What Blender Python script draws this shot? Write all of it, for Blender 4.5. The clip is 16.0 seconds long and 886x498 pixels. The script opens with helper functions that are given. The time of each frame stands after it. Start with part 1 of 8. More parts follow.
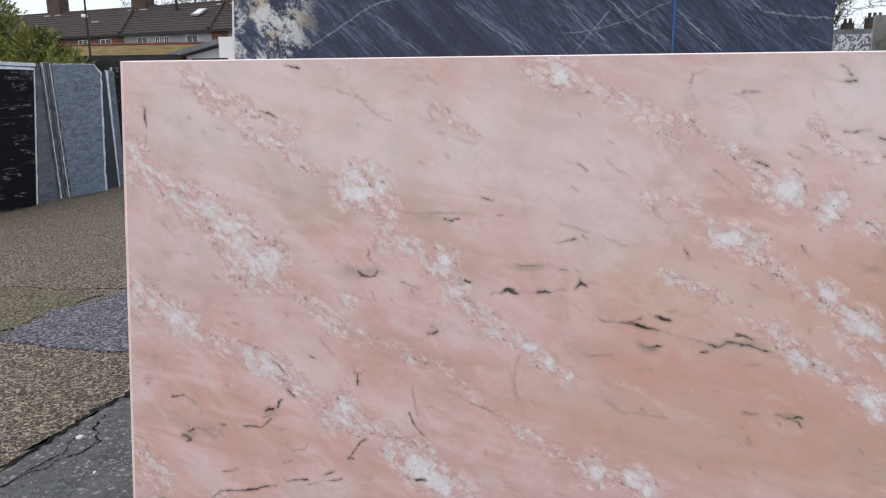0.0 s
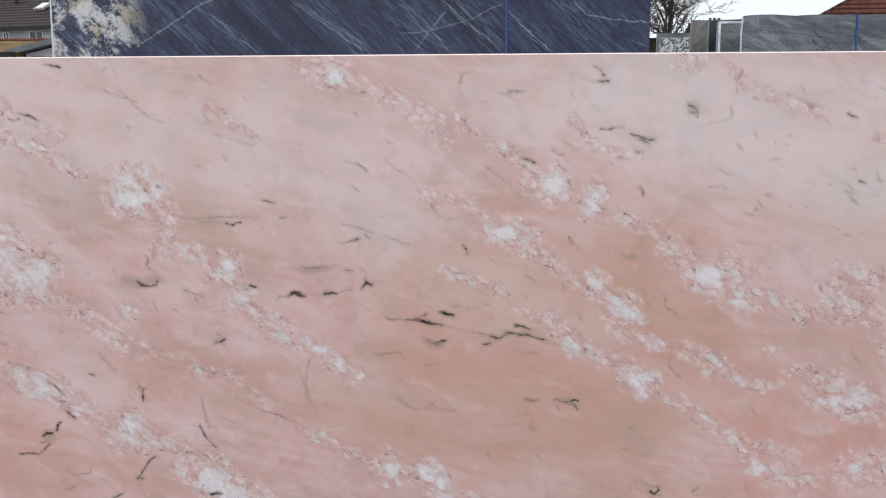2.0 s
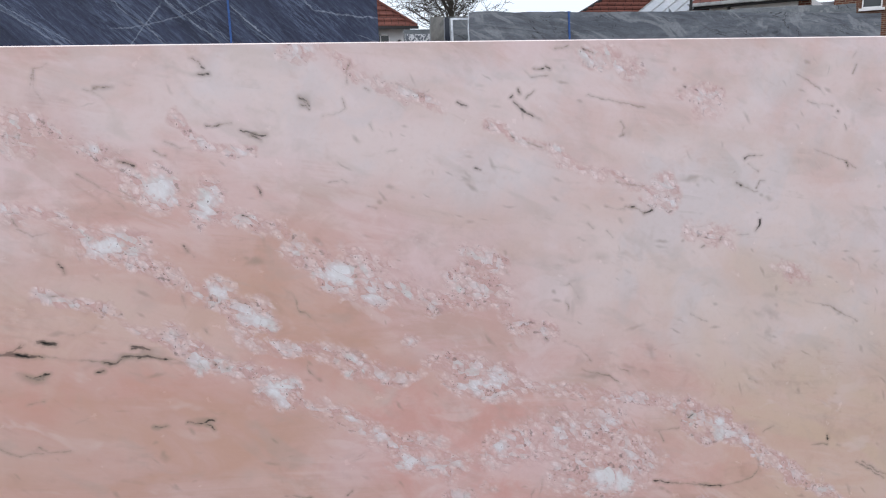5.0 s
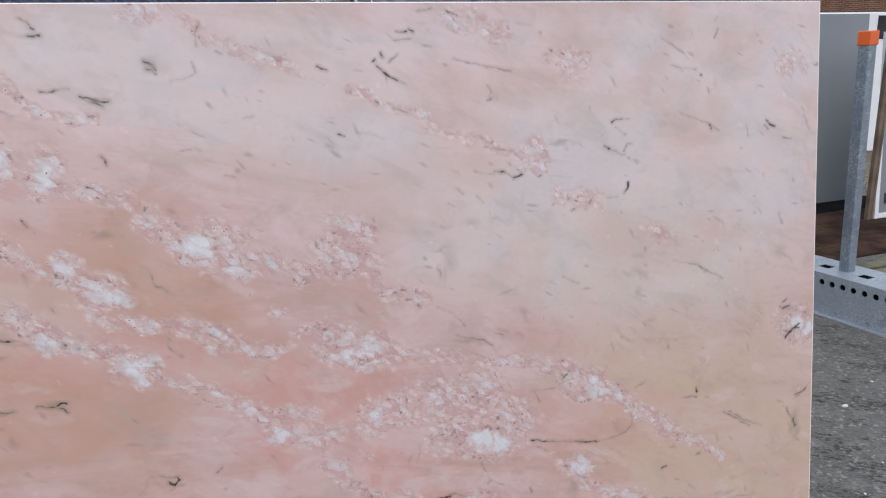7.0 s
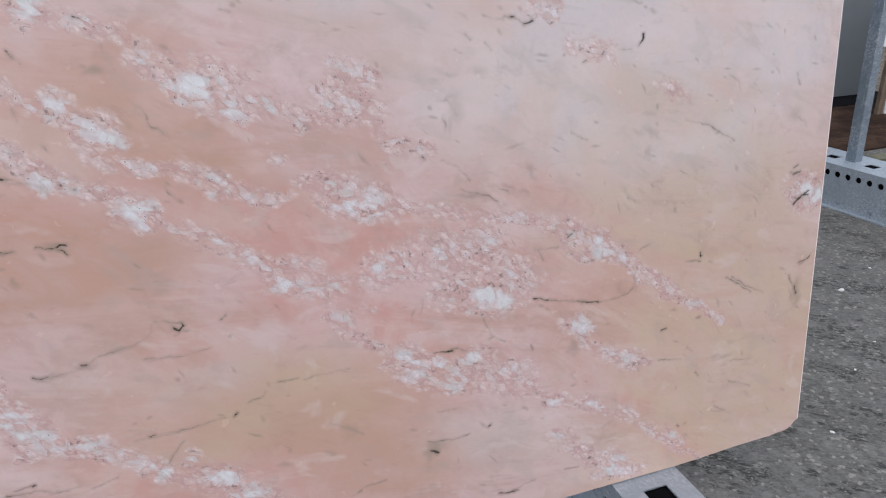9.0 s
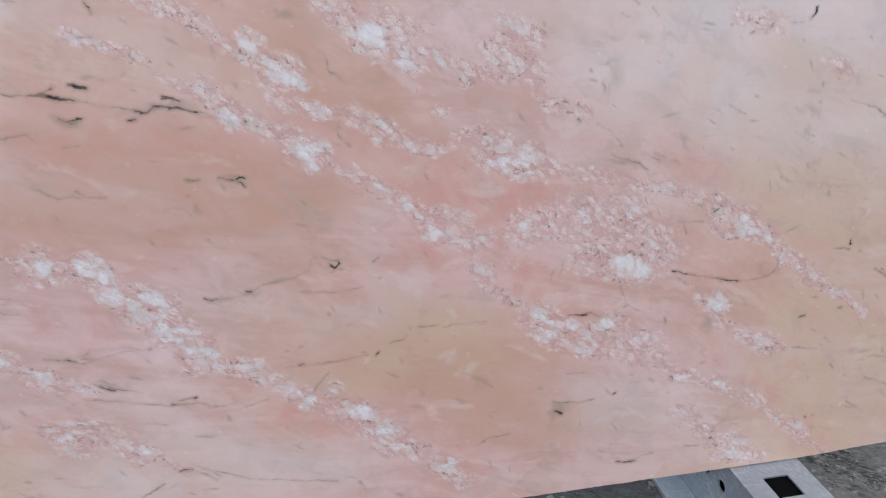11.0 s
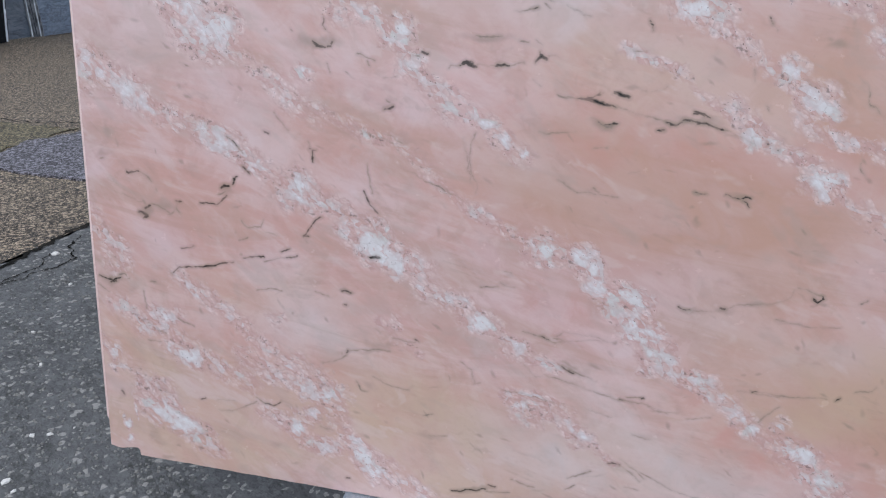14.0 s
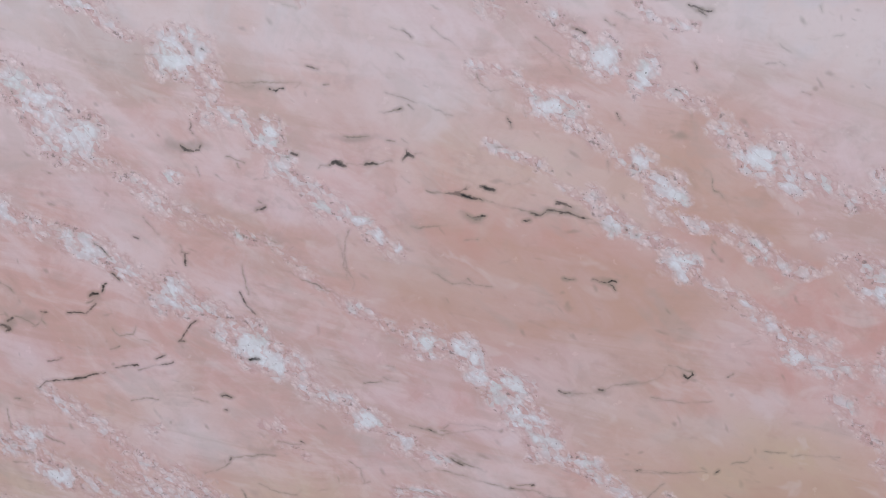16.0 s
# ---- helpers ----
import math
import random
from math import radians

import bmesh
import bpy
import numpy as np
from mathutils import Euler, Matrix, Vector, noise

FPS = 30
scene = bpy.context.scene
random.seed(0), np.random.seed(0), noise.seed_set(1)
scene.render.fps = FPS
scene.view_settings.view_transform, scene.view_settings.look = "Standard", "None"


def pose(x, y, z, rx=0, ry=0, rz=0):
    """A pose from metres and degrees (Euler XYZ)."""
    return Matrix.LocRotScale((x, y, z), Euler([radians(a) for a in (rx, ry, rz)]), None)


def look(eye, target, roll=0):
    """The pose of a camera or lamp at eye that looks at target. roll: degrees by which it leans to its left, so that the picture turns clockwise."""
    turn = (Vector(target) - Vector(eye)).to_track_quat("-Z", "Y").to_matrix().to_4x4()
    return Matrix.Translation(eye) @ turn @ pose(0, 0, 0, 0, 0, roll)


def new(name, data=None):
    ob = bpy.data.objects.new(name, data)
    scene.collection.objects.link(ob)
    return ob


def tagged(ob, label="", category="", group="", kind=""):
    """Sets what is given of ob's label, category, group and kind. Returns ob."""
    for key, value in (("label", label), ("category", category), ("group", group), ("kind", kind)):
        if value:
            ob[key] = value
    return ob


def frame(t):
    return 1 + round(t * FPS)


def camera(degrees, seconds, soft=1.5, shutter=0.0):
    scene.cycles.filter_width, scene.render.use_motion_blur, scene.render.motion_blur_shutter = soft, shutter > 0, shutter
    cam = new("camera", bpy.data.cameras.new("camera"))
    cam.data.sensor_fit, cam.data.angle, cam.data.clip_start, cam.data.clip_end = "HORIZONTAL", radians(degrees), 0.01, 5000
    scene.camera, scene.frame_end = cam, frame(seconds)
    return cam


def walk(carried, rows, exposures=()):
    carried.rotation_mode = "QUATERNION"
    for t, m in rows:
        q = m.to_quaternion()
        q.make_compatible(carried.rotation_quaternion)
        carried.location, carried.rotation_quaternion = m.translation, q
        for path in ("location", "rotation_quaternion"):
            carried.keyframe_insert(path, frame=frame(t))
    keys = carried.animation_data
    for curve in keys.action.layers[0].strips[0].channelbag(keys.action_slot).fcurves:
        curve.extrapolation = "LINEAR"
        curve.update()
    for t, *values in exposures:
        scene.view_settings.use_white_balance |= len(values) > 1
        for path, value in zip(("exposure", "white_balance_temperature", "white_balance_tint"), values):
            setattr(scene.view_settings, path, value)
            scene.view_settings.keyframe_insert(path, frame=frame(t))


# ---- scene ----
PATH = [
    (0, -0.5921, -1.3093, 1.6828, 77.802, 0.106, 11.929),
    (0.5, -0.5483, -1.2985, 1.6875, 78.055, 0.462, 10.131),
    (1, -0.4916, -1.2908, 1.6809, 77.767, 0.176, 7.544),
    (1.5, -0.4447, -1.2848, 1.6838, 78.204, 0.316, 4.961),
    (2, -0.3968, -1.2779, 1.6827, 77.754, 0.289, 2.025),
    (2.5, -0.3481, -1.2606, 1.6790, 77.622, 0.308, -0.598),
    (3, -0.2811, -1.2396, 1.6740, 77.648, 0.527, -3.047),
    (3.5, -0.2016, -1.2243, 1.6697, 77.325, 0.889, -6.688),
    (4, -0.1524, -1.2165, 1.6672, 76.889, 1.097, -9.352),
    (4.5, -0.0938, -1.2179, 1.6692, 77.341, 1.407, -11.286),
    (5, -0.0273, -1.2286, 1.6676, 77.382, 1.581, -13.939),
    (5.2, -0.0010, -1.2346, 1.6666, 77.267, 1.469, -15.171),
    (7.3, 0.0971, -1.2520, 1.6442, 73.739, 1.560, -20.033),
    (7.5, 0.0935, -1.2538, 1.6297, 72.615, 1.606, -19.936),
    (8, 0.0892, -1.2450, 1.6000, 69.783, 1.218, -19.922),
    (8.2, 0.0880, -1.2425, 1.5873, 68.863, 1.181, -20.035),
    (10.3, 0.0290, -1.2463, 1.5141, 65.806, 0.803, -16.274),
    (10.5, -0.0012, -1.2448, 1.5155, 65.571, 0.563, -15.020),
    (11, -0.0552, -1.2604, 1.5100, 65.504, -0.562, -11.485),
    (11.5, -0.1192, -1.2756, 1.5077, 64.986, -1.206, -7.270),
    (12, -0.1895, -1.2898, 1.4971, 64.908, -1.624, -2.831),
    (12.5, -0.2715, -1.3009, 1.4880, 65.077, -2.161, 0.766),
    (13, -0.3532, -1.3112, 1.4739, 65.832, -2.128, 4.691),
    (13.5, -0.4515, -1.3247, 1.4765, 66.912, -1.718, 9.080),
    (14, -0.5121, -1.3315, 1.4891, 67.262, -2.049, 11.664),
    (14.5, -0.5087, -1.3288, 1.4916, 67.517, -2.032, 11.326),
    (15, -0.4944, -1.3139, 1.5119, 69.067, -1.712, 10.576),
    (15.5, -0.4945, -1.2971, 1.5537, 71.305, -1.980, 8.766),
    (16, -0.4139, -1.3032, 1.5382, 73.275, -1.211, 5.006),
]
cam = camera(64.31, 16.0, soft=1.15)
# the film's white balance drifts towards blue
BALANCE = [(0, -0.02, 6560, 10), (3, -0.04, 6600, 10), (5, 0, 6280, 10), (10.5, 0, 6280, 10), (12.5, -0.04, 6170, 10), (14.5, -0.04, 6080, 10), (16, -0.03, 6080, 10)]
walk(cam, [(t, pose(*row)) for t, *row in PATH], BALANCE)

# ---- light: an overcast day ----
world = bpy.data.worlds.new("overcast")
scene.world = world
world.use_nodes = True
wt = world.node_tree
sky = wt.nodes.new("ShaderNodeTexSky")
sky.sky_type, sky.sun_disc, sky.sun_elevation, sky.sun_rotation = "NISHITA", False, radians(48), radians(200)
sky.dust_density = 4.0
gain = wt.nodes.new("ShaderNodeMix")
gain.data_type, gain.blend_type = "RGBA", "MIX"
gain.inputs["Factor"].default_value = 0.96
gain.inputs["B"].default_value = (0.90, 0.95, 1.03, 1)
wt.links.new(sky.outputs["Color"], gain.inputs["A"])
back = wt.nodes["Background"]
back.inputs["Strength"].default_value = 1.0
wt.links.new(gain.outputs["Result"], back.inputs["Color"])
sun = new("sun", bpy.data.lights.new("sun", "SUN"))
sun.data.energy, sun.data.angle, sun.data.color = 0.7, radians(35), (1.0, 0.97, 0.93)
sun.matrix_world = look((-4, -9, 14), (0, 0, 0))


# ---- node helpers ----
class Shade:
    """A node material, written as calls."""

    def __init__(self, name):
        self.mat = bpy.data.materials.new(name)
        self.mat.use_nodes = True
        self.nt = self.mat.node_tree
        self.bsdf = self.nt.nodes["Principled BSDF"]
        self.co = self.nt.nodes.new("ShaderNodeTexCoord").outputs["Object"]

    def put(self, socket, v):
        if isinstance(v, bpy.types.NodeSocket):
            self.nt.links.new(v, socket)
        elif isinstance(v, tuple) and len(v) == 3 and socket.type == "RGBA":
            socket.default_value = (*v, 1)
        else:
            socket.default_value = v

    def math(self, op, a, b=0.0, c=0.0):
        n = self.nt.nodes.new("ShaderNodeMath")
        n.operation = op
        self.put(n.inputs[0], a), self.put(n.inputs[1], b), self.put(n.inputs[2], c)
        return n.outputs[0]

    def add(self, a, b):
        return self.math("ADD", a, b)

    def mul(self, a, b):
        return self.math("MULTIPLY", a, b)

    def step(self, lo, hi, x, out=1.0):
        n = self.nt.nodes.new("ShaderNodeMapRange")
        n.interpolation_type = "SMOOTHSTEP"
        self.put(n.inputs["Value"], x)
        n.inputs["From Min"].default_value, n.inputs["From Max"].default_value, n.inputs["To Max"].default_value = lo, hi, out
        return n.outputs["Result"]

    def mix(self, f, a, b, blend="MIX"):
        n = self.nt.nodes.new("ShaderNodeMix")
        n.data_type, n.blend_type = "RGBA", blend
        self.put(n.inputs["Factor"], f), self.put(n.inputs["A"], a), self.put(n.inputs["B"], b)
        return n.outputs["Result"]

    def spread(self, rot=(0, 0, 0), scale=(1, 1, 1), co=None):
        """Turns the coordinates, then stretches them along the turned axes."""
        v = co or self.co
        for key, val in (("Rotation", [radians(q) for q in rot]), ("Scale", scale)):
            n = self.nt.nodes.new("ShaderNodeMapping")
            self.put(n.inputs["Vector"], v)
            n.inputs[key].default_value = val
            v = n.outputs["Vector"]
        return v

    def noise(self, scale, detail=4.0, rough=0.55, co=None, warp=0.0):
        n = self.nt.nodes.new("ShaderNodeTexNoise")
        self.put(n.inputs["Vector"], co or self.co)
        n.inputs["Scale"].default_value, n.inputs["Detail"].default_value = scale, detail
        n.inputs["Roughness"].default_value, n.inputs["Distortion"].default_value = rough, warp
        return n.outputs["Fac"]

    def cells(self, scale, feature="F1", co=None, rnd=1.0):
        n = self.nt.nodes.new("ShaderNodeTexVoronoi")
        n.feature = feature
        self.put(n.inputs["Vector"], co or self.co)
        n.inputs["Scale"].default_value, n.inputs["Randomness"].default_value = scale, rnd
        return n

    def vein(self, wide, pts, wob=0.0, ends=0.03):
        """How near the surface is to a broken line through points of (x, z), in object space."""
        n = self.nt.nodes.new("ShaderNodeSeparateXYZ")
        self.put(n.inputs[0], self.co)
        x, z, best = n.outputs[0], n.outputs[2], None
        for (x0, z0), (x1, z1) in zip(pts, pts[1:]):
            long = math.hypot(x1 - x0, z1 - z0)
            c, q = (x1 - x0) / long, (z1 - z0) / long
            t = self.add(self.add(self.mul(x, c), self.mul(z, q)), -(x0 * c + z0 * q))
            d = self.add(self.add(self.mul(x, -q), self.mul(z, c)), x0 * q - z0 * c)
            d = self.math("ABSOLUTE", self.add(d, wob))
            m = self.mul(self.step(wide, wide * 0.2, d), self.mul(self.step(-ends, ends, t), self.step(long + ends, long - ends, t)))
            best = m if best is None else self.math("MAXIMUM", best, m)
        return best

    def attr(self, name):
        n = self.nt.nodes.new("ShaderNodeAttribute")
        n.attribute_name = name
        s = self.nt.nodes.new("ShaderNodeSeparateColor")
        self.nt.links.new(n.outputs["Color"], s.inputs[0])
        return s.outputs[0], s.outputs[1], s.outputs[2], n.outputs["Alpha"]

    def chance(self):
        return self.nt.nodes.new("ShaderNodeObjectInfo").outputs["Random"]

    def bump(self, height, strength, distance):
        n = self.nt.nodes.new("ShaderNodeBump")
        n.inputs["Strength"].default_value, n.inputs["Distance"].default_value = strength, distance
        self.put(n.inputs["Height"], height)
        self.put(self.bsdf.inputs["Normal"], n.outputs["Normal"])

    def done(self, color, rough=0.6, metal=0.0):
        self.put(self.bsdf.inputs["Base Color"], color)
        self.put(self.bsdf.inputs["Roughness"], rough)
        self.put(self.bsdf.inputs["Metallic"], metal)
        return self.mat


def surface(name, a, b, large=2.0, fine=40.0, rough=0.7, metal=0.0, relief=0.003, stain=0.3):
    """A plain weathered surface: two colours mixed at two scales, with relief."""
    s = Shade(name)
    n, m = s.noise(large, 5), s.noise(fine, 3)
    c = s.mix(s.step(0.35, 0.65, n), a, b)
    c = s.mix(s.mul(s.step(0.45, 0.75, m), stain), c, tuple(v * 0.55 for v in a))
    s.bump(m, 0.4, relief)
    if rough > 0.93:
        s.bsdf.inputs["Specular IOR Level"].default_value = 0.05
    return s.done(c, s.add(rough - 0.08, s.mul(n, 0.16)), metal)


# ---- materials ----
def pink_marble():
    s = Shade("pink_marble")
    white, black, smoke, salmon = s.attr("veins")
    peach, pale, sand, hair = s.attr("tints")
    cloud = s.noise(2.4, 5, 0.55, warp=0.7)
    blot = s.noise(7.0, 6, 0.6, warp=0.6)
    fine = s.noise(30, 5, 0.6)
    grit = s.noise(95, 3, 0.6)
    along = s.spread((0, -36, 0), (0.60, 1, 1.7))
    level = s.spread((0, -9, 0), (0.40, 1, 1.9))
    slant = s.noise(5.0, 6, 0.6, along, 1.0)
    flat = s.noise(4.6, 6, 0.6, level, 0.9)
    wisp = s.noise(12, 5, 0.6, along, 1.0)
    streak = s.noise(38, 4, 0.6, s.spread((0, -14, 0), (0.38, 1, 1.5)), 0.6)
    c = s.mix(s.step(0.38, 0.62, cloud), (0.575, 0.368, 0.332), (0.600, 0.425, 0.425))
    # cloudy drifts along two beddings
    c = s.mix(s.mul(s.step(0.48, 0.62, slant), 0.54), c, (0.675, 0.525, 0.530))
    c = s.mix(s.mul(s.step(0.50, 0.36, slant), 0.34), c, (0.545, 0.330, 0.280))
    c = s.mix(s.mul(s.step(0.50, 0.62, flat), 0.46), c, (0.455, 0.310, 0.245))
    c = s.mix(s.mul(s.step(0.50, 0.38, flat), 0.46), c, (0.675, 0.525, 0.530))
    c = s.mix(s.mul(s.step(0.52, 0.62, blot), 0.34), c, (0.440, 0.310, 0.255))
    c = s.mix(s.mul(s.step(0.48, 0.36, blot), 0.24), c, (0.660, 0.530, 0.560))
    c = s.mix(s.mul(s.step(0.53, 0.68, wisp), 0.16), c, (0.680, 0.555, 0.560))
    c = s.mix(s.mul(s.step(0.47, 0.33, wisp), 0.14), c, (0.430, 0.280, 0.235))
    hue = s.add(0.62, s.mul(s.step(0.38, 0.62, slant), 0.38))
    c = s.mix(s.mul(s.mul(peach, hue), 0.84), c, (0.502, 0.296, 0.220))
    c = s.mix(s.mul(s.mul(sand, hue), 0.86), c, (0.548, 0.405, 0.302))
    c = s.mix(s.mul(salmon, s.add(0.20, s.mul(s.step(0.42, 0.60, blot), 0.42))), c, (0.580, 0.300, 0.262))
    ash = s.mix(s.step(0.42, 0.60, blot), (0.648, 0.548, 0.535), (0.603, 0.543, 0.552))
    c = s.mix(s.mul(pale, s.add(0.40, s.mul(s.step(0.38, 0.60, cloud), 0.42))), c, ash)
    # faint wandering seams, brown and grey-green, that come and go
    for scale, co, wide, lo, keep, ink in (
            (3.4, along, 0.012, 0.52, 0.34, (0.300, 0.225, 0.175)),
            (5.2, level, 0.013, 0.53, 0.34, (0.270, 0.225, 0.180)),
            (9.0, along, 0.016, 0.54, 0.28, (0.330, 0.235, 0.195)),
            (7.5, level, 0.014, 0.54, 0.30, (0.420, 0.230, 0.180))):
        r = s.math("ABSOLUTE", s.add(s.noise(scale, 3, 0.55, co, 1.2), -0.5))
        here = s.mul(s.step(lo, lo + 0.09, s.noise(scale * 0.8 + 0.7, 4, 0.6)), s.step(0.36, 0.60, fine))
        c = s.mix(s.mul(s.mul(s.step(wide * 4, 0.0, r), here), keep * 0.55), c, ink)
    smudge = s.noise(10, 3, 0.55, s.spread((0, -24, 0), (0.7, 1, 1.4)), 0.6)
    c = s.mix(s.mul(s.step(0.54, 0.70, smudge), 0.26), c, (0.385, 0.335, 0.300))
    c = s.mix(s.mul(s.step(0.42, 0.30, smudge), 0.28), c, (0.690, 0.590, 0.605))
    # smoky patches, torn along the bedding
    sm = s.step(0.14, 0.95, s.add(s.mul(smoke, 0.95), s.mul(s.add(blot, -0.5), 0.5)))
    c = s.mix(s.mul(s.mul(sm, s.step(0.04, 0.3, smoke)), 0.54), c, (0.262, 0.216, 0.176))
    # lumps of three sizes, bent by two noises, for the broken white veins
    bent = s.co
    for scale, reach in ((22, 0.030), (75, 0.011)):
        bend = s.nt.nodes.new("ShaderNodeVectorMath")
        bend.operation = "MULTIPLY_ADD"
        shift = s.nt.nodes.new("ShaderNodeTexNoise")
        shift.inputs["Scale"].default_value, shift.inputs["Detail"].default_value = scale, 3
        s.put(bend.inputs[0], shift.outputs["Color"])
        bend.inputs[1].default_value = (reach, reach, reach)
        s.put(bend.inputs[2], bent)
        bent = bend.outputs[0]
    turn = s.spread((0, -38, 0), (0.72, 1, 1.3), bent)
    lumps = []
    for scale in (30, 66, 150):
        v = s.cells(scale, co=turn)
        p = s.nt.nodes.new("ShaderNodeSeparateColor")
        s.nt.links.new(v.outputs["Color"], p.inputs[0])
        lumps.append((v.outputs["Distance"], p.outputs[0], p.outputs[1], p.outputs[2]))
    (d1, r1, g1, b1), (d2, r2, g2, b2), (d3, r3, g3, b3) = lumps
    veil = s.noise(17, 6, 0.65, turn, 0.8)
    facet = s.noise(48, 5, 0.7, turn, 0.6)
    torn = s.add(s.mul(s.add(fine, -0.5), 0.85), s.add(s.mul(s.add(grit, -0.5), 0.35), s.mul(s.add(veil, -0.5), 0.75)))
    near = s.mul(s.step(0.06, 0.42, s.add(white, s.mul(torn, 0.80))), s.step(0.02, 0.12, white))
    # crumbled rose and pale grains round the white
    grain = s.mix(s.step(0.15, 0.85, r2), (0.565, 0.370, 0.350), (0.755, 0.635, 0.640))
    grain = s.mix(s.mul(s.step(0.35, 0.90, g3), 0.60), grain, (0.730, 0.580, 0.560))
    grain = s.mix(s.mul(s.step(0.30, 0.66, d2), 0.42), grain, (0.450, 0.285, 0.260))
    grain = s.mix(s.mul(s.step(0.30, 0.62, d3), 0.34), grain, (0.430, 0.275, 0.255))
    c = s.mix(s.mul(near, s.add(0.34, s.mul(s.step(0.36, 0.58, veil), 0.52))), c, grain)
    wv = s.add(s.add(white, torn), s.add(s.mul(s.add(r1, -0.5), 0.36), s.mul(s.add(r2, -0.5), 0.50)))
    core = s.mul(s.step(0.52, 0.92, wv), s.step(0.10, 0.45, s.add(white, s.mul(torn, 0.4))))
    chip = s.mul(s.step(0.42, 0.30, r3), s.step(0.52, 0.62, facet))
    core = s.mul(core, s.add(1.0, s.mul(chip, -0.75)))
    ice = s.mix(s.step(0.55, 1.15, wv), (0.650, 0.545, 0.550), (0.700, 0.690, 0.725))
    ice = s.mix(s.mul(s.step(0.46, 0.60, facet), 0.50), ice, (0.690, 0.575, 0.585))
    ice = s.mix(s.mul(s.step(0.47, 0.34, facet), 0.45), ice, (0.540, 0.530, 0.540))
    ice = s.mix(s.mul(s.step(0.66, 0.92, g1), 0.60), ice, (0.510, 0.555, 0.525))
    ice = s.mix(s.mul(s.step(0.36, 0.10, g1), 0.50), ice, (0.660, 0.500, 0.490))
    ice = s.mix(s.mul(s.step(0.26, 0.66, d2), 0.48), ice, (0.540, 0.455, 0.455))
    ice = s.mix(s.mul(s.step(0.28, 0.58, d3), 0.35), ice, (0.500, 0.430, 0.435))
    heart = s.step(0.86, 1.14, s.add(white, s.add(s.mul(torn, 0.5), s.mul(s.add(r1, -0.5), 0.30))))
    ice = s.mix(s.mul(heart, 0.62), ice, (0.715, 0.745, 0.765))
    c = s.mix(s.mul(core, 0.88), c, ice)
    # fractures that come and go, dark specks along the rims
    gap = s.cells(30, "DISTANCE_TO_EDGE", co=turn).outputs["Distance"]
    gap = s.mul(s.step(0.05, 0.0, gap), s.step(0.50, 0.64, fine))
    c = s.mix(s.mul(s.mul(gap, near), 0.34), c, (0.27, 0.205, 0.195))
    rim = s.mul(s.step(0.22, 0.42, wv), s.step(0.86, 0.58, wv))
    rim = s.mul(s.mul(rim, s.step(0.20, 0.40, white)), s.step(0.50, 0.62, streak))
    c = s.mix(s.mul(s.mul(rim, s.step(0.50, 0.60, grit)), 0.62), c, (0.13, 0.105, 0.10))
    speck = s.mul(s.mul(s.step(0.24, 0.12, d3), s.step(0.74, 0.80, b3)), s.step(0.42, 0.56, veil))
    c = s.mix(s.mul(s.mul(speck, s.step(0.16, 0.36, white)), 0.85), c, (0.10, 0.075, 0.070))
    # thread veins, then black veins split into fine strokes, in a soft brown fringe
    strand = s.noise(70, 4, 0.65, s.spread((0, -16, 0), (0.30, 1, 2.0)), 0.5)
    frayed = s.noise(190, 3, 0.7, s.spread((0, -20, 0), (0.5, 1, 1.4)))
    ragged = s.add(s.mul(s.add(streak, -0.5), 0.34), s.mul(s.add(grit, -0.5), 0.16))
    dim = s.step(0.38, 0.62, s.noise(13, 4, 0.6))
    torn_edge = s.add(s.mul(s.add(strand, -0.5), 0.40), s.mul(s.add(frayed, -0.5), 0.45))
    hv = s.add(hair, s.mul(torn_edge, 0.8))
    kv = s.add(s.add(black, s.mul(ragged, 0.5)), torn_edge)
    c = s.mix(s.mul(s.step(0.50, 0.70, grit), 0.08), c, (0.42, 0.28, 0.25))
    c = s.mix(s.mul(s.step(0.16, 0.80, hair), s.add(0.14, s.mul(dim, 0.28))), c, (0.34, 0.275, 0.230))
    c = s.mix(s.mul(s.step(0.56, 0.80, hv), s.add(0.14, s.mul(dim, 0.56))), c, (0.165, 0.135, 0.112))
    c = s.mix(s.mul(s.step(0.12, 0.78, s.add(black, s.mul(ragged, 0.25))), s.add(0.28, s.mul(dim, 0.30))), c, (0.25, 0.195, 0.155))
    bold = s.math("MAXIMUM", s.add(0.50, s.mul(dim, 0.46)), s.step(0.76, 0.88, black))
    c = s.mix(s.mul(s.step(0.58, 0.76, kv), bold), c, (0.012, 0.011, 0.010))
    s.bsdf.inputs["IOR"].default_value = 1.5
    s.bump(s.mul(core, 0.4), 0.04, 0.002)
    return s.done(c, s.add(0.18, s.mul(fine, 0.14)))


def marble_edge():
    s = Shade("sawn_marble_edge")
    # sawn stone, paled further to paint in the bright highlight along the edge
    c = s.mix(s.noise(30, 4), (0.80, 0.68, 0.66), (0.89, 0.82, 0.81))
    s.bump(s.noise(120, 3), 0.5, 0.002)
    return s.done(c, 0.7)


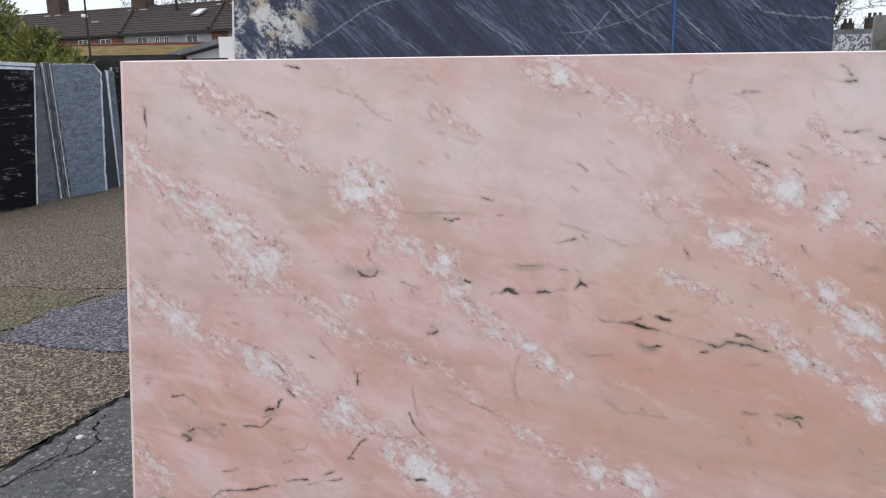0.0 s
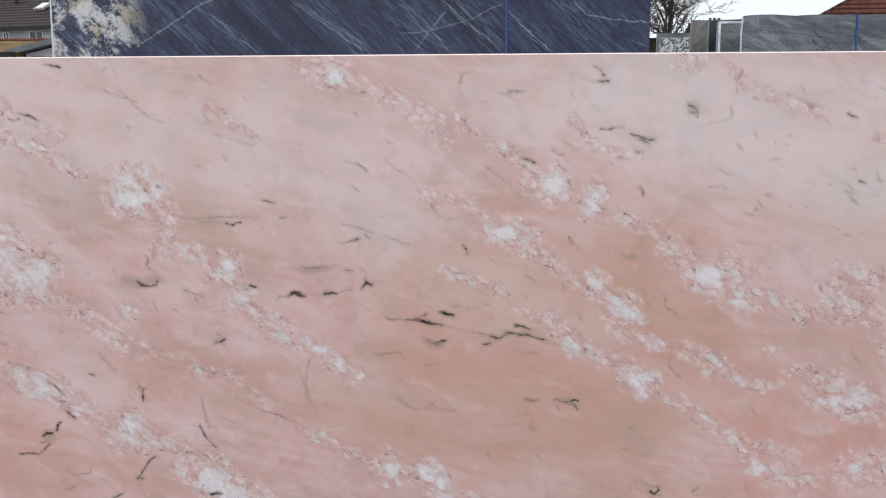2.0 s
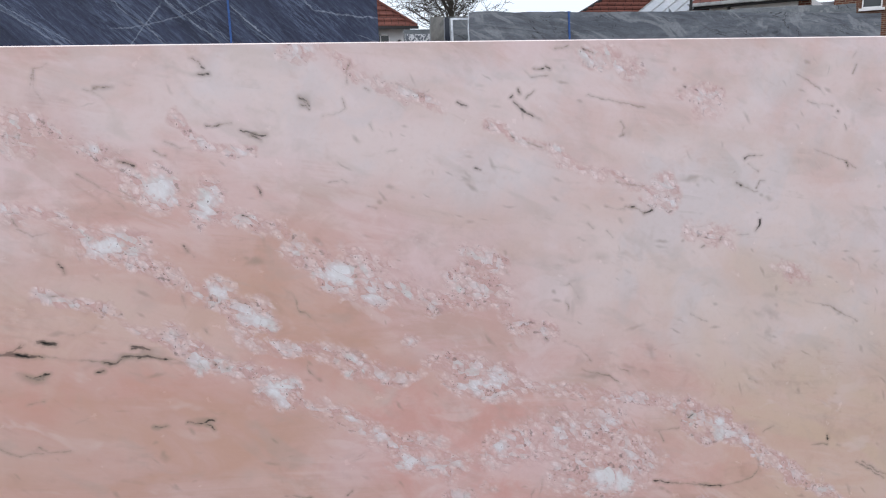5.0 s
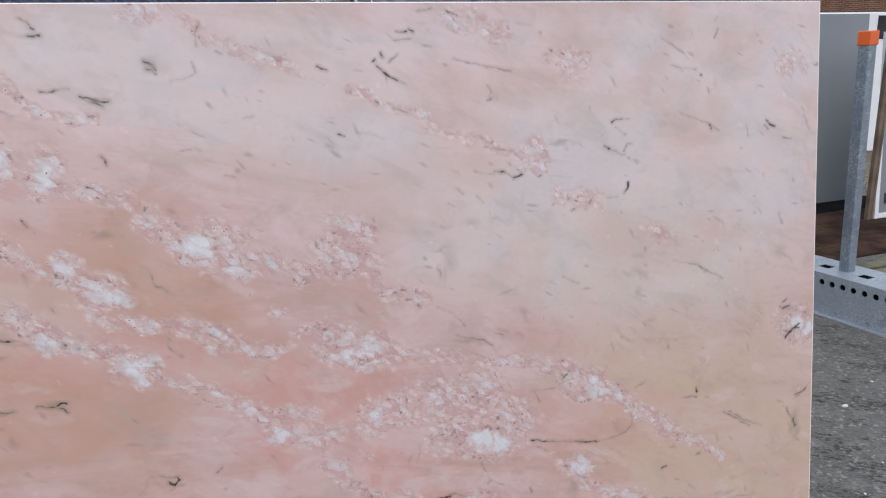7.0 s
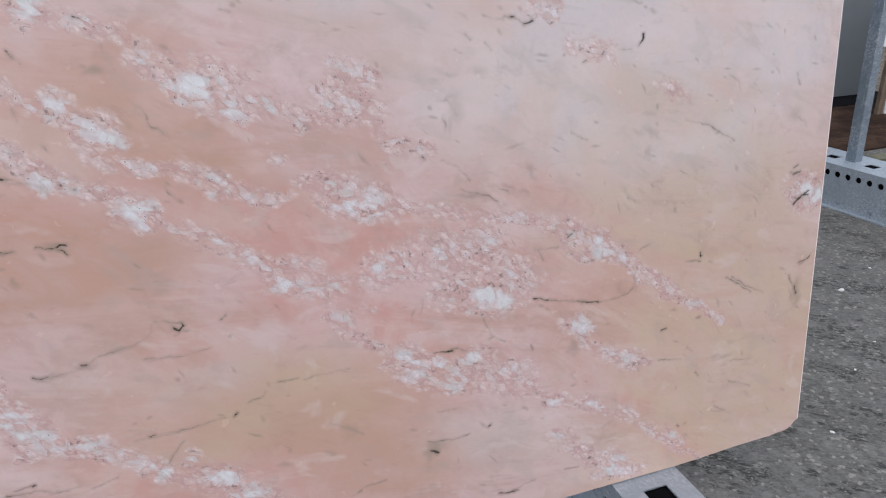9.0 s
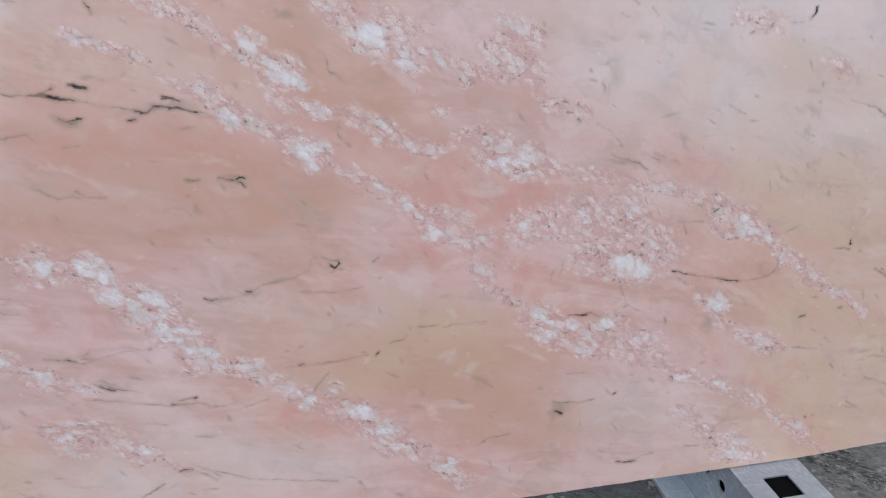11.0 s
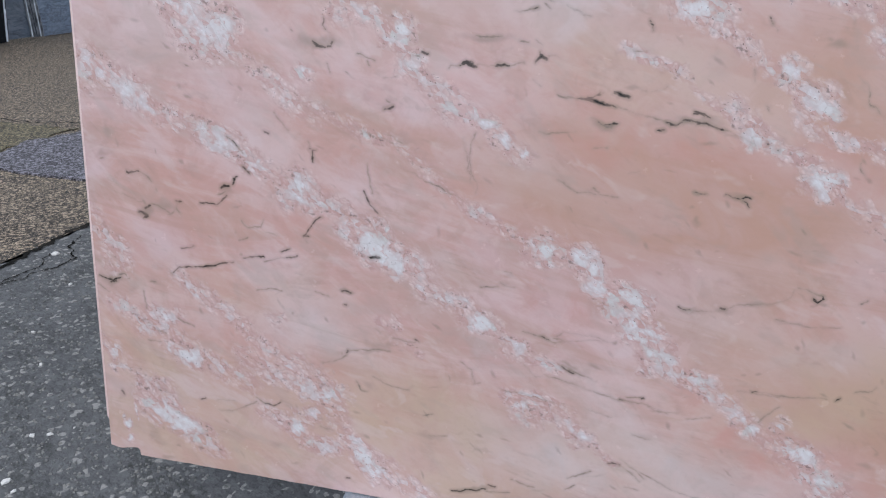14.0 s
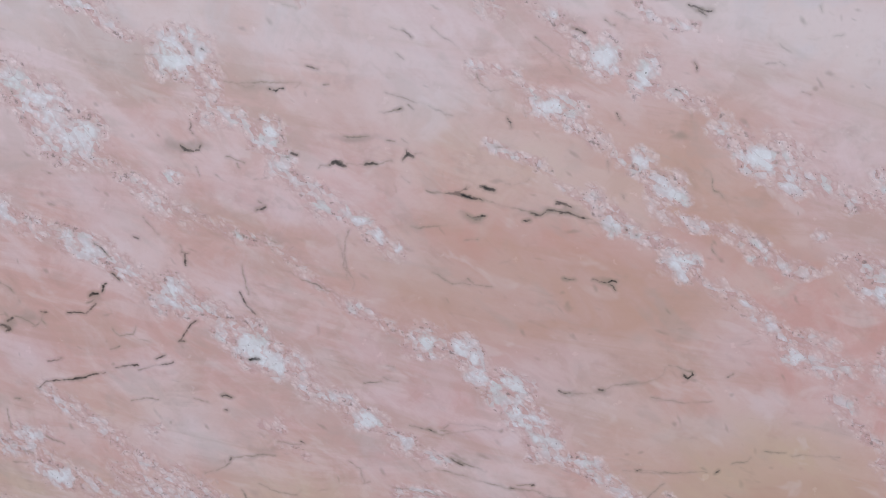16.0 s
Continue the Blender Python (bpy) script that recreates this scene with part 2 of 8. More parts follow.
def blue_stone():
    s = Shade("dark_blue_stone")
    fine, cloud = s.noise(48, 6, 0.7), s.noise(1.7, 5)
    run = s.spread((0, -48, 0), (0.20, 1, 1.9))
    bed = s.noise(5, 9, 0.72, run, 1.4)
    c = s.mix(s.step(0.34, 0.66, bed), (0.011, 0.016, 0.040), (0.028, 0.038, 0.080))
    c = s.mix(s.mul(s.step(0.48, 0.75, fine), 0.34), c, (0.070, 0.090, 0.135))
    scratch = s.noise(70, 5, 0.75, s.spread((0, -48, 0), (0.18, 1, 1.6)), 0.6)
    c = s.mix(s.mul(s.step(0.50, 0.72, scratch), s.mul(s.step(0.40, 0.62, bed), 0.40)), c, (0.11, 0.14, 0.21))
    c = s.mix(s.mul(s.step(0.50, 0.30, scratch), 0.5), c, (0.004, 0.006, 0.014))
    # feathered pale drifts along the bedding, then the veins one by one
    feather = s.noise(26, 6, 0.75, s.spread((0, -42, 0), (0.25, 1, 2.2)), 0.8)
    drift = s.mul(s.step(0.44, 0.60, s.noise(1.9, 5, 0.6, run, 1.2)), s.step(0.46, 0.60, feather))
    c = s.mix(s.mul(drift, 0.50), c, (0.120, 0.155, 0.245))
    wob = s.add(s.mul(s.add(s.noise(9, 5, 0.65), -0.5), 0.05), s.mul(s.add(s.noise(60, 3), -0.5), 0.012))
    speck = s.add(0.30, s.mul(s.step(0.36, 0.60, feather), 0.70))
    for wide, keep, pts in (
            (0.009, 0.75, ((-0.823, 1.955), (-0.529, 1.711))),
            (0.014, 0.45, ((-0.312, 2.003), (0.082, 1.727))),
            (0.007, 0.60, ((-0.274, 1.989), (0.168, 1.719))),
            (0.010, 0.55, ((0.296, 1.997), (0.441, 1.873))),
            (0.012, 0.75, ((0.441, 1.873), (0.491, 1.837), (0.569, 1.942))),
            (0.010, 0.70, ((0.399, 1.728), (0.491, 1.837), (0.590, 1.728))),
            (0.010, 0.60, ((0.325, 1.819), (0.491, 1.837), (0.680, 1.883), (0.900, 1.979))),
            (0.012, 0.62, ((0.566, 1.998), (0.892, 1.719))),
            (0.007, 0.55, ((0.639, 1.987), (0.924, 1.746))),
            (0.011, 0.95, ((0.939, 1.931), (1.184, 1.717))),
            (0.012, 0.80, ((1.322, 1.987), (1.392, 1.918), (1.543, 1.890), (1.756, 1.867))),
            (0.008, 0.55, ((1.636, 1.777), (1.766, 1.718))),
            (0.014, 0.70, ((-1.248, 1.760), (-1.136, 1.824), (-0.956, 1.935), (-0.848, 2.006), (-0.639, 2.050)))):
        c = s.mix(s.mul(s.mul(s.vein(wide * 0.5, pts, wob), speck), keep * 0.85), c, (0.30, 0.34, 0.41))
        c = s.mix(s.mul(s.mul(s.vein(wide * 6, pts, wob), s.step(0.46, 0.64, feather)), keep * 0.50), c, (0.12, 0.155, 0.22))
    # pale golden cloud at one end of the slab
    x = s.nt.nodes.new("ShaderNodeSeparateXYZ")
    s.nt.links.new(s.co, x.inputs[0])
    end = s.step(-1.00, -1.62, x.outputs[0])
    blot = s.noise(4.2, 9, 0.70, s.spread((0, -60, 0), (0.8, 1, 1.2)), 0.3)
    pale = s.step(0.55, 0.66, s.add(s.add(blot, s.mul(end, 0.11)), s.mul(s.add(fine, -0.5), 0.30)))
    c = s.mix(s.mul(s.mul(s.step(0.50, 0.66, s.add(blot, s.mul(end, 0.12))), s.step(0.40, 0.60, feather)), s.mul(end, 0.5)), c, (0.15, 0.19, 0.25))
    c = s.mix(s.mul(pale, s.mul(s.step(0.1, 0.7, end), 0.92)), c, s.mix(s.step(0.40, 0.52, s.noise(7, 4)), (0.44, 0.39, 0.29), (0.56, 0.57, 0.58)))
    s.bsdf.inputs["Specular IOR Level"].default_value = 0.3
    return s.done(c, 0.5)


def grey_stone(name, a, b, vein, turn=8):
    s = Shade(name)
    run = s.spread((0, turn, 0), (0.35, 1, 1.8))
    n, w = s.noise(3.0, 7, 0.6, run, 1.6), s.noise(50, 4)
    c = s.mix(s.step(0.32, 0.68, n), a, b)
    r = s.math("ABSOLUTE", s.add(s.noise(2.1, 5, 0.55, run, 1.4), -0.5))
    c = s.mix(s.mul(s.mul(s.step(0.05, 0.0, r), s.step(0.45, 0.62, s.noise(1.4, 5))), 0.34), c, vein)
    q = s.math("ABSOLUTE", s.add(s.noise(1.5, 6, 0.6, run, 2.0), -0.5))
    c = s.mix(s.mul(s.mul(s.step(0.010, 0.0, q), s.step(0.5, 0.6, s.noise(2.2, 4))), 0.7), c, tuple(v * 0.3 for v in a))
    lay = s.noise(7, 7, 0.65, s.spread((0, turn, 0), (0.36, 1, 1.6)), 2.4)
    c = s.mix(s.mul(s.step(0.50, 0.64, lay), 0.5), c, tuple(v * 0.55 for v in a))
    c = s.mix(s.mul(s.step(0.48, 0.36, lay), 0.30), c, vein)
    # swirled ribbons, pale and dark, that cross the bedding
    swirl = s.noise(2.6, 4, 0.55, s.spread((0, turn - 22, 0), (0.55, 1, 1.5)), 2.6)
    c = s.mix(s.mul(s.mul(s.step(0.54, 0.60, swirl), s.step(0.70, 0.62, swirl)), 0.55), c, vein)
    c = s.mix(s.mul(s.step(0.44, 0.34, swirl), 0.50), c, tuple(v * 0.55 for v in a))
    split = s.math("ABSOLUTE", s.add(s.noise(2.3, 5, 0.6, s.spread((0, turn - 18, 0), (0.6, 1, 1.5)), 2.0), -0.52))
    c = s.mix(s.mul(s.mul(s.step(0.012, 0.002, split), s.step(0.46, 0.56, s.noise(3.4, 4))), 0.85), c, tuple(v * 0.16 for v in a))
    c = s.mix(s.mul(s.step(0.45, 0.7, w), 0.25), c, tuple(v * 0.5 for v in a))
    s.bump(lay, 0.5, 0.01)
    return s.done(c, 0.45)


def black_stone():
    s = Shade("black_stone")
    run = s.spread((8, 0, 0), (0.35, 1, 2.6))
    r = s.math("ABSOLUTE", s.add(s.noise(2.4, 6, 0.65, run, 0.9), -0.5))
    c = s.mix(s.noise(30, 4), (0.003, 0.003, 0.005), (0.008, 0.009, 0.013))
    c = s.mix(s.mul(s.mul(s.step(0.016, 0.0, r), s.step(0.46, 0.60, s.noise(3.1, 5))), 0.75), c, (0.34, 0.35, 0.38))
    s.bsdf.inputs["Specular IOR Level"].default_value = 0.10
    return s.done(c, 0.5)


def rough_stone():
    s = Shade("rough_blue_grey_stone")
    n, m = s.noise(9, 8, 0.75, s.spread((10, 0, 0), (0.6, 1, 1.8)), 1.0), s.noise(2, 4)
    c = s.mix(s.step(0.32, 0.68, n), (0.032, 0.056, 0.100), (0.215, 0.275, 0.375))
    c = s.mix(s.mul(s.step(0.5, 0.72, m), 0.2), c, (0.18, 0.21, 0.25))
    s.bump(n, 0.8, 0.03)
    s.bsdf.inputs["IOR"].default_value = 1.7
    return s.done(c, 0.30)


def speckled_stone():
    s = Shade("speckled_granite")
    v = s.cells(75)
    p = s.nt.nodes.new("ShaderNodeSeparateColor")
    s.nt.links.new(v.outputs["Color"], p.inputs[0])
    c = s.mix(s.step(0.35, 0.6, p.outputs[0]), (0.10, 0.11, 0.13), (0.55, 0.56, 0.58))
    return s.done(c, 0.5)


def tarmac(name, a, b, chip, moss=0.0, scale=95.0, sparse=0.45, worn=False):
    """Tarmac: stones of two sizes in a dark binder, stained, with moss in the hollows; where worn, flat stones with
    open joints, their shade painted in.
    """
    s = Shade(name)
    v, u = s.cells(scale), s.cells(scale * 0.42)
    p, q = (s.nt.nodes.new("ShaderNodeSeparateColor") for _ in range(2))
    s.nt.links.new(v.outputs["Color"], p.inputs[0])
    s.nt.links.new(u.outputs["Color"], q.inputs[0])
    n, m, f = s.noise(1.1, 6, 0.6), s.noise(7, 6, 0.65), s.noise(190, 3, 0.6)
    c = s.mix(s.step(0.32, 0.68, n), a, b)
    c = s.mix(s.mul(s.step(0.45, 0.75, m), 0.40), c, tuple(k * 0.45 for k in a))
    if worn:
        joint = s.cells(scale, "DISTANCE_TO_EDGE").outputs["Distance"]
        patch = s.add(s.mul(s.noise(26, 5, 0.65), 0.6), s.mul(s.noise(4.5, 5, 0.6), 0.4))
        # relief shadow in the crevices between stones, put in as a dark colour
        gap = s.mul(s.step(0.16, 0.02, joint), s.step(0.50, 0.62, patch))
        gap = s.mul(gap, s.step(0.36, 0.52, s.noise(70, 3, 0.6, s.spread((0, 0, 15), (0.6, 1.5, 1)))))
        c = s.mix(s.mul(p.outputs[2], 0.30), c, tuple(k * 1.7 for k in b))
        c = s.mix(s.mul(s.step(0.60, 0.85, q.outputs[1]), 0.35), c, tuple(k * 1.9 for k in b))
        c = s.mix(s.mul(s.step(0.90, 0.95, p.outputs[0]), 0.8), c, chip)
        c = s.mix(s.mul(gap, 0.07), c, tuple(k * 0.25 for k in a))
        flat = s.noise(60, 5, 0.75, s.spread((0, 0, 25), (0.7, 1.5, 1)), 0.4)
        c = s.mix(s.mul(s.step(0.52, 0.62, flat), 0.42), c, tuple(k * 1.8 for k in b))
        c = s.mix(s.mul(s.step(0.46, 0.38, flat), 0.62), c, tuple(k * 0.42 for k in a))
        c = s.mix(s.mul(s.step(0.46, 0.62, f), 0.18), c, tuple(k * 0.4 for k in a))
        h = s.add(s.mul(s.step(0.0, 0.2, joint), 0.10), s.add(s.mul(m, 0.9), s.mul(p.outputs[1], 0.5)))
    else:
        c = s.mix(s.mul(s.step(sparse + 0.12, sparse + 0.30, p.outputs[0]), 0.9), c, chip)
        c = s.mix(s.mul(s.mul(s.step(sparse + 0.25, sparse + 0.5, q.outputs[0]), s.step(0.55, 0.2, u.outputs["Distance"])), 0.8), c, chip)
        c = s.mix(s.mul(s.step(0.48, 0.30, p.outputs[1]), 0.85), c, tuple(k * 0.10 for k in a))
        c = s.mix(s.mul(s.step(0.46, 0.62, f), 0.35), c, tuple(k * 0.4 for k in a))
        clump, hole = s.noise(36, 4, 0.85), s.noise(42, 4, 0.85, s.spread((0, 0, 40)))
        c = s.mix(s.mul(s.step(0.52, 0.56, clump), 0.80), c, tuple(k * 1.3 for k in chip))
        c = s.mix(s.mul(s.step(0.50, 0.55, hole), 0.92), c, tuple(k * 0.10 for k in a))
        h = s.add(s.mul(v.outputs["Distance"], -0.8), s.add(s.mul(m, 0.9), s.mul(p.outputs[2], 0.6)))
    if moss:
        w = s.mul(s.step(0.50, 0.56, s.noise(5.0, 4, 0.6, s.spread((0, 0, 40), (0.7, 1.4, 1)))), s.step(0.49, 0.56, s.noise(42, 4, 0.75, s.spread((0, 0, 40), (0.7, 1.4, 1)))))
        c = s.mix(s.mul(w, moss), c, (0.012, 0.013, 0.008))
    s.bump(h, 1.0, 0.008)
    return s.done(c, s.add(0.60, s.mul(m, 0.3)))


def galvanised(name, a, b):
    s = Shade(name)
    v = s.cells(48)
    p = s.nt.nodes.new("ShaderNodeSeparateColor")
    s.nt.links.new(v.outputs["Color"], p.inputs[0])
    scratch = s.noise(30, 5, 0.7, s.spread((0, 0, 0), (0.5, 4, 1)))
    stain = s.noise(5, 6, 0.65)
    c = s.mix(s.add(0.3, s.mul(p.outputs[0], 0.4)), a, b)
    rub = s.mul(s.step(0.47, 0.60, s.noise(110, 4, 0.75, s.spread((0, 0, 0), (1.6, 0.5, 1)))), s.step(0.40, 0.62, stain))
    c = s.mix(s.mul(rub, 0.75), c, (0.62, 0.65, 0.69))
    c = s.mix(s.mul(s.step(0.5, 0.68, scratch), 0.45), c, (0.55, 0.58, 0.62))
    c = s.mix(s.mul(s.step(0.52, 0.72, stain), 0.45), c, (0.16, 0.17, 0.19))
    s.bump(scratch, 0.15, 0.002)
    return s.done(c, s.add(0.38, s.mul(stain, 0.25)), 0.55)


def roof_tiles(name, a, b):
    s = Shade(name)
    seam = s.nt.nodes.new("ShaderNodeTexBrick")
    s.put(seam.inputs["Vector"], s.co)
    seam.inputs["Scale"].default_value, seam.inputs["Mortar Size"].default_value = 1.0, 0.012
    seam.inputs["Brick Width"].default_value, seam.inputs["Row Height"].default_value = 0.3, 0.34
    seam.inputs["Color1"].default_value, seam.inputs["Color2"].default_value = (*a, 1), (*b, 1)
    seam.inputs["Mortar"].default_value = (*[q * 0.4 for q in a], 1)
    n = s.noise(1.4, 6, 0.65)
    c = s.mix(s.mul(s.step(0.45, 0.7, n), 0.35), seam.outputs["Color"], tuple(q * 0.55 for q in a))
    return s.done(c, 0.8)


def brickwork():
    s = Shade("brickwork")
    seam = s.nt.nodes.new("ShaderNodeTexBrick")
    s.put(seam.inputs["Vector"], s.spread((90, 0, 0)))
    seam.inputs["Scale"].default_value, seam.inputs["Mortar Size"].default_value = 1.0, 0.009
    seam.inputs["Brick Width"].default_value, seam.inputs["Row Height"].default_value = 0.225, 0.075
    seam.inputs["Color1"].default_value, seam.inputs["Color2"].default_value = (0.075, 0.024, 0.014, 1), (0.165, 0.055, 0.028, 1)
    seam.inputs["Mortar"].default_value = (0.24, 0.20, 0.155, 1)
    n = s.noise(2, 6)
    c = s.mix(s.mul(s.step(0.45, 0.7, n), 0.3), seam.outputs["Color"], (0.10, 0.06, 0.045))
    return s.done(c, 0.85)


MARBLE_BACK = surface("sawn_pink_marble", (0.66, 0.50, 0.48), (0.76, 0.62, 0.60), 4, 40, 0.6, stain=0.3)
MARBLE, MARBLE_EDGE, BLUE = pink_marble(), marble_edge(), blue_stone()
GREY = grey_stone("grey_quartzite", (0.070, 0.080, 0.102), (0.120, 0.132, 0.155), (0.25, 0.265, 0.285), -4)
GREY_2 = grey_stone("pale_grey_quartzite", (0.095, 0.108, 0.122), (0.155, 0.170, 0.185), (0.28, 0.29, 0.30), 2)
TAN = grey_stone("tan_stone", (0.125, 0.125, 0.120), (0.17, 0.168, 0.155), (0.22, 0.215, 0.20), 80)
STEEL_STONE = grey_stone("plain_grey_stone", (0.080, 0.102, 0.138), (0.122, 0.148, 0.186), (0.18, 0.20, 0.235))
BLACK, ROUGH, SPECK = black_stone(), rough_stone(), speckled_stone()
SAWN = surface("sawn_grey_edge", (0.22, 0.23, 0.25), (0.38, 0.40, 0.42), 6, 60, 0.8)
NAVY = surface("dark_slate", (0.012, 0.017, 0.030), (0.026, 0.034, 0.052), 3, 50, 0.40)
PALE_SAWN = surface("pale_chipped_edge", (0.56, 0.60, 0.66), (0.82, 0.86, 0.90), 7, 45, 0.7, stain=0.8)
DARK_SAWN = surface("rough_dark_stone_edge", (0.03, 0.035, 0.045), (0.20, 0.21, 0.23), 9, 40, 0.8, stain=0.8)
WHITE_STONE = surface("white_slab", (0.62, 0.64, 0.67), (0.72, 0.73, 0.75), 2, 40, 0.5, stain=0.1)
OLD_TAR = tarmac("old_brown_tarmac", (0.082, 0.062, 0.042), (0.132, 0.103, 0.073), (0.40, 0.315, 0.225), 0, 90)
NEW_TAR = tarmac("dark_tarmac", (0.060, 0.061, 0.063), (0.082, 0.083, 0.085), (0.34, 0.33, 0.31), 0.5, 64, worn=True)
BROWN_TAR = tarmac("brownish_dark_tarmac", (0.088, 0.083, 0.076), (0.122, 0.116, 0.108), (0.30, 0.28, 0.25), 0.85, 80, worn=True)
BLUE_TAR = tarmac("blue_grey_tarmac", (0.092, 0.088, 0.105), (0.130, 0.122, 0.142), (0.29, 0.275, 0.315), 0, 90)
MOSSY_TAR = tarmac("yellow_mossy_tarmac", (0.092, 0.076, 0.038), (0.138, 0.114, 0.060), (0.30, 0.25, 0.145), 0, 90)
CRACK = surface("crack_filled_with_dirt", (0.010, 0.010, 0.009), (0.030, 0.027, 0.024), 8, 60, 0.95)
ZINC, ZINC_DARK = galvanised("galvanised_steel", (0.29, 0.335, 0.385), (0.40, 0.445, 0.495)), galvanised("dull_galvanised_post", (0.17, 0.205, 0.245), (0.25, 0.29, 0.335))
# near-black that paints the shade seen through the punched holes
HOLLOW_SHADE = surface("shade_inside_steel", (0.004, 0.004, 0.005), (0.008, 0.008, 0.009), 5, 30, 0.95)
ORANGE = surface("orange_plastic", (0.80, 0.14, 0.025), (0.72, 0.12, 0.02), 6, 60, 0.45, stain=0.1)
STRAP = surface("blue_webbing", (0.018, 0.070, 0.24), (0.03, 0.095, 0.30), 20, 200, 0.7)
CHIP = surface("white_stone_chip", (0.62, 0.60, 0.57), (0.75, 0.74, 0.72), 20, 90, 0.8)
TILE = roof_tiles("brown_roof_tiles", (0.038, 0.027, 0.026), (0.058, 0.040, 0.037))
RED_TILE = roof_tiles("red_roof_tiles", (0.125, 0.040, 0.030), (0.17, 0.058, 0.042))
BRICK = brickwork()
RENDERED = surface("pale_render", (0.55, 0.56, 0.58), (0.66, 0.67, 0.69), 1.5, 20, 0.85, stain=0.15)
# greyer than the pale render; on the terrace wall this paints the eave's shade
GREY_RENDER = surface("greyed_render", (0.30, 0.31, 0.34), (0.42, 0.43, 0.46), 0.8, 9, 0.85, stain=0.3)
CHIMNEY = surface("weathered_chimney_brick", (0.050, 0.036, 0.030), (0.085, 0.062, 0.050), 2, 14, 0.9)
MOSS_ROOF = surface("mossy_felt_roof", (0.14, 0.10, 0.042), (0.26, 0.195, 0.088), 2.6, 9, 0.95, stain=0.75)
WHITE_PAINT = surface("white_paint", (0.74, 0.75, 0.77), (0.80, 0.81, 0.82), 2, 30, 0.5, stain=0.08)
SLATE_GREY = surface("weathered_lead", (0.26, 0.27, 0.28), (0.38, 0.39, 0.40), 4, 30, 0.6)
DARK_TRIM = surface("dark_trim", (0.012, 0.012, 0.014), (0.024, 0.024, 0.027), 4, 40, 0.75)
PIPE = surface("grey_metal_pipe", (0.14, 0.15, 0.16), (0.20, 0.21, 0.22), 4, 40, 0.5)
PANEL = surface("grey_metal_roof", (0.36, 0.39, 0.43), (0.46, 0.48, 0.52), 1.2, 20, 0.5)
BARK = surface("dark_bark", (0.035, 0.030, 0.027), (0.065, 0.056, 0.048), 6, 40, 0.9)
LEAF = surface("evergreen_leaf", (0.060, 0.085, 0.020), (0.30, 0.30, 0.075), 2.2, 9, 0.65)
PLY = surface("reddish_brown_board", (0.024, 0.015, 0.012), (0.075, 0.044, 0.031), 2.6, 22, 0.94, stain=0.6)
# near-black colour that paints the shadow at the grey slab's foot
SHADE_SHEET = surface("black_shade_sheet", (0.005, 0.005, 0.006), (0.011, 0.011, 0.012), 4, 40, 0.95)
TIMBER = surface("weathered_timber", (0.105, 0.072, 0.050), (0.185, 0.135, 0.098), 5, 40, 0.8)
DECK = surface("greenish_planks", (0.085, 0.08, 0.05), (0.17, 0.155, 0.10), 5, 40, 0.85)
glass = Shade("window_glass")
GLASS = glass.done(glass.mix(glass.noise(0.7, 2), (0.02, 0.025, 0.03), (0.06, 0.07, 0.08)), 0.08)


ALONG_X = Matrix(((0, 1, 0, 0), (1, 0, 0, 0), (0, 0, 1, 0), (0, 0, 0, 1)))


# ---- mesh helpers ----
def thing(name, label, category, group="", m=None, kind=""):
    ob = tagged(new(name), label, category, group, kind)
    if m is not None:
        ob.matrix_basis = m
    return ob


def mesh_of(name, bm, mats):
    me = bpy.data.meshes.new(name)
    bm.normal_update()
    bm.to_mesh(me)
    bm.free()
    for m in mats if isinstance(mats, (list, tuple)) else [mats]:
        me.materials.append(m)
    return me


def part(name, bm, material, parent, label=""):
    ob = tagged(new(name, mesh_of(name, bm, material)), label)
    ob.parent = parent
    return ob


def solid(name, bm, material, label, category, group="", m=None, kind=""):
    ob = tagged(new(name, mesh_of(name, bm, material)), label, category, group, kind)
    if m is not None:
        ob.matrix_basis = m
    return ob


def box(bm, x0, x1, y0, y1, z0, z1, soft=0.0, slot=0):
    vs = [bm.verts.new((x, y, z)) for x in (x0, x1) for y in (y0, y1) for z in (z0, z1)]
    fs = [bm.faces.new([vs[i] for i in q]) for q in ((0, 1, 3, 2), (4, 6, 7, 5), (0, 4, 5, 1), (2, 3, 7, 6), (0, 2, 6, 4), (1, 5, 7, 3))]
    for q in fs:
        q.material_index = slot
    if soft:
        es = list({e for q in fs for e in q.edges})
        bmesh.ops.bevel(bm, geom=es, offset=soft, segments=2, affect="EDGES", profile=0.5)
    return bm


def boxes(*rows, soft=0.0):
    bm = bmesh.new()
    for r in rows:
        box(bm, *r, soft=soft)
    return bm


def prism(pts, y0, y1):
    """An outline in x and z, drawn out from y0 to y1."""
    bm = bmesh.new()
    a = [bm.verts.new((x, y0, z)) for x, z in pts]
    b = [bm.verts.new((x, y1, z)) for x, z in pts]
    bm.faces.new(a), bm.faces.new(b[::-1])
    for i in range(len(pts)):
        j = (i + 1) % len(pts)
        bm.faces.new((a[j], a[i], b[i], b[j]))
    bmesh.ops.recalc_face_normals(bm, faces=bm.faces)
    return bm


def tube(bm, pts, radii, n=8):
    rings = []
    for i, (p, r) in enumerate(zip(pts, radii)):
        p = Vector(p)
        d = (Vector(pts[min(i + 1, len(pts) - 1)]) - Vector(pts[max(i - 1, 0)])).normalized()
        u = d.orthogonal().normalized()
        v = d.cross(u)
        rings.append([bm.verts.new(p + r * (math.cos(2 * math.pi * k / n) * u + math.sin(2 * math.pi * k / n) * v)) for k in range(n)])
    for a, b in zip(rings, rings[1:]):
        for k in range(n):
            bm.faces.new((a[k], a[(k + 1) % n], b[(k + 1) % n], b[k]))
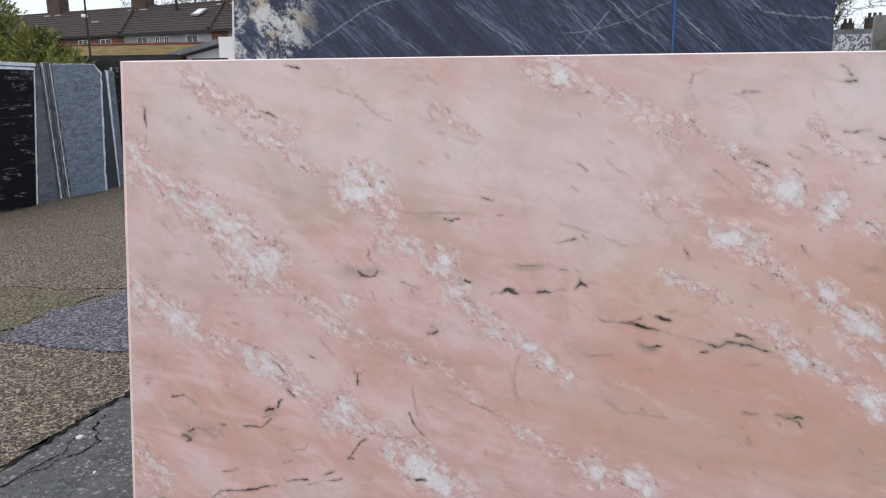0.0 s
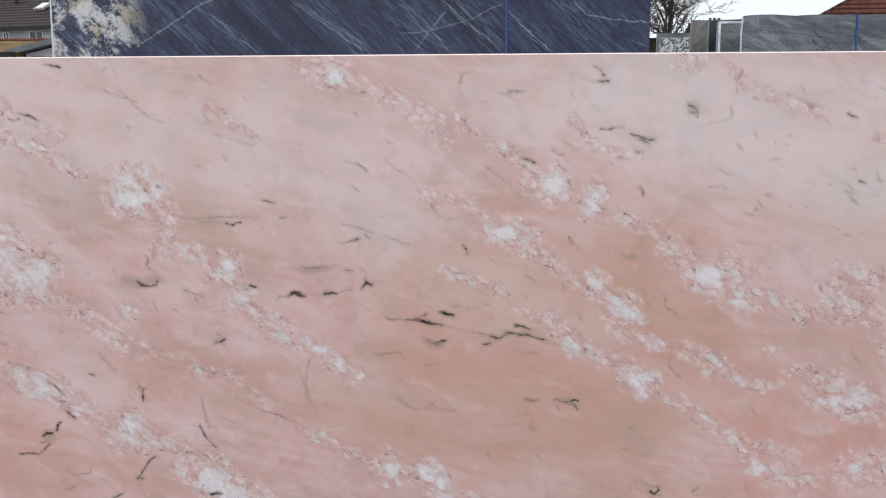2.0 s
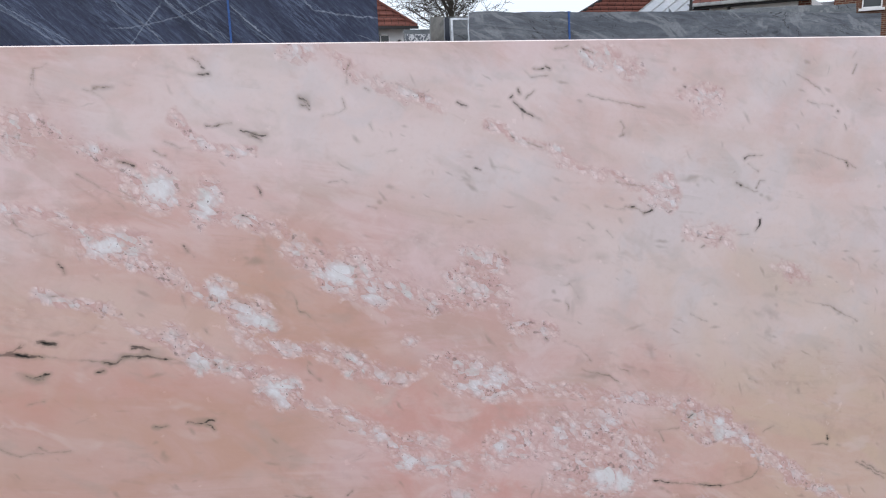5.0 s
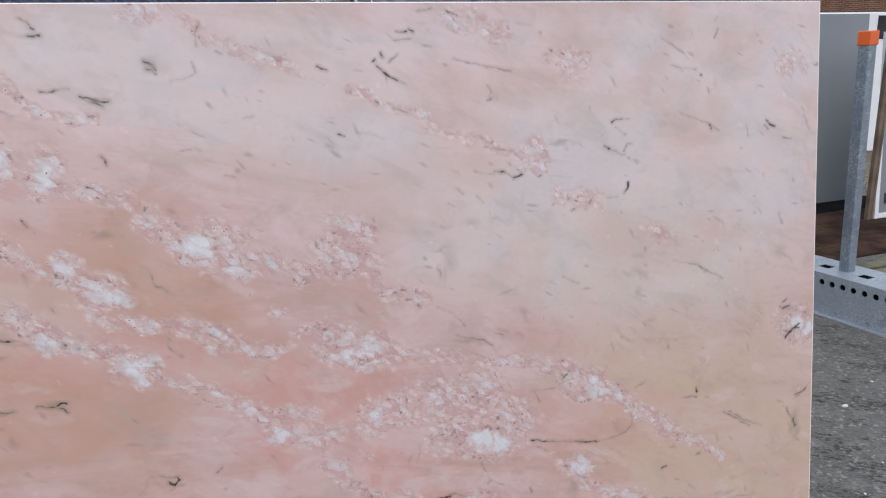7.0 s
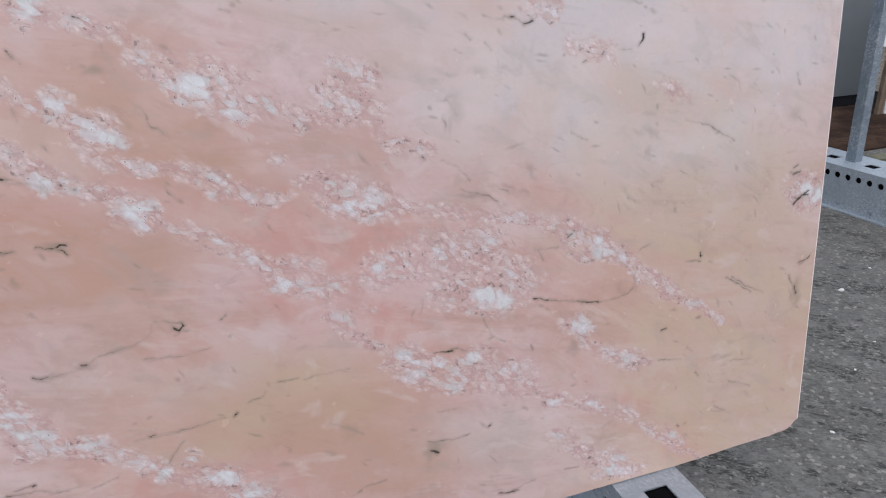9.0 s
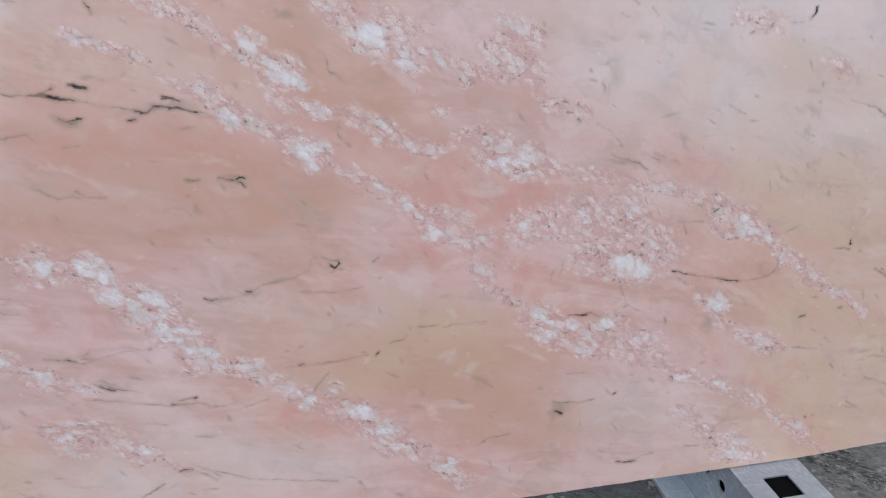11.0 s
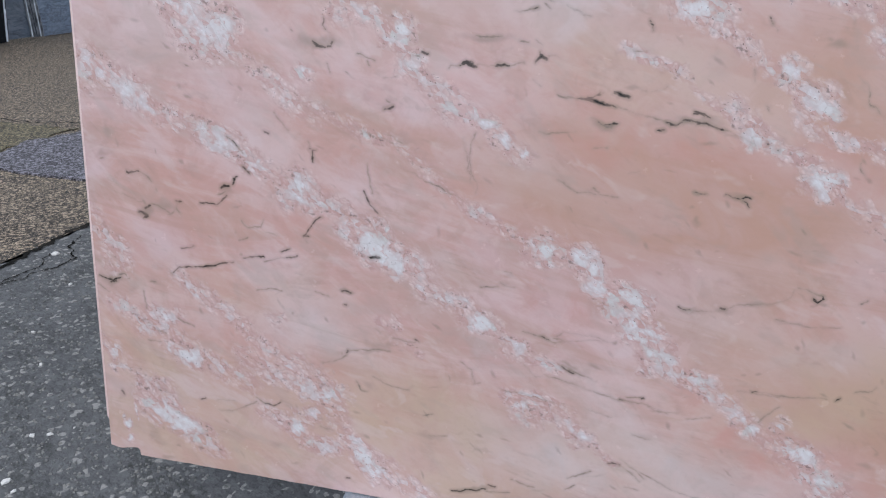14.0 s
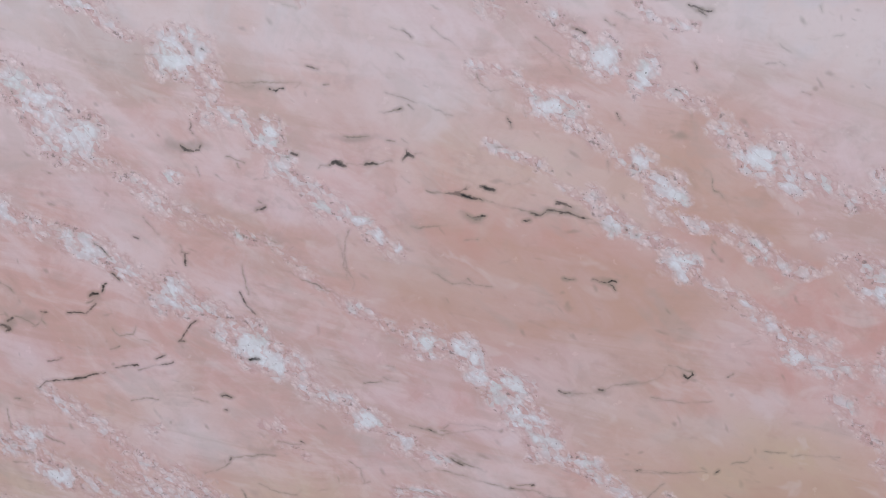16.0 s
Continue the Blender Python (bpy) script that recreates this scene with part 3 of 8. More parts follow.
    bm.faces.new(rings[0][::-1]), bm.faces.new(rings[-1])


def holed_plate(bm, us, vs, holes, place, depth):
    """A plate of cells; holes maps a cell to (radius, sides). place turns (u, v, in) to a point; the rims of the holes go in by depth."""
    for i in range(len(us) - 1):
        for j in range(len(vs) - 1):
            u0, u1, v0, v1 = us[i], us[i + 1], vs[j], vs[j + 1]
            if (i, j) not in holes:
                bm.faces.new([bm.verts.new(place(u, v, 0)) for u, v in ((u0, v0), (u1, v0), (u1, v1), (u0, v1))])
                continue
            r, n = holes[(i, j)]
            cu, cv, hu, hv = (u0 + u1) / 2, (v0 + v1) / 2, (u1 - u0) / 2, (v1 - v0) / 2
            inner, outer, deep = [], [], []
            for k in range(n):
                a = 2 * math.pi * k / n + math.pi / 4
                c, s = math.cos(a), math.sin(a)
                rr = r if n > 4 else r * math.sqrt(2)
                inner.append(bm.verts.new(place(cu + rr * c, cv + rr * s, 0)))
                deep.append(bm.verts.new(place(cu + rr * c, cv + rr * s, depth)))
                q = 1 / max(abs(c), abs(s))
                outer.append(bm.verts.new(place(cu + hu * c * q, cv + hv * s * q, 0)))
            for k in range(n):
                l = (k + 1) % n
                bm.faces.new((outer[k], outer[l], inner[l], inner[k]))
                bm.faces.new((inner[k], inner[l], deep[l], deep[k]))
    bmesh.ops.remove_doubles(bm, verts=bm.verts, dist=1e-5)
    bmesh.ops.recalc_face_normals(bm, faces=bm.faces)


def lattice(u, v, seed):
    """Smooth random values on a grid of unit cells."""
    rng = np.random.RandomState(seed)
    tab = rng.rand(257, 257)
    i, j = np.floor(u).astype(int), np.floor(v).astype(int)
    f, g = u - i, v - j
    f, g = f * f * (3 - 2 * f), g * g * (3 - 2 * g)
    i, j = i % 256, j % 256
    return (tab[i, j] * (1 - f) + tab[i + 1, j] * f) * (1 - g) + (tab[i, j + 1] * (1 - f) + tab[i + 1, j + 1] * f) * g - 0.5


# ---- the pink marble slab ----
WIDE, HALF, HIGH, LEAN_BACK = 3.2501, 1.64925, 1.542, pose(0, 0, 0.23, -6)
CELL = 0.0021
NU, NV = round(WIDE / CELL) + 1, round(HIGH / CELL) + 1
us, vs = np.linspace(0, WIDE, NU), np.linspace(0, HIGH, NV)
U, V = np.meshgrid(us, vs, indexing="ij")
UW = U + 0.014 * lattice(U * 26, V * 26, 3) + 0.008 * lattice(U * 90, V * 90, 4)
VW = V + 0.014 * lattice(U * 26, V * 26, 5) + 0.008 * lattice(U * 90, V * 90, 6)
US = U + 0.004 * lattice(U * 55, V * 55, 7) + 0.0025 * lattice(U * 150, V * 150, 10)
VS = V + 0.004 * lattice(U * 55, V * 55, 11) + 0.0025 * lattice(U * 150, V * 150, 12)
UB = U + 0.10 * lattice(U * 5, V * 5, 13) + 0.04 * lattice(U * 16, V * 16, 14) + 0.015 * lattice(U * 45, V * 45, 15)
VB = V + 0.08 * lattice(U * 5, V * 5, 16) + 0.04 * lattice(U * 16, V * 16, 17) + 0.015 * lattice(U * 45, V * 45, 18)
field = {k: np.zeros((NU, NV)) for k in ("white", "black", "smoke", "salmon", "peach", "pale", "sand", "hair")}


def window(u0, u1, v0, v1):
    return (slice(max(0, int(u0 / CELL)), max(0, int(u1 / CELL) + 2)), slice(max(0, int(v0 / CELL)), max(0, int(v1 / CELL) + 2)))


def oval(u, v, ru, rv, turn, reach, loose=False):
    r = max(ru, rv) * reach + (0.08 if loose else 0.02)
    w = window(u - r, u + r, v - r, v + r)
    c, s = math.cos(radians(turn)), math.sin(radians(turn))
    a, b = (UB[w] - u, VB[w] - v) if loose else (UW[w] - u, VW[w] - v)
    return w, np.hypot((a * c + b * s) / ru, (-a * s + b * c) / rv)


def white(u, v, ru, rv, turn, amount):
    w, d = oval(u, v, ru, rv, turn, 2.4)
    field["white"][w] = np.maximum(field["white"][w], amount * np.clip(1.22 - 0.56 * d, 0, 1))


def smoke(u, v, ru, rv, turn, amount):
    w, d = oval(u, v, ru, rv, turn, 2.4)
    field["smoke"][w] = np.maximum(field["smoke"][w], amount * np.exp(-d * d))


def tint(kind, u, v, ru, rv, turn, amount):
    w, d = oval(u, v, ru, rv, turn, 2.6, True)
    field[kind][w] = np.minimum(1, field[kind][w] + amount * np.exp(-0.9 * d * d))


def salmon(*a):
    tint("salmon", *a)


def peach(*a):
    tint("peach", *a)


def pale(*a):
    tint("pale", *a)


def sand(*a):
    tint("sand", *a)


def dark(half, *pts, kind="black", gain=1.0):
    """A dark vein: half its width, and the points it runs through; it thins towards its ends."""
    p = np.array(pts)
    reach = max(0.0095, 2.6 * half)
    w = window(p[:, 0].min() - reach - 0.012, p[:, 0].max() + reach + 0.012, p[:, 1].min() - reach - 0.012, p[:, 1].max() + reach + 0.012)
    a, b = UW[w], VW[w]
    steps = np.r_[0, np.cumsum(np.hypot(*np.diff(p, axis=0).T))]
    for k in range(len(p) - 1):
        d = p[k + 1] - p[k]
        t = np.clip(((a - p[k, 0]) * d[0] + (b - p[k, 1]) * d[1]) / (d @ d), 0, 1)
        dist = np.hypot(a - p[k, 0] - t * d[0], b - p[k, 1] - t * d[1])
        along = (steps[k] + t * (steps[k + 1] - steps[k])) / steps[-1]
        swell = np.sin(np.pi * np.clip(along, 0.02, 0.98))
        thin = half * (0.25 + 0.9 * swell)
        field[kind][w] = np.maximum(field[kind][w], 0.69 * gain / (1 - thin / reach) * np.clip(1 - dist / reach, 0, 1) * (0.62 + 0.38 * swell**0.5))


def thread(half, *pts):
    dark(half, *pts, kind="hair")


def band(half, *pts):
    """A broken vein: rose stone with white splinters, along a line."""
    p = np.array(pts)
    w = window(p[:, 0].min() - 3 * half - 0.05, p[:, 0].max() + 3 * half + 0.05, p[:, 1].min() - 3 * half - 0.05, p[:, 1].max() + 3 * half + 0.05)
    a, b = 0.5 * (UW[w] + UB[w]), 0.5 * (VW[w] + VB[w])
    d = np.full(a.shape, 9.0)
    for k in range(len(p) - 1):
        e = p[k + 1] - p[k]
        t = np.clip(((a - p[k, 0]) * e[0] + (b - p[k, 1]) * e[1]) / (e @ e), 0, 1)
        d = np.minimum(d, np.hypot(a - p[k, 0] - t * e[0], b - p[k, 1] - t * e[1]))
    f = np.clip(1.25 - 0.62 * d / half, 0, 1)
    field["white"][w] = np.maximum(field["white"][w], 0.53 * f)
    field["salmon"][w] = np.maximum(field["salmon"][w], 0.42 * np.exp(-((d / (1.9 * half)) ** 2)))


def stone_bands():
    band(0.021, (0.017, 1.354), (0.123, 1.233), (0.250, 1.165), (0.360, 1.080), (0.387, 1.043))
    band(0.019, (0.005, 1.024), (0.116, 0.963), (0.202, 0.901), (0.302, 0.875), (0.386, 0.842), (0.469, 0.796), (0.536, 0.750), (0.643, 0.714), (0.708, 0.656), (0.823, 0.617))
    band(0.018, (0.408, 1.050), (0.469, 0.996), (0.522, 0.961), (0.595, 0.922))
    band(0.011, (0.595, 0.922), (0.666, 0.908), (0.755, 0.877), (0.831, 0.833), (0.905, 0.784), (0.967, 0.746), (1.051, 0.712), (1.092, 0.691))
    band(0.019, (0.522, 1.309), (0.586, 1.262), (0.638, 1.203), (0.664, 1.155), (0.739, 1.121))
    band(0.017, (0.739, 1.121), (0.778, 1.051), (0.840, 1.005), (0.901, 0.961), (0.980, 0.912), (1.033, 0.884))
    band(0.015, (0.159, 1.517), (0.283, 1.448), (0.404, 1.393))
    band(0.011, (0.158, 1.493), (0.296, 1.381), (0.423, 1.329), (0.522, 1.297))
    band(0.016, (0.920, 1.529), (0.978, 1.506), (1.056, 1.483), (1.135, 1.434), (1.220, 1.412))
    band(0.014, (1.220, 1.412), (1.305, 1.374), (1.368, 1.337), (1.420, 1.296), (1.501, 1.255), (1.570, 1.220))
    band(0.011, (1.174, 1.263), (1.239, 1.243), (1.336, 1.185), (1.409, 1.150), (1.462, 1.108), (1.512, 1.078), (1.575, 1.028))
    band(0.010, (1.213, 1.119), (1.311, 1.073), (1.397, 1.016), (1.466, 0.965), (1.542, 0.932), (1.603, 0.898))
    band(0.008, (0.722, 1.441), (0.796, 1.371))
    band(0.017, (-0.001, 0.622), (0.074, 0.559))
    band(0.014, (1.491, 1.250), (1.553, 1.215), (1.618, 1.195), (1.683, 1.142), (1.738, 1.099), (1.807, 1.066))
    band(0.019, (1.807, 1.066), (1.912, 1.029), (2.033, 1.040))
    band(0.014, (1.380, 1.159), (1.462, 1.110), (1.513, 1.074), (1.565, 1.025))
    band(0.016, (1.698, 0.945), (1.767, 0.904), (1.849, 0.873))
    band(0.012, (1.542, 1.004), (1.630, 0.963), (1.698, 0.945))
    band(0.022, (1.922, 0.915), (2.019, 0.853), (2.081, 0.835))
    band(0.011, (2.081, 0.835), (2.209, 0.818), (2.315, 0.783), (2.451, 0.743))
    band(0.018, (2.451, 0.743), (2.550, 0.687), (2.622, 0.625))
    band(0.011, (2.622, 0.625), (2.713, 0.560))
    band(0.013, (1.496, 0.950), (1.582, 0.897), (1.670, 0.830))
    band(0.019, (1.670, 0.830), (1.786, 0.770), (1.857, 0.708), (1.943, 0.681))
    band(0.038, (2.018, 0.712), (2.184, 0.710), (2.290, 0.701), (2.386, 0.611))
    band(0.034, (2.198, 0.618), (2.291, 0.596), (2.386, 0.611))
    band(0.008, (1.720, 1.531), (1.796, 1.488), (1.852, 1.466), (1.919, 1.443), (1.965, 1.421))
    band(0.010, (2.058, 1.385), (2.155, 1.337), (2.255, 1.277), (2.358, 1.237), (2.450, 1.215))
    band(0.015, (2.519, 1.133), (2.601, 1.103))
    band(0.016, (1.949, 1.081), (2.033, 1.052), (2.081, 0.964), (2.170, 0.933))
    band(0.016, (2.289, 1.517), (2.391, 1.482))
    band(0.014, (2.508, 1.433), (2.575, 1.385))
    band(0.008, (1.459, 1.421), (1.517, 1.346), (1.602, 1.332))
    band(0.011, (1.926, 0.629), (1.997, 0.554), (2.072, 0.503))
    band(0.030, (2.071, 0.489), (2.138, 0.445), (2.275, 0.418), (2.377, 0.371))
    band(0.009, (2.377, 0.371), (2.469, 0.302), (2.579, 0.250), (2.749, 0.152), (2.860, 0.061), (2.948, 0.006))
    band(0.016, (1.153, 0.699), (1.199, 0.647), (1.276, 0.587), (1.315, 0.520))
    band(0.017, (1.315, 0.520), (1.399, 0.448), (1.492, 0.404), (1.565, 0.349))
    band(0.018, (1.565, 0.349), (1.643, 0.306), (1.734, 0.222), (1.856, 0.132), (1.934, 0.079))
    band(0.015, (2.478, 0.723), (2.613, 0.653), (2.709, 0.585), (2.846, 0.485))
    band(0.009, (2.846, 0.485), (2.933, 0.402))
    band(0.014, (2.458, 0.202), (2.590, 0.075), (2.675, 0.031))
    band(0.015, (2.489, 0.500), (2.601, 0.394), (2.699, 0.347))
    band(0.015, (1.066, 0.302), (1.151, 0.309), (1.223, 0.245))
    band(0.016, (0.643, 0.725), (0.695, 0.665), (0.810, 0.607), (0.890, 0.552), (0.962, 0.508), (1.059, 0.458))
    band(0.011, (1.059, 0.458), (1.122, 0.405))
    band(0.014, (1.030, 0.345), (1.158, 0.306), (1.223, 0.257))
    band(0.009, (1.223, 0.257), (1.315, 0.201))
    band(0.023, (0.389, 0.348), (0.460, 0.308), (0.573, 0.283), (0.646, 0.242))
    band(0.020, (0.646, 0.242), (0.676, 0.152), (0.750, 0.093), (0.840, 0.025))
    band(0.015, (0.409, 0.233), (0.493, 0.176), (0.591, 0.118))
    band(0.011, (0.736, 0.486), (0.782, 0.440), (0.842, 0.408))
    band(0.008, (0.896, 0.794), (0.964, 0.761), (1.045, 0.728))
    band(0.022, (0.069, 0.417), (0.175, 0.385), (0.263, 0.321), (0.382, 0.277))
    band(0.022, (0.027, 0.303), (0.100, 0.218), (0.189, 0.135), (0.297, 0.070))
    band(0.020, (0.215, 0.523), (0.359, 0.454), (0.459, 0.379))
    band(0.027, (0.502, 0.325), (0.574, 0.290), (0.661, 0.181))
    band(0.022, (0.661, 0.181), (0.720, 0.096), (0.795, 0.053))
    band(0.016, (0.410, 0.219), (0.529, 0.159), (0.603, 0.115))


def stone_tints():
    pale(2.151, 1.382, 0.572, 0.132, -2, 0.9); pale(2.804, 1.258, 0.426, 0.249, -3, 1)
    pale(3.124, 1.282, 0.244, 0.294, -3, 0.8); sand(2.920, 0.814, 0.310, 0.223, -8, 0.7)
    sand(3.009, 0.345, 0.305, 0.218, -13, 0.9); pale(1.979, 1.259, 0.290, 0.098, -14, 0.4)
    pale(2.754, 0.966, 0.267, 0.125, -7, 0.5); salmon(0.276, 0.972, 0.198, 0.079, -37, 0.5)
    salmon(0.522, 0.936, 0.159, 0.077, -36, 0.5); salmon(0.852, 0.994, 0.144, 0.048, -26, 0.6)
    salmon(1.067, 1.483, 0.131, 0.033, -26, 0.8); salmon(1.220, 1.428, 0.125, 0.043, -35, 0.8)
    salmon(1.409, 1.322, 0.079, 0.064, -39, 0.6); pale(0.364, 1.454, 0.240, 0.097, -20, 0.45)
    pale(0.722, 1.429, 0.218, 0.104, -20, 0.5); pale(1.419, 1.469, 0.234, 0.062, -1, 0.6)
    pale(1.157, 1.173, 0.141, 0.068, -18, 0.5); peach(1.301, 0.873, 0.320, 0.139, 5, 0.8)
    peach(0.954, 1.177, 0.230, 0.058, 2, 0.3); salmon(1.244, 0.937, 0.259, 0.058, -1, 0.7)
    pale(0.157, 1.418, 0.085, 0.075, -0, 0.3); salmon(0.576, 0.695, 0.107, 0.066, -34, 0.6)
    salmon(0.301, 0.802, 0.085, 0.054, 5, 0.5); pale(0.469, 0.881, 0.108, 0.078, -26, 0.4)
    salmon(0.047, 1.146, 0.089, 0.079, 2, 0.4); salmon(1.016, 1.040, 0.343, 0.071, 3, 0.4)
    peach(1.611, 1.161, 0.095, 0.065, -35, 0.9); peach(1.686, 1.020, 0.175, 0.068, -36, 1)
    peach(1.768, 0.919, 0.160, 0.047, -22, 0.8); salmon(1.901, 0.805, 0.290, 0.073, -18, 1)
    salmon(1.944, 0.702, 0.149, 0.087, -9, 1); salmon(1.808, 1.495, 0.065, 0.027, -31, 0.8)
    pale(1.459, 1.472, 0.250, 0.060, -2, 0.7); pale(2.051, 1.401, 0.358, 0.101, -2, 0.8)
    pale(2.547, 1.033, 0.378, 0.206, -5, 0.45); sand(2.55, 1.00, 0.34, 0.16, -6, 0.6); pale(2.763, 1.351, 0.362, 0.152, -2, 0.8)
    peach(2.089, 1.193, 0.321, 0.082, -14, 0.5); salmon(2.320, 1.262, 0.106, 0.024, -23, 0.8)
    salmon(2.446, 0.810, 0.230, 0.040, -22, 0.7); sand(2.848, 0.771, 0.261, 0.225, -7, 0.8)
    salmon(2.031, 0.984, 0.149, 0.048, -16, 0.5); peach(1.301, 0.868, 0.194, 0.087, -8, 0.6)
    salmon(1.395, 1.221, 0.058, 0.031, -24, 0.6); sand(2.978, 0.299, 0.367, 0.203, -9, 0.9); sand(2.90, 0.10, 0.36, 0.14, -4, 0.9)
    sand(2.515, -0.010, 0.341, 0.070, -3, 0.6); salmon(2.746, 0.177, 0.281, 0.044, -36, 0.9)
    salmon(2.087, 0.556, 0.159, 0.054, -48, 0.9); salmon(1.835, 0.832, 0.229, 0.046, -26, 0.8)
    salmon(1.965, 0.675, 0.124, 0.075, -7, 1); peach(1.706, 0.451, 0.311, 0.119, -15, 0.9)
    peach(1.974, 0.350, 0.268, 0.157, -30, 1); peach(2.133, 0.202, 0.204, 0.077, -12, 0.8)
    pale(1.623, 0.544, 0.182, 0.038, -4, 0.5); pale(1.413, 0.250, 0.227, 0.055, -13, 0.6)
    peach(1.356, 0.750, 0.294, 0.089, -7, 0.5); salmon(1.197, 0.635, 0.048, 0.080, -49, 0.6)
    salmon(1.488, 0.372, 0.136, 0.040, -31, 0.6); salmon(1.779, 0.152, 0.158, 0.039, -38, 0.9)
    pale(2.307, 0.232, 0.183, 0.094, -11, 0.5); pale(2.399, 0.986, 0.214, 0.142, -4, 0.4)
    salmon(2.588, 0.586, 0.170, 0.072, -7, 0.7); pale(2.714, 0.990, 0.295, 0.199, -3, 0.4)
    sand(2.738, 0.748, 0.235, 0.165, -6, 0.6); sand(0.804, 0.248, 0.209, 0.105, 2, 0.9)
    pale(1.157, 0.202, 0.145, 0.091, 2, 1); pale(1.500, 0.185, 0.211, 0.077, -8, 0.7)
    salmon(1.112, 0.566, 0.086, 0.079, -38, 0.5); sand(0.506, 0.083, 0.162, 0.064, 2, 0.6)
    salmon(0.788, 0.501, 0.198, 0.054, -18, 0.6); salmon(1.676, 0.283, 0.259, 0.059, -28, 0.7)
    sand(1.847, 0.462, 0.250, 0.111, 2, 0.7); sand(0.909, 0.052, 0.271, 0.048, 2, 0.5)
    pale(0.552, 0.411, 0.152, 0.056, 2, 0.4); peach(1.350, 0.799, 0.278, 0.083, 2, 0.6)
    sand(0.432, 0.263, 0.365, 0.123, 5, 0.6); sand(1.115, 0.141, 0.407, 0.094, 6, 0.6)
    sand(1.676, 0.398, 0.306, 0.084, 5, 0.5); sand(1.789, 0.803, 0.166, 0.071, 4, 0.4)
    sand(0.352, 0.515, 0.202, 0.056, 4, 0.4); sand(0.121, 0.074, 0.266, 0.103, 10, 0.7)
    salmon(0.415, 0.402, 0.206, 0.074, -22, 0.7); sand(0.045, 0.321, 0.129, 0.095, 8, 0.6)
    salmon(0.646, 0.240, 0.202, 0.077, -31, 0.5); salmon(0.251, 0.640, 0.175, 0.084, 6, 0.5)
    pale(0.588, 0.483, 0.167, 0.057, 7, 0.4); pale(2.62, 0.90, 0.28, 0.12, -6, 0.3)
    sand(1.30, 1.06, 0.26, 0.075, -8, 0.7); peach(1.42, 1.12, 0.14, 0.07, -20, 0.5); pale(1.06, 0.87, 0.17, 0.05, -10, 0.4)


def stone_crystals():
    white(0.030, 1.321, 0.026, 0.039, 21, 0.8); white(0.054, 1.289, 0.037, 0.026, 1, 0.8)
    white(0.123, 1.233, 0.043, 0.026, -29, 0.8); white(0.159, 1.246, 0.029, 0.023, 1, 0.7)
    white(0.208, 1.209, 0.042, 0.032, -38, 0.85); white(0.250, 1.172, 0.042, 0.033, -43, 0.9)
    white(0.286, 1.182, 0.025, 0.020, 2, 1); white(0.292, 1.128, 0.042, 0.036, -38, 0.95)
    white(0.336, 1.094, 0.050, 0.036, -38, 1); white(0.369, 1.106, 0.027, 0.023, 2, 1)
    white(0.326, 1.066, 0.042, 0.021, 3, 0.9); white(0.277, 1.087, 0.028, 0.023, 3, 0.6)
    white(0.026, 0.984, 0.033, 0.030, -42, 0.9); white(0.068, 0.979, 0.030, 0.019, -27, 0.8)
    white(0.119, 0.960, 0.044, 0.027, -32, 1); white(0.166, 0.926, 0.032, 0.019, -31, 0.8)
    white(0.192, 0.911, 0.020, 0.013, 4, 0.8); white(0.288, 0.887, 0.035, 0.019, -26, 0.6)
    white(0.337, 0.864, 0.048, 0.021, -16, 1); white(0.372, 0.858, 0.025, 0.016, 4, 0.9)
    white(0.427, 0.819, 0.041, 0.017, -30, 0.7); white(0.463, 0.799, 0.025, 0.017, -35, 0.7)
    white(0.529, 0.766, 0.038, 0.029, -25, 1); white(0.552, 0.738, 0.032, 0.017, -15, 0.9)
    white(0.501, 0.746, 0.015, 0.024, 5, 0.6); white(0.642, 0.717, 0.037, 0.013, -24, 0.55)
    white(0.710, 0.659, 0.054, 0.031, -29, 1.15); white(0.749, 0.632, 0.043, 0.023, -29, 1.15)
    white(0.679, 0.692, 0.028, 0.017, -24, 0.9); white(0.806, 0.626, 0.025, 0.021, -33, 0.8)
    white(0.186, 1.492, 0.047, 0.020, -41, 0.4); white(0.283, 1.452, 0.038, 0.016, -35, 0.4)
    white(0.393, 1.391, 0.035, 0.015, -35, 0.5); white(0.423, 1.329, 0.017, 0.012, 1, 0.75)
    white(0.315, 1.379, 0.019, 0.014, 0, 0.5); white(0.352, 1.349, 0.018, 0.010, 1, 0.5)
    white(0.548, 1.279, 0.031, 0.032, 1, 1.1); white(0.563, 1.252, 0.036, 0.024, 1, 1.15)
    white(0.586, 1.300, 0.025, 0.017, 1, 0.9); white(0.610, 1.267, 0.025, 0.027, 1, 1)
    white(0.574, 1.224, 0.020, 0.011, 2, 0.9); white(0.638, 1.220, 0.016, 0.027, -8, 0.6)
    white(0.629, 1.154, 0.030, 0.024, 2, 0.6); white(0.758, 1.125, 0.022, 0.024, 2, 1)
    white(0.726, 1.127, 0.017, 0.019, 2, 0.6); white(0.745, 1.102, 0.025, 0.011, 3, 0.9)
    white(0.778, 1.051, 0.022, 0.021, 3, 1); white(0.805, 1.025, 0.027, 0.017, -27, 0.6)
    white(0.840, 1.003, 0.029, 0.017, -27, 0.6); white(0.877, 0.964, 0.031, 0.017, -11, 0.8)
    white(0.908, 0.961, 0.021, 0.016, 4, 0.8); white(0.942, 0.950, 0.016, 0.011, 4, 0.95)
    white(0.983, 0.912, 0.019, 0.011, -46, 1); white(1.031, 0.886, 0.014, 0.010, 5, 1)
    white(0.476, 0.999, 0.037, 0.018, -42, 0.5); white(0.512, 0.966, 0.045, 0.023, -26, 0.55)
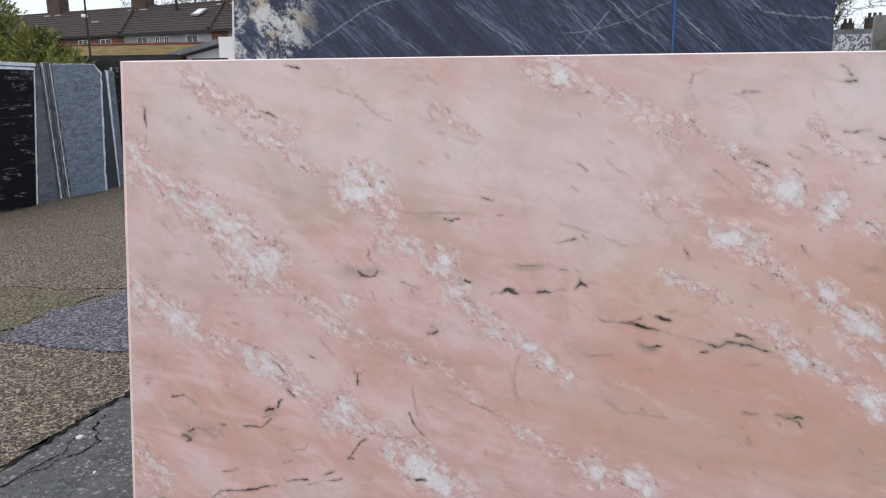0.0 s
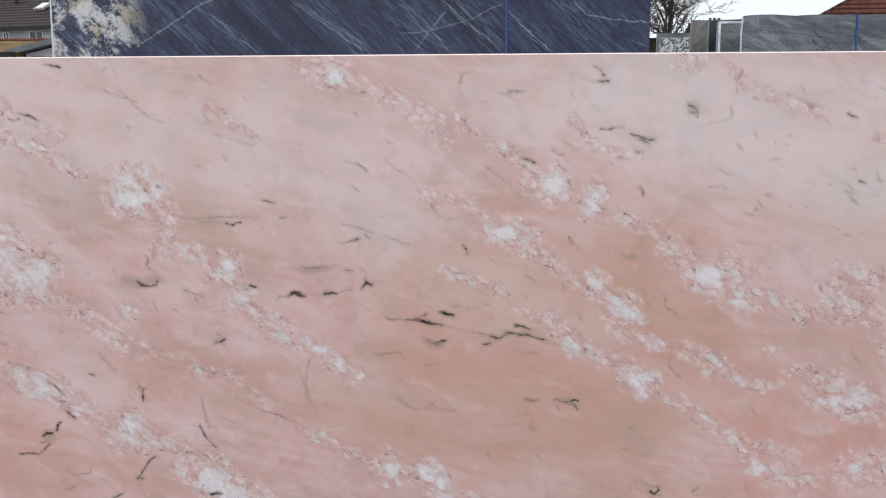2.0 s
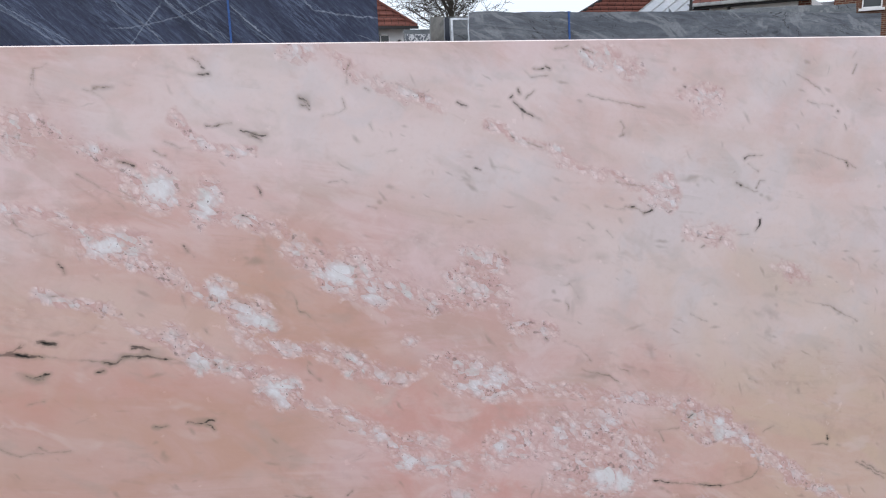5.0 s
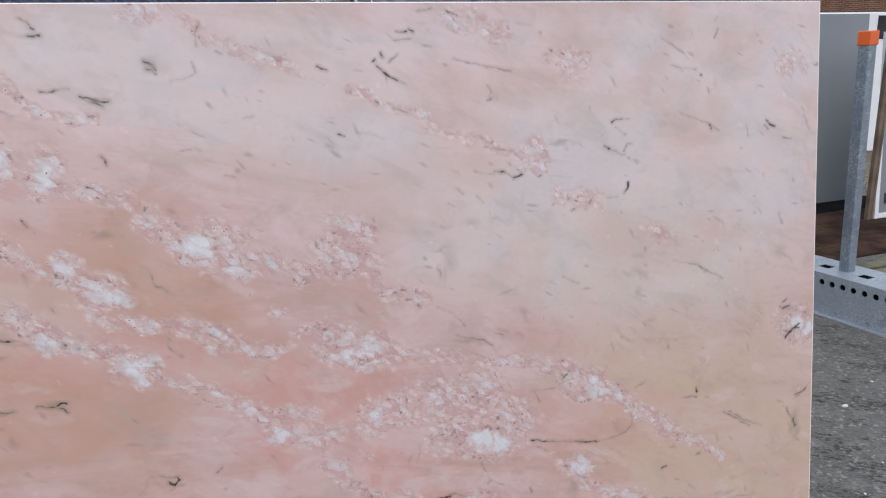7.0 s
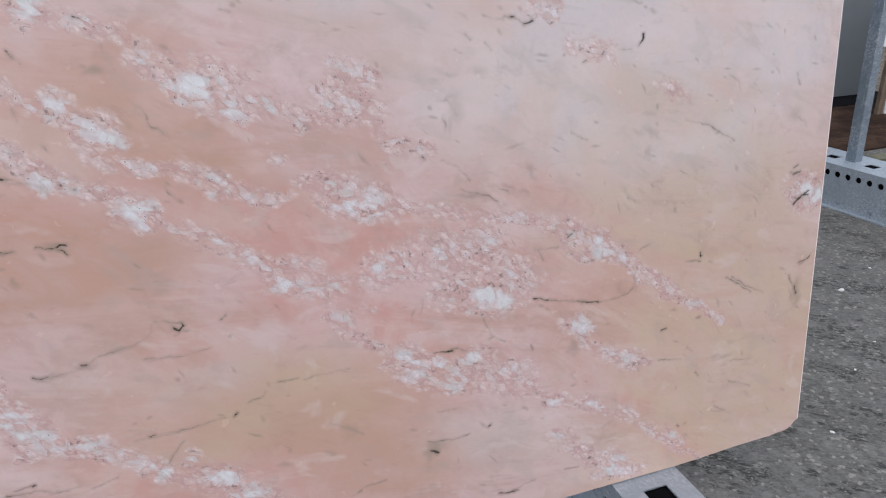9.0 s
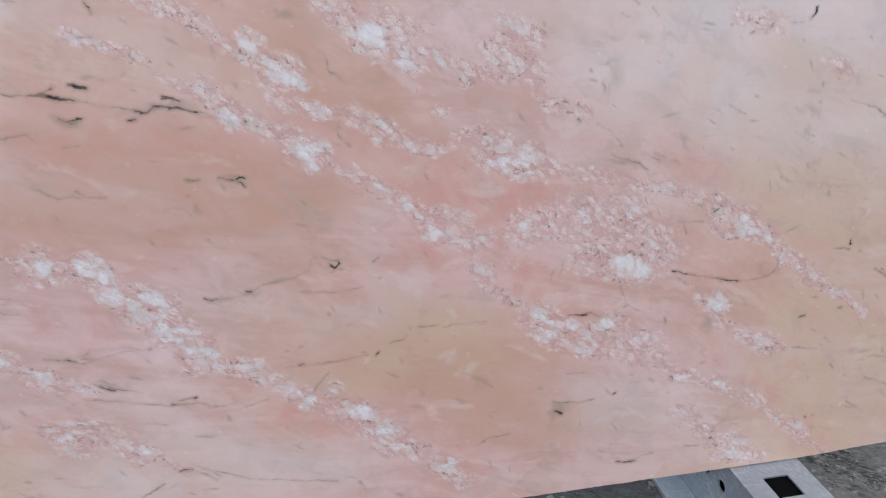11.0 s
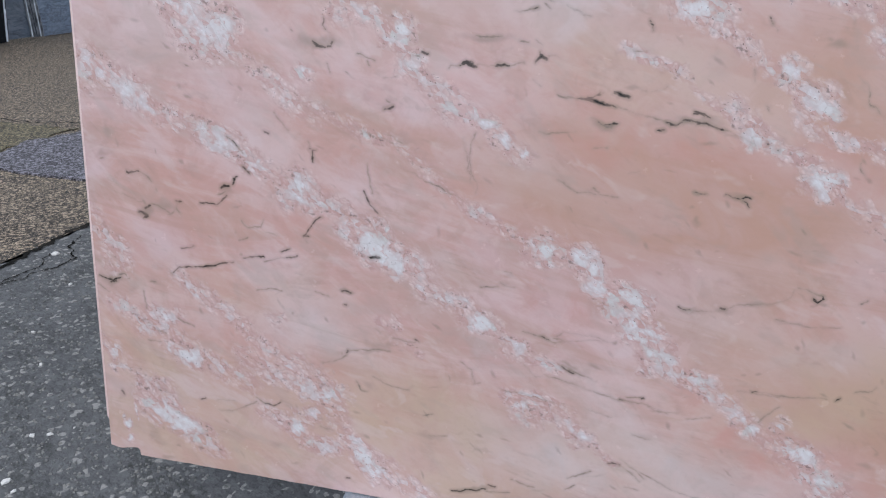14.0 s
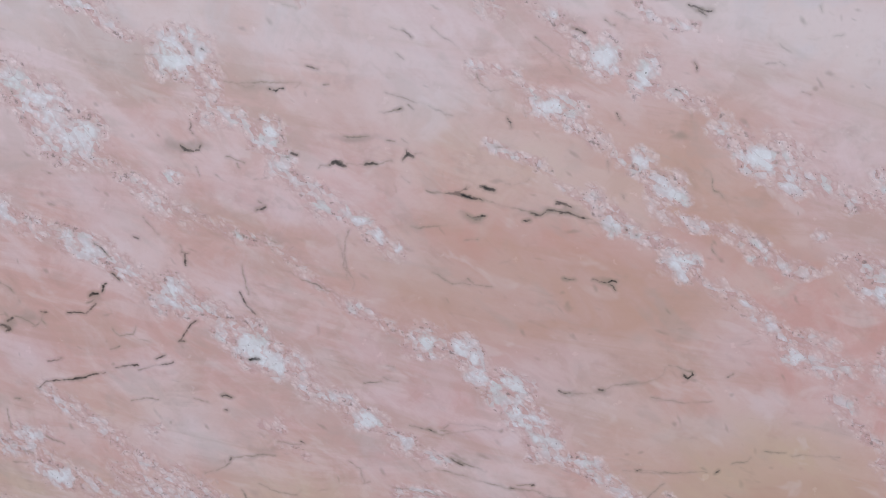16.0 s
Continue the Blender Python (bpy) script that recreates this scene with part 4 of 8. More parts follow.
    white(0.542, 1.019, 0.021, 0.015, 3, 0.8); white(0.575, 0.939, 0.026, 0.014, -16, 0.55)
    white(0.469, 0.984, 0.016, 0.014, 3, 0.7); white(0.591, 0.924, 0.017, 0.010, 4, 0.6)
    white(0.656, 0.912, 0.023, 0.011, -41, 0.6); white(0.736, 0.898, 0.043, 0.012, -21, 0.35)
    white(0.768, 0.873, 0.035, 0.012, -26, 0.35); white(0.976, 1.505, 0.028, 0.024, -1, 1.05)
    white(0.945, 1.512, 0.023, 0.012, -1, 0.6); white(1.137, 1.432, 0.032, 0.015, -30, 0.55)
    white(1.201, 1.379, 0.025, 0.022, 0, 0.8); white(1.326, 1.356, 0.026, 0.013, -34, 0.6)
    white(1.416, 1.290, 0.029, 0.028, 1, 1); white(1.442, 1.295, 0.014, 0.021, 1, 0.8)
    white(1.506, 1.254, 0.019, 0.030, -29, 1.05); white(1.336, 1.185, 0.041, 0.020, -8, 1.05)
    white(1.302, 1.199, 0.019, 0.013, 2, 0.8); white(1.369, 1.179, 0.018, 0.018, 2, 0.8)
    white(1.234, 1.246, 0.021, 0.010, -39, 0.5); white(1.186, 1.246, 0.024, 0.018, 1, 0.25)
    white(1.508, 1.078, 0.022, 0.020, 3, 1.05); white(1.543, 1.057, 0.017, 0.012, 3, 0.5)
    white(1.564, 1.033, 0.027, 0.024, -16, 0.95); white(1.583, 1.019, 0.019, 0.015, 4, 1)
    white(1.420, 1.144, 0.020, 0.010, -43, 0.4); white(1.311, 1.072, 0.021, 0.012, -27, 0.4)
    white(1.423, 1.007, 0.034, 0.016, -26, 0.5); white(1.466, 0.965, 0.017, 0.017, 4, 1.05)
    white(1.494, 0.959, 0.012, 0.008, 4, 0.7); white(1.548, 0.932, 0.013, 0.010, 4, 0.8)
    white(1.578, 0.923, 0.016, 0.009, 5, 0.6); white(1.609, 0.881, 0.027, 0.020, -15, 1)
    white(1.093, 0.690, 0.032, 0.027, -4, 1.05); white(1.067, 0.701, 0.016, 0.015, 6, 0.8)
    white(1.172, 0.675, 0.018, 0.022, -39, 0.9); white(1.193, 0.658, 0.015, 0.018, -38, 1)
    white(0.023, 0.608, 0.022, 0.020, 6, 0.6); white(0.066, 0.559, 0.031, 0.026, 6, 0.4)
    white(1.687, 1.521, 0.026, 0.014, -1, 0.8); white(1.666, 1.148, 0.022, 0.019, -3, 0.8)
    white(1.740, 1.097, 0.035, 0.023, -24, 1.05); white(1.795, 1.080, 0.037, 0.021, -44, 0.9)
    white(1.800, 1.052, 0.022, 0.010, -4, 0.9); white(1.822, 1.108, 0.023, 0.016, -3, 0.5)
    white(1.774, 1.136, 0.028, 0.014, -33, 0.4); white(2.021, 1.111, 0.031, 0.019, -23, 0.8)
    white(2.053, 1.091, 0.020, 0.013, -3, 0.7); white(2.315, 1.505, 0.030, 0.020, -1, 0.75)
    white(2.384, 1.486, 0.032, 0.014, -51, 0.4); white(2.548, 1.421, 0.027, 0.015, -1, 0.85)
    white(2.557, 1.390, 0.032, 0.014, -1, 0.6); white(2.444, 1.222, 0.024, 0.022, -2, 0.8)
    white(2.460, 1.200, 0.017, 0.016, -3, 0.9); white(2.412, 1.197, 0.024, 0.015, -3, 0.5)
    white(2.573, 1.115, 0.053, 0.022, -23, 0.3); white(2.243, 1.282, 0.036, 0.011, -22, 0.35)
    white(2.296, 1.267, 0.026, 0.011, -22, 0.35); white(1.876, 1.038, 0.029, 0.014, -4, 0.5)
    white(1.925, 1.022, 0.011, 0.015, -4, 0.75); white(1.984, 1.049, 0.022, 0.014, -4, 0.6)
    white(2.033, 1.045, 0.042, 0.018, -19, 0.75); white(1.869, 0.954, 0.011, 0.011, -4, 0.75)
    white(1.744, 0.924, 0.028, 0.014, -35, 0.8); white(1.762, 0.904, 0.024, 0.014, -5, 0.9)
    white(1.809, 0.892, 0.029, 0.012, -25, 0.7); white(1.852, 0.878, 0.029, 0.010, -5, 0.5)
    white(1.982, 0.892, 0.047, 0.015, -15, 0.65); white(2.019, 0.852, 0.053, 0.025, -15, 0.95)
    white(2.052, 0.841, 0.030, 0.022, -5, 0.85); white(1.740, 0.805, 0.028, 0.010, -6, 0.75)
    white(1.786, 0.769, 0.022, 0.012, -6, 0.85); white(1.864, 0.731, 0.022, 0.017, -6, 0.7)
    white(1.856, 0.701, 0.031, 0.017, -6, 1); white(1.833, 0.721, 0.016, 0.015, -6, 0.6)
    white(1.909, 0.732, 0.020, 0.011, -6, 0.5); white(2.043, 0.709, 0.022, 0.016, -6, 0.95)
    white(2.083, 0.717, 0.023, 0.011, -6, 0.6); white(2.184, 0.728, 0.037, 0.021, -36, 0.75)
    white(2.262, 0.726, 0.043, 0.034, -6, 0.6); white(2.306, 0.724, 0.024, 0.021, -6, 0.75)
    white(2.240, 0.664, 0.051, 0.021, -6, 0.45); white(2.334, 0.654, 0.030, 0.021, -6, 0.6)
    white(2.361, 0.611, 0.028, 0.027, -6, 0.75); white(2.395, 0.602, 0.015, 0.017, -7, 0.7)
    white(2.286, 0.594, 0.033, 0.029, -7, 1.1); white(2.327, 0.583, 0.025, 0.027, -7, 1.15)
    white(2.198, 0.610, 0.032, 0.018, -7, 0.6); white(2.508, 0.696, 0.019, 0.016, -6, 0.9)
    white(2.577, 0.689, 0.022, 0.018, -6, 1.05); white(2.596, 0.653, 0.035, 0.016, -16, 0.9)
    white(2.554, 0.650, 0.041, 0.012, -6, 0.6); white(1.966, 0.602, 0.015, 0.020, -67, 0.6)
    white(2.017, 0.615, 0.014, 0.010, -7, 0.5); white(3.190, 0.720, 0.041, 0.032, -9, 1.05)
    white(3.233, 0.689, 0.028, 0.021, -9, 1.05); white(3.142, 0.760, 0.032, 0.016, -8, 0.5)
    white(3.146, 1.397, 0.026, 0.025, -1, 0.5); white(3.200, 1.390, 0.013, 0.015, -1, 0.7)
    white(2.770, 1.011, 0.040, 0.014, -26, 0.4); white(2.784, 0.526, 0.032, 0.014, -42, 0.7)
    white(2.829, 0.493, 0.022, 0.011, -12, 0.6); white(2.856, 0.471, 0.017, 0.011, -12, 0.8)
    white(2.538, 0.468, 0.021, 0.022, -13, 0.8); white(2.614, 0.388, 0.019, 0.011, -14, 0.8)
    white(2.696, 0.351, 0.032, 0.016, -14, 0.6); white(2.104, 0.477, 0.038, 0.012, -24, 0.95)
    white(2.119, 0.445, 0.025, 0.018, -9, 1); white(2.164, 0.446, 0.025, 0.018, -9, 0.9)
    white(2.200, 0.426, 0.025, 0.026, -9, 0.9); white(2.172, 0.403, 0.034, 0.013, -10, 0.9)
    white(2.201, 0.389, 0.023, 0.016, -10, 1); white(2.262, 0.454, 0.026, 0.020, -9, 1)
    white(2.261, 0.416, 0.023, 0.017, -9, 0.7); white(2.278, 0.387, 0.026, 0.013, -10, 0.6)
    white(2.369, 0.402, 0.036, 0.019, -19, 0.8); white(2.349, 0.352, 0.027, 0.014, -10, 0.6)
    white(2.470, 0.292, 0.025, 0.011, -10, 1.05); white(2.565, 0.256, 0.025, 0.014, -30, 1)
    white(2.663, 0.200, 0.048, 0.015, -31, 0.5); white(2.735, 0.153, 0.042, 0.012, -31, 0.4)
    white(2.825, 0.092, 0.033, 0.012, -41, 0.6); white(2.490, 0.178, 0.029, 0.023, -11, 0.5)
    white(2.625, 0.066, 0.042, 0.028, -22, 0.85); white(2.669, 0.031, 0.039, 0.016, -12, 0.8)
    white(2.585, 0.049, 0.019, 0.019, -12, 0.7); white(2.514, 0.480, 0.020, 0.019, -8, 0.8)
    white(2.594, 0.401, 0.018, 0.014, -9, 0.8); white(2.675, 0.365, 0.022, 0.017, -9, 0.7)
    white(1.950, 0.611, 0.014, 0.012, -8, 0.7); white(1.968, 0.590, 0.016, 0.009, -8, 0.7)
    white(1.999, 0.558, 0.019, 0.012, -8, 0.4); white(1.166, 0.673, 0.020, 0.015, -48, 1)
    white(1.193, 0.657, 0.015, 0.020, -59, 1); white(1.213, 0.613, 0.023, 0.016, -29, 1.05)
    white(1.239, 0.591, 0.018, 0.016, -9, 1); white(1.275, 0.603, 0.034, 0.019, -19, 1.1)
    white(1.252, 0.565, 0.024, 0.014, -10, 0.9); white(1.295, 0.570, 0.024, 0.017, -39, 1.05)
    white(1.290, 0.540, 0.028, 0.017, -20, 1.05); white(1.333, 0.533, 0.025, 0.015, -40, 1)
    white(1.305, 0.507, 0.029, 0.015, -30, 1); white(1.336, 0.483, 0.029, 0.016, -30, 1.05)
    white(1.364, 0.484, 0.029, 0.016, -40, 1); white(1.380, 0.450, 0.036, 0.015, -31, 0.9)
    white(1.339, 0.439, 0.014, 0.009, -11, 0.8); white(1.433, 0.440, 0.037, 0.014, -11, 1.05)
    white(1.493, 0.409, 0.015, 0.009, -11, 0.7); white(1.542, 0.359, 0.023, 0.013, -31, 0.8)
    white(1.570, 0.339, 0.018, 0.016, -41, 0.95); white(1.624, 0.350, 0.015, 0.016, -11, 0.8)
    white(1.645, 0.302, 0.029, 0.017, -32, 0.95); white(1.681, 0.295, 0.030, 0.017, -42, 0.95)
    white(1.693, 0.242, 0.023, 0.014, -12, 0.8); white(1.737, 0.234, 0.031, 0.017, -12, 1.05)
    white(1.747, 0.200, 0.028, 0.018, -32, 1.1); white(1.800, 0.161, 0.017, 0.010, -13, 0.85)
    white(1.857, 0.126, 0.020, 0.011, -13, 0.85); white(1.879, 0.130, 0.020, 0.011, -13, 0.95)
    white(1.085, 0.283, 0.028, 0.012, -23, 0.75); white(1.160, 0.325, 0.024, 0.013, -13, 0.5)
    white(1.220, 0.251, 0.019, 0.016, -13, 0.8); white(0.878, 0.550, 0.034, 0.013, -13, 0.95)
    white(0.963, 0.504, 0.032, 0.019, 2, 1.15); white(1.035, 0.468, 0.035, 0.014, -18, 0.95)
    white(1.060, 0.449, 0.016, 0.012, 2, 0.8); white(0.812, 0.618, 0.022, 0.015, -38, 0.95)
    white(0.827, 0.580, 0.018, 0.012, -43, 0.85); white(0.766, 0.465, 0.014, 0.018, 2, 0.5)
    white(1.080, 0.309, 0.031, 0.010, -18, 0.85); white(1.161, 0.319, 0.031, 0.013, 2, 0.4)
    white(1.217, 0.256, 0.017, 0.012, -18, 0.95); white(0.532, 0.161, 0.017, 0.012, -28, 0.95)
    white(0.179, 0.414, 0.031, 0.017, -3, 0.95); white(0.129, 0.377, 0.028, 0.019, 8, 0.7)
    white(0.241, 0.316, 0.043, 0.019, -12, 1); white(0.203, 0.340, 0.028, 0.019, 8, 0.7)
    white(0.281, 0.305, 0.028, 0.019, 8, 0.6); white(0.355, 0.285, 0.043, 0.016, -12, 0.7)
    white(0.035, 0.287, 0.018, 0.021, 8, 0.95); white(0.047, 0.247, 0.023, 0.020, 8, 0.5)
    white(0.142, 0.223, 0.039, 0.020, -11, 0.7); white(0.168, 0.146, 0.054, 0.028, -21, 1)
    white(0.223, 0.112, 0.061, 0.025, -16, 1.1); white(0.261, 0.079, 0.045, 0.015, -10, 0.8)
    white(0.290, 0.067, 0.018, 0.012, 10, 0.85); white(0.568, 0.288, 0.041, 0.027, 9, 0.8)
    white(0.605, 0.270, 0.041, 0.021, 9, 0.95); white(0.539, 0.314, 0.026, 0.015, 8, 0.6)
    white(0.459, 0.286, 0.019, 0.017, 9, 0.6); white(0.530, 0.157, 0.020, 0.018, 10, 1.05)
    white(0.589, 0.119, 0.036, 0.018, -0, 0.95); white(0.568, 0.203, 0.035, 0.019, 9, 0.5)
    white(0.707, 0.108, 0.038, 0.022, -40, 1.05); white(0.730, 0.078, 0.026, 0.023, -40, 1)
    white(0.678, 0.150, 0.026, 0.016, -30, 0.85); white(0.648, 0.192, 0.016, 0.028, 9, 0.4)
    white(0.782, 0.057, 0.026, 0.016, 11, 0.6); white(0.825, 0.040, 0.019, 0.011, 11, 0.7)
    white(0.476, 0.446, 0.019, 0.015, 7, 0.4); white(0.417, 0.416, 0.050, 0.024, -12, 0.3)
    white(0.075, 0.549, 0.028, 0.041, -24, 0.4); white(0.021, 0.614, 0.020, 0.032, 6, 0.5)
    # small chips by the broken corner, their glare painted as white
    white(0.058, 0.073, 0.005, 0.014, -0, 1.2); white(0.062, 0.028, 0.008, 0.007, 10, 1.2)
    white(0.080, 0.129, 0.004, 0.012, 9, 1.1); white(0.050, 0.101, 0.003, 0.005, 9, 1)


def stone_smoke():
    smoke(0.587, 1.085, 0.044, 0.017, 3, 0.9); smoke(0.938, 1.118, 0.056, 0.009, 3, 0.8)
    smoke(1.581, 1.138, 0.023, 0.012, 18, 1); smoke(1.177, 0.962, 0.037, 0.012, -16, 0.8)
    smoke(1.378, 0.845, 0.017, 0.007, -5, 0.6); smoke(1.385, 0.785, 0.013, 0.012, -14, 0.6)
    smoke(0.198, 0.695, 0.050, 0.019, 5, 0.6); smoke(0.051, 0.795, 0.038, 0.011, 25, 0.6)
    smoke(0.067, 0.851, 0.015, 0.034, 4, 0.5); smoke(1.508, 1.491, 0.032, 0.010, -6, 0.6)
    smoke(0.767, 0.903, 0.050, 0.015, -16, 0.6); smoke(0.522, 1.534, 0.015, 0.009, -1, 0.4)
    smoke(1.239, 1.449, 0.031, 0.021, -0, 0.4); smoke(0.010, 1.373, 0.018, 0.013, 0, 0.6)
    smoke(1.175, 1.241, 0.026, 0.020, 2, 0.6); smoke(0.744, 1.532, 0.024, 0.007, -46, 0.4)
    smoke(1.444, 1.085, 0.008, 0.013, 3, 0.5); smoke(0.897, 1.116, 0.035, 0.009, 3, 0.5)
    smoke(0.738, 1.208, 0.056, 0.012, 2, 0.5); smoke(1.285, 0.975, 0.042, 0.011, 4, 0.5)
    smoke(0.575, 0.927, 0.026, 0.025, 4, 0.3); smoke(0.816, 0.967, 0.027, 0.012, 4, 0.5)
    smoke(0.427, 0.812, 0.022, 0.026, 5, 0.4); smoke(1.696, 1.431, 0.024, 0.017, -11, 0.8)
    smoke(2.355, 1.350, 0.013, 0.021, -2, 0.5); smoke(2.207, 1.096, 0.028, 0.014, -13, 0.5)
    smoke(2.283, 1.091, 0.031, 0.019, -3, 0.6); smoke(2.515, 1.240, 0.027, 0.010, -2, 0.6)
    smoke(2.227, 0.991, 0.010, 0.037, -4, 0.6); smoke(2.288, 0.824, 0.046, 0.010, -15, 0.5)
    smoke(2.400, 0.871, 0.014, 0.018, -5, 0.6); smoke(2.379, 0.917, 0.046, 0.009, 1, 0.35)
    smoke(2.388, 0.821, 0.027, 0.010, -35, 0.4); smoke(2.659, 0.756, 0.026, 0.011, -35, 0.4)
    smoke(1.814, 1.325, 0.027, 0.009, 8, 0.4); smoke(1.894, 1.339, 0.014, 0.009, -2, 0.4)
    smoke(2.082, 1.288, 0.029, 0.009, -22, 0.35); smoke(2.155, 1.303, 0.030, 0.009, -22, 0.35)
    smoke(2.328, 1.460, 0.013, 0.023, -1, 0.35); smoke(1.949, 1.465, 0.029, 0.020, -1, 0.3)
    smoke(3.146, 0.916, 0.052, 0.012, -42, 0.7); smoke(2.532, 1.240, 0.035, 0.010, -3, 0.5)
    smoke(2.930, 1.358, 0.010, 0.021, -2, 0.5); smoke(2.291, 1.089, 0.032, 0.017, -6, 0.6)
    smoke(2.402, 0.864, 0.015, 0.021, 11, 0.5); smoke(2.560, 0.748, 0.019, 0.028, -10, 0.3)
    smoke(3.192, 0.417, 0.017, 0.041, -12, 0.7); smoke(3.010, 0.277, 0.062, 0.012, -14, 0.4)
    smoke(3.048, 0.163, 0.034, 0.014, -25, 0.6); smoke(2.754, 0.917, 0.034, 0.008, -27, 0.35)
    smoke(2.994, 1.192, 0.072, 0.011, -24, 0.25); smoke(2.836, 1.309, 0.099, 0.010, -22, 0.3)
    smoke(2.518, 0.422, 0.023, 0.030, -14, 0.5); smoke(2.803, 0.932, 0.068, 0.008, -37, 0.3)
    smoke(1.629, 0.646, 0.016, 0.017, -8, 0.5); smoke(1.400, 0.590, 0.025, 0.008, -9, 0.8)
    smoke(1.466, 0.603, 0.021, 0.008, -9, 0.8); smoke(1.520, 0.614, 0.028, 0.007, 12, 0.6)
    smoke(2.141, 0.234, 0.020, 0.024, -51, 0.9); smoke(1.803, 0.292, 0.023, 0.011, -11, 0.7)
    smoke(1.906, 0.290, 0.021, 0.012, -11, 0.5); smoke(1.973, 0.336, 0.040, 0.011, -31, 0.4)
    smoke(2.239, 1.019, 0.025, 0.045, -3, 0.6); smoke(2.508, 0.424, 0.025, 0.030, -9, 0.7)
    smoke(2.397, 0.865, 0.016, 0.020, -5, 0.5); smoke(2.233, 1.087, 0.020, 0.009, -23, 0.6)
    smoke(2.345, 1.092, 0.026, 0.013, -3, 0.5); smoke(2.272, 0.827, 0.045, 0.007, -10, 0.6)
    smoke(3.023, 0.190, 0.038, 0.011, -10, 0.5); smoke(2.948, 0.416, 0.036, 0.010, -8, 0.4)
    smoke(2.371, 0.023, 0.033, 0.017, -3, 0.4); smoke(1.560, 0.579, 0.037, 0.007, -4, 0.4)
    smoke(1.176, 0.483, 0.039, 0.012, -11, 0.4); smoke(1.486, 0.072, 0.024, 0.016, 2, 0.9)
    smoke(1.229, 0.159, 0.027, 0.043, -38, 0.4); smoke(0.705, 0.306, 0.031, 0.013, -28, 0.6)
    smoke(0.955, 0.599, 0.049, 0.009, 2, 0.4); smoke(2.162, 0.241, 0.039, 0.021, 2, 0.6)
    smoke(1.954, 0.325, 0.039, 0.021, -28, 0.4); smoke(1.805, 0.288, 0.026, 0.012, 2, 0.4)
    smoke(0.865, 0.195, 0.045, 0.012, 2, 0.5); smoke(1.010, 0.604, 0.024, 0.008, 2, 0.5)
    smoke(0.650, 0.386, 0.038, 0.011, 12, 0.5); smoke(0.927, 0.341, 0.026, 0.023, 2, 0.3)
    smoke(0.542, 0.519, 0.049, 0.011, 2, 0.4); smoke(1.365, 0.285, 0.031, 0.012, -8, 0.4)
    smoke(1.176, 0.828, 0.016, 0.007, 2, 0.4); smoke(1.017, 0.621, 0.017, 0.008, 2, 0.5)
    smoke(0.044, 0.485, 0.038, 0.018, 7, 0.7); smoke(0.741, 0.421, 0.046, 0.014, 8, 0.6)
    smoke(0.140, 0.224, 0.039, 0.023, 9, 0.5); smoke(0.643, 0.539, 0.033, 0.011, -13, 0.5)
    smoke(0.348, 0.177, 0.047, 0.016, 9, 0.4); smoke(0.982, 0.593, 0.037, 0.011, 7, 0.4)


def stroke(kind, pts):
    """A vein through points of (u, v, half its width in mm), thinning from point to point."""
    p = np.array(pts)
    reach = 0.0095
    w = window(p[:, 0].min() - 0.014, p[:, 0].max() + 0.014, p[:, 1].min() - 0.014, p[:, 1].max() + 0.014)
    a, b = US[w], VS[w]
    for k in range(len(p) - 1):
        d = p[k + 1, :2] - p[k, :2]
        t = np.clip(((a - p[k, 0]) * d[0] + (b - p[k, 1]) * d[1]) / max(d @ d, 1e-9), 0, 1)
        dist = np.hypot(a - p[k, 0] - t * d[0], b - p[k, 1] - t * d[1])
        half = 0.001 * (p[k, 2] + t * (p[k + 1, 2] - p[k, 2]))
        field[kind][w] = np.maximum(field[kind][w], np.clip(0.67 + 0.69 * (half - dist) / reach, 0, 1))


def ink(*pts):
    stroke("black", [(u, v, 1.05 * w) for u, v, w in pts])


def wisp(*pts):
    stroke("hair", pts)


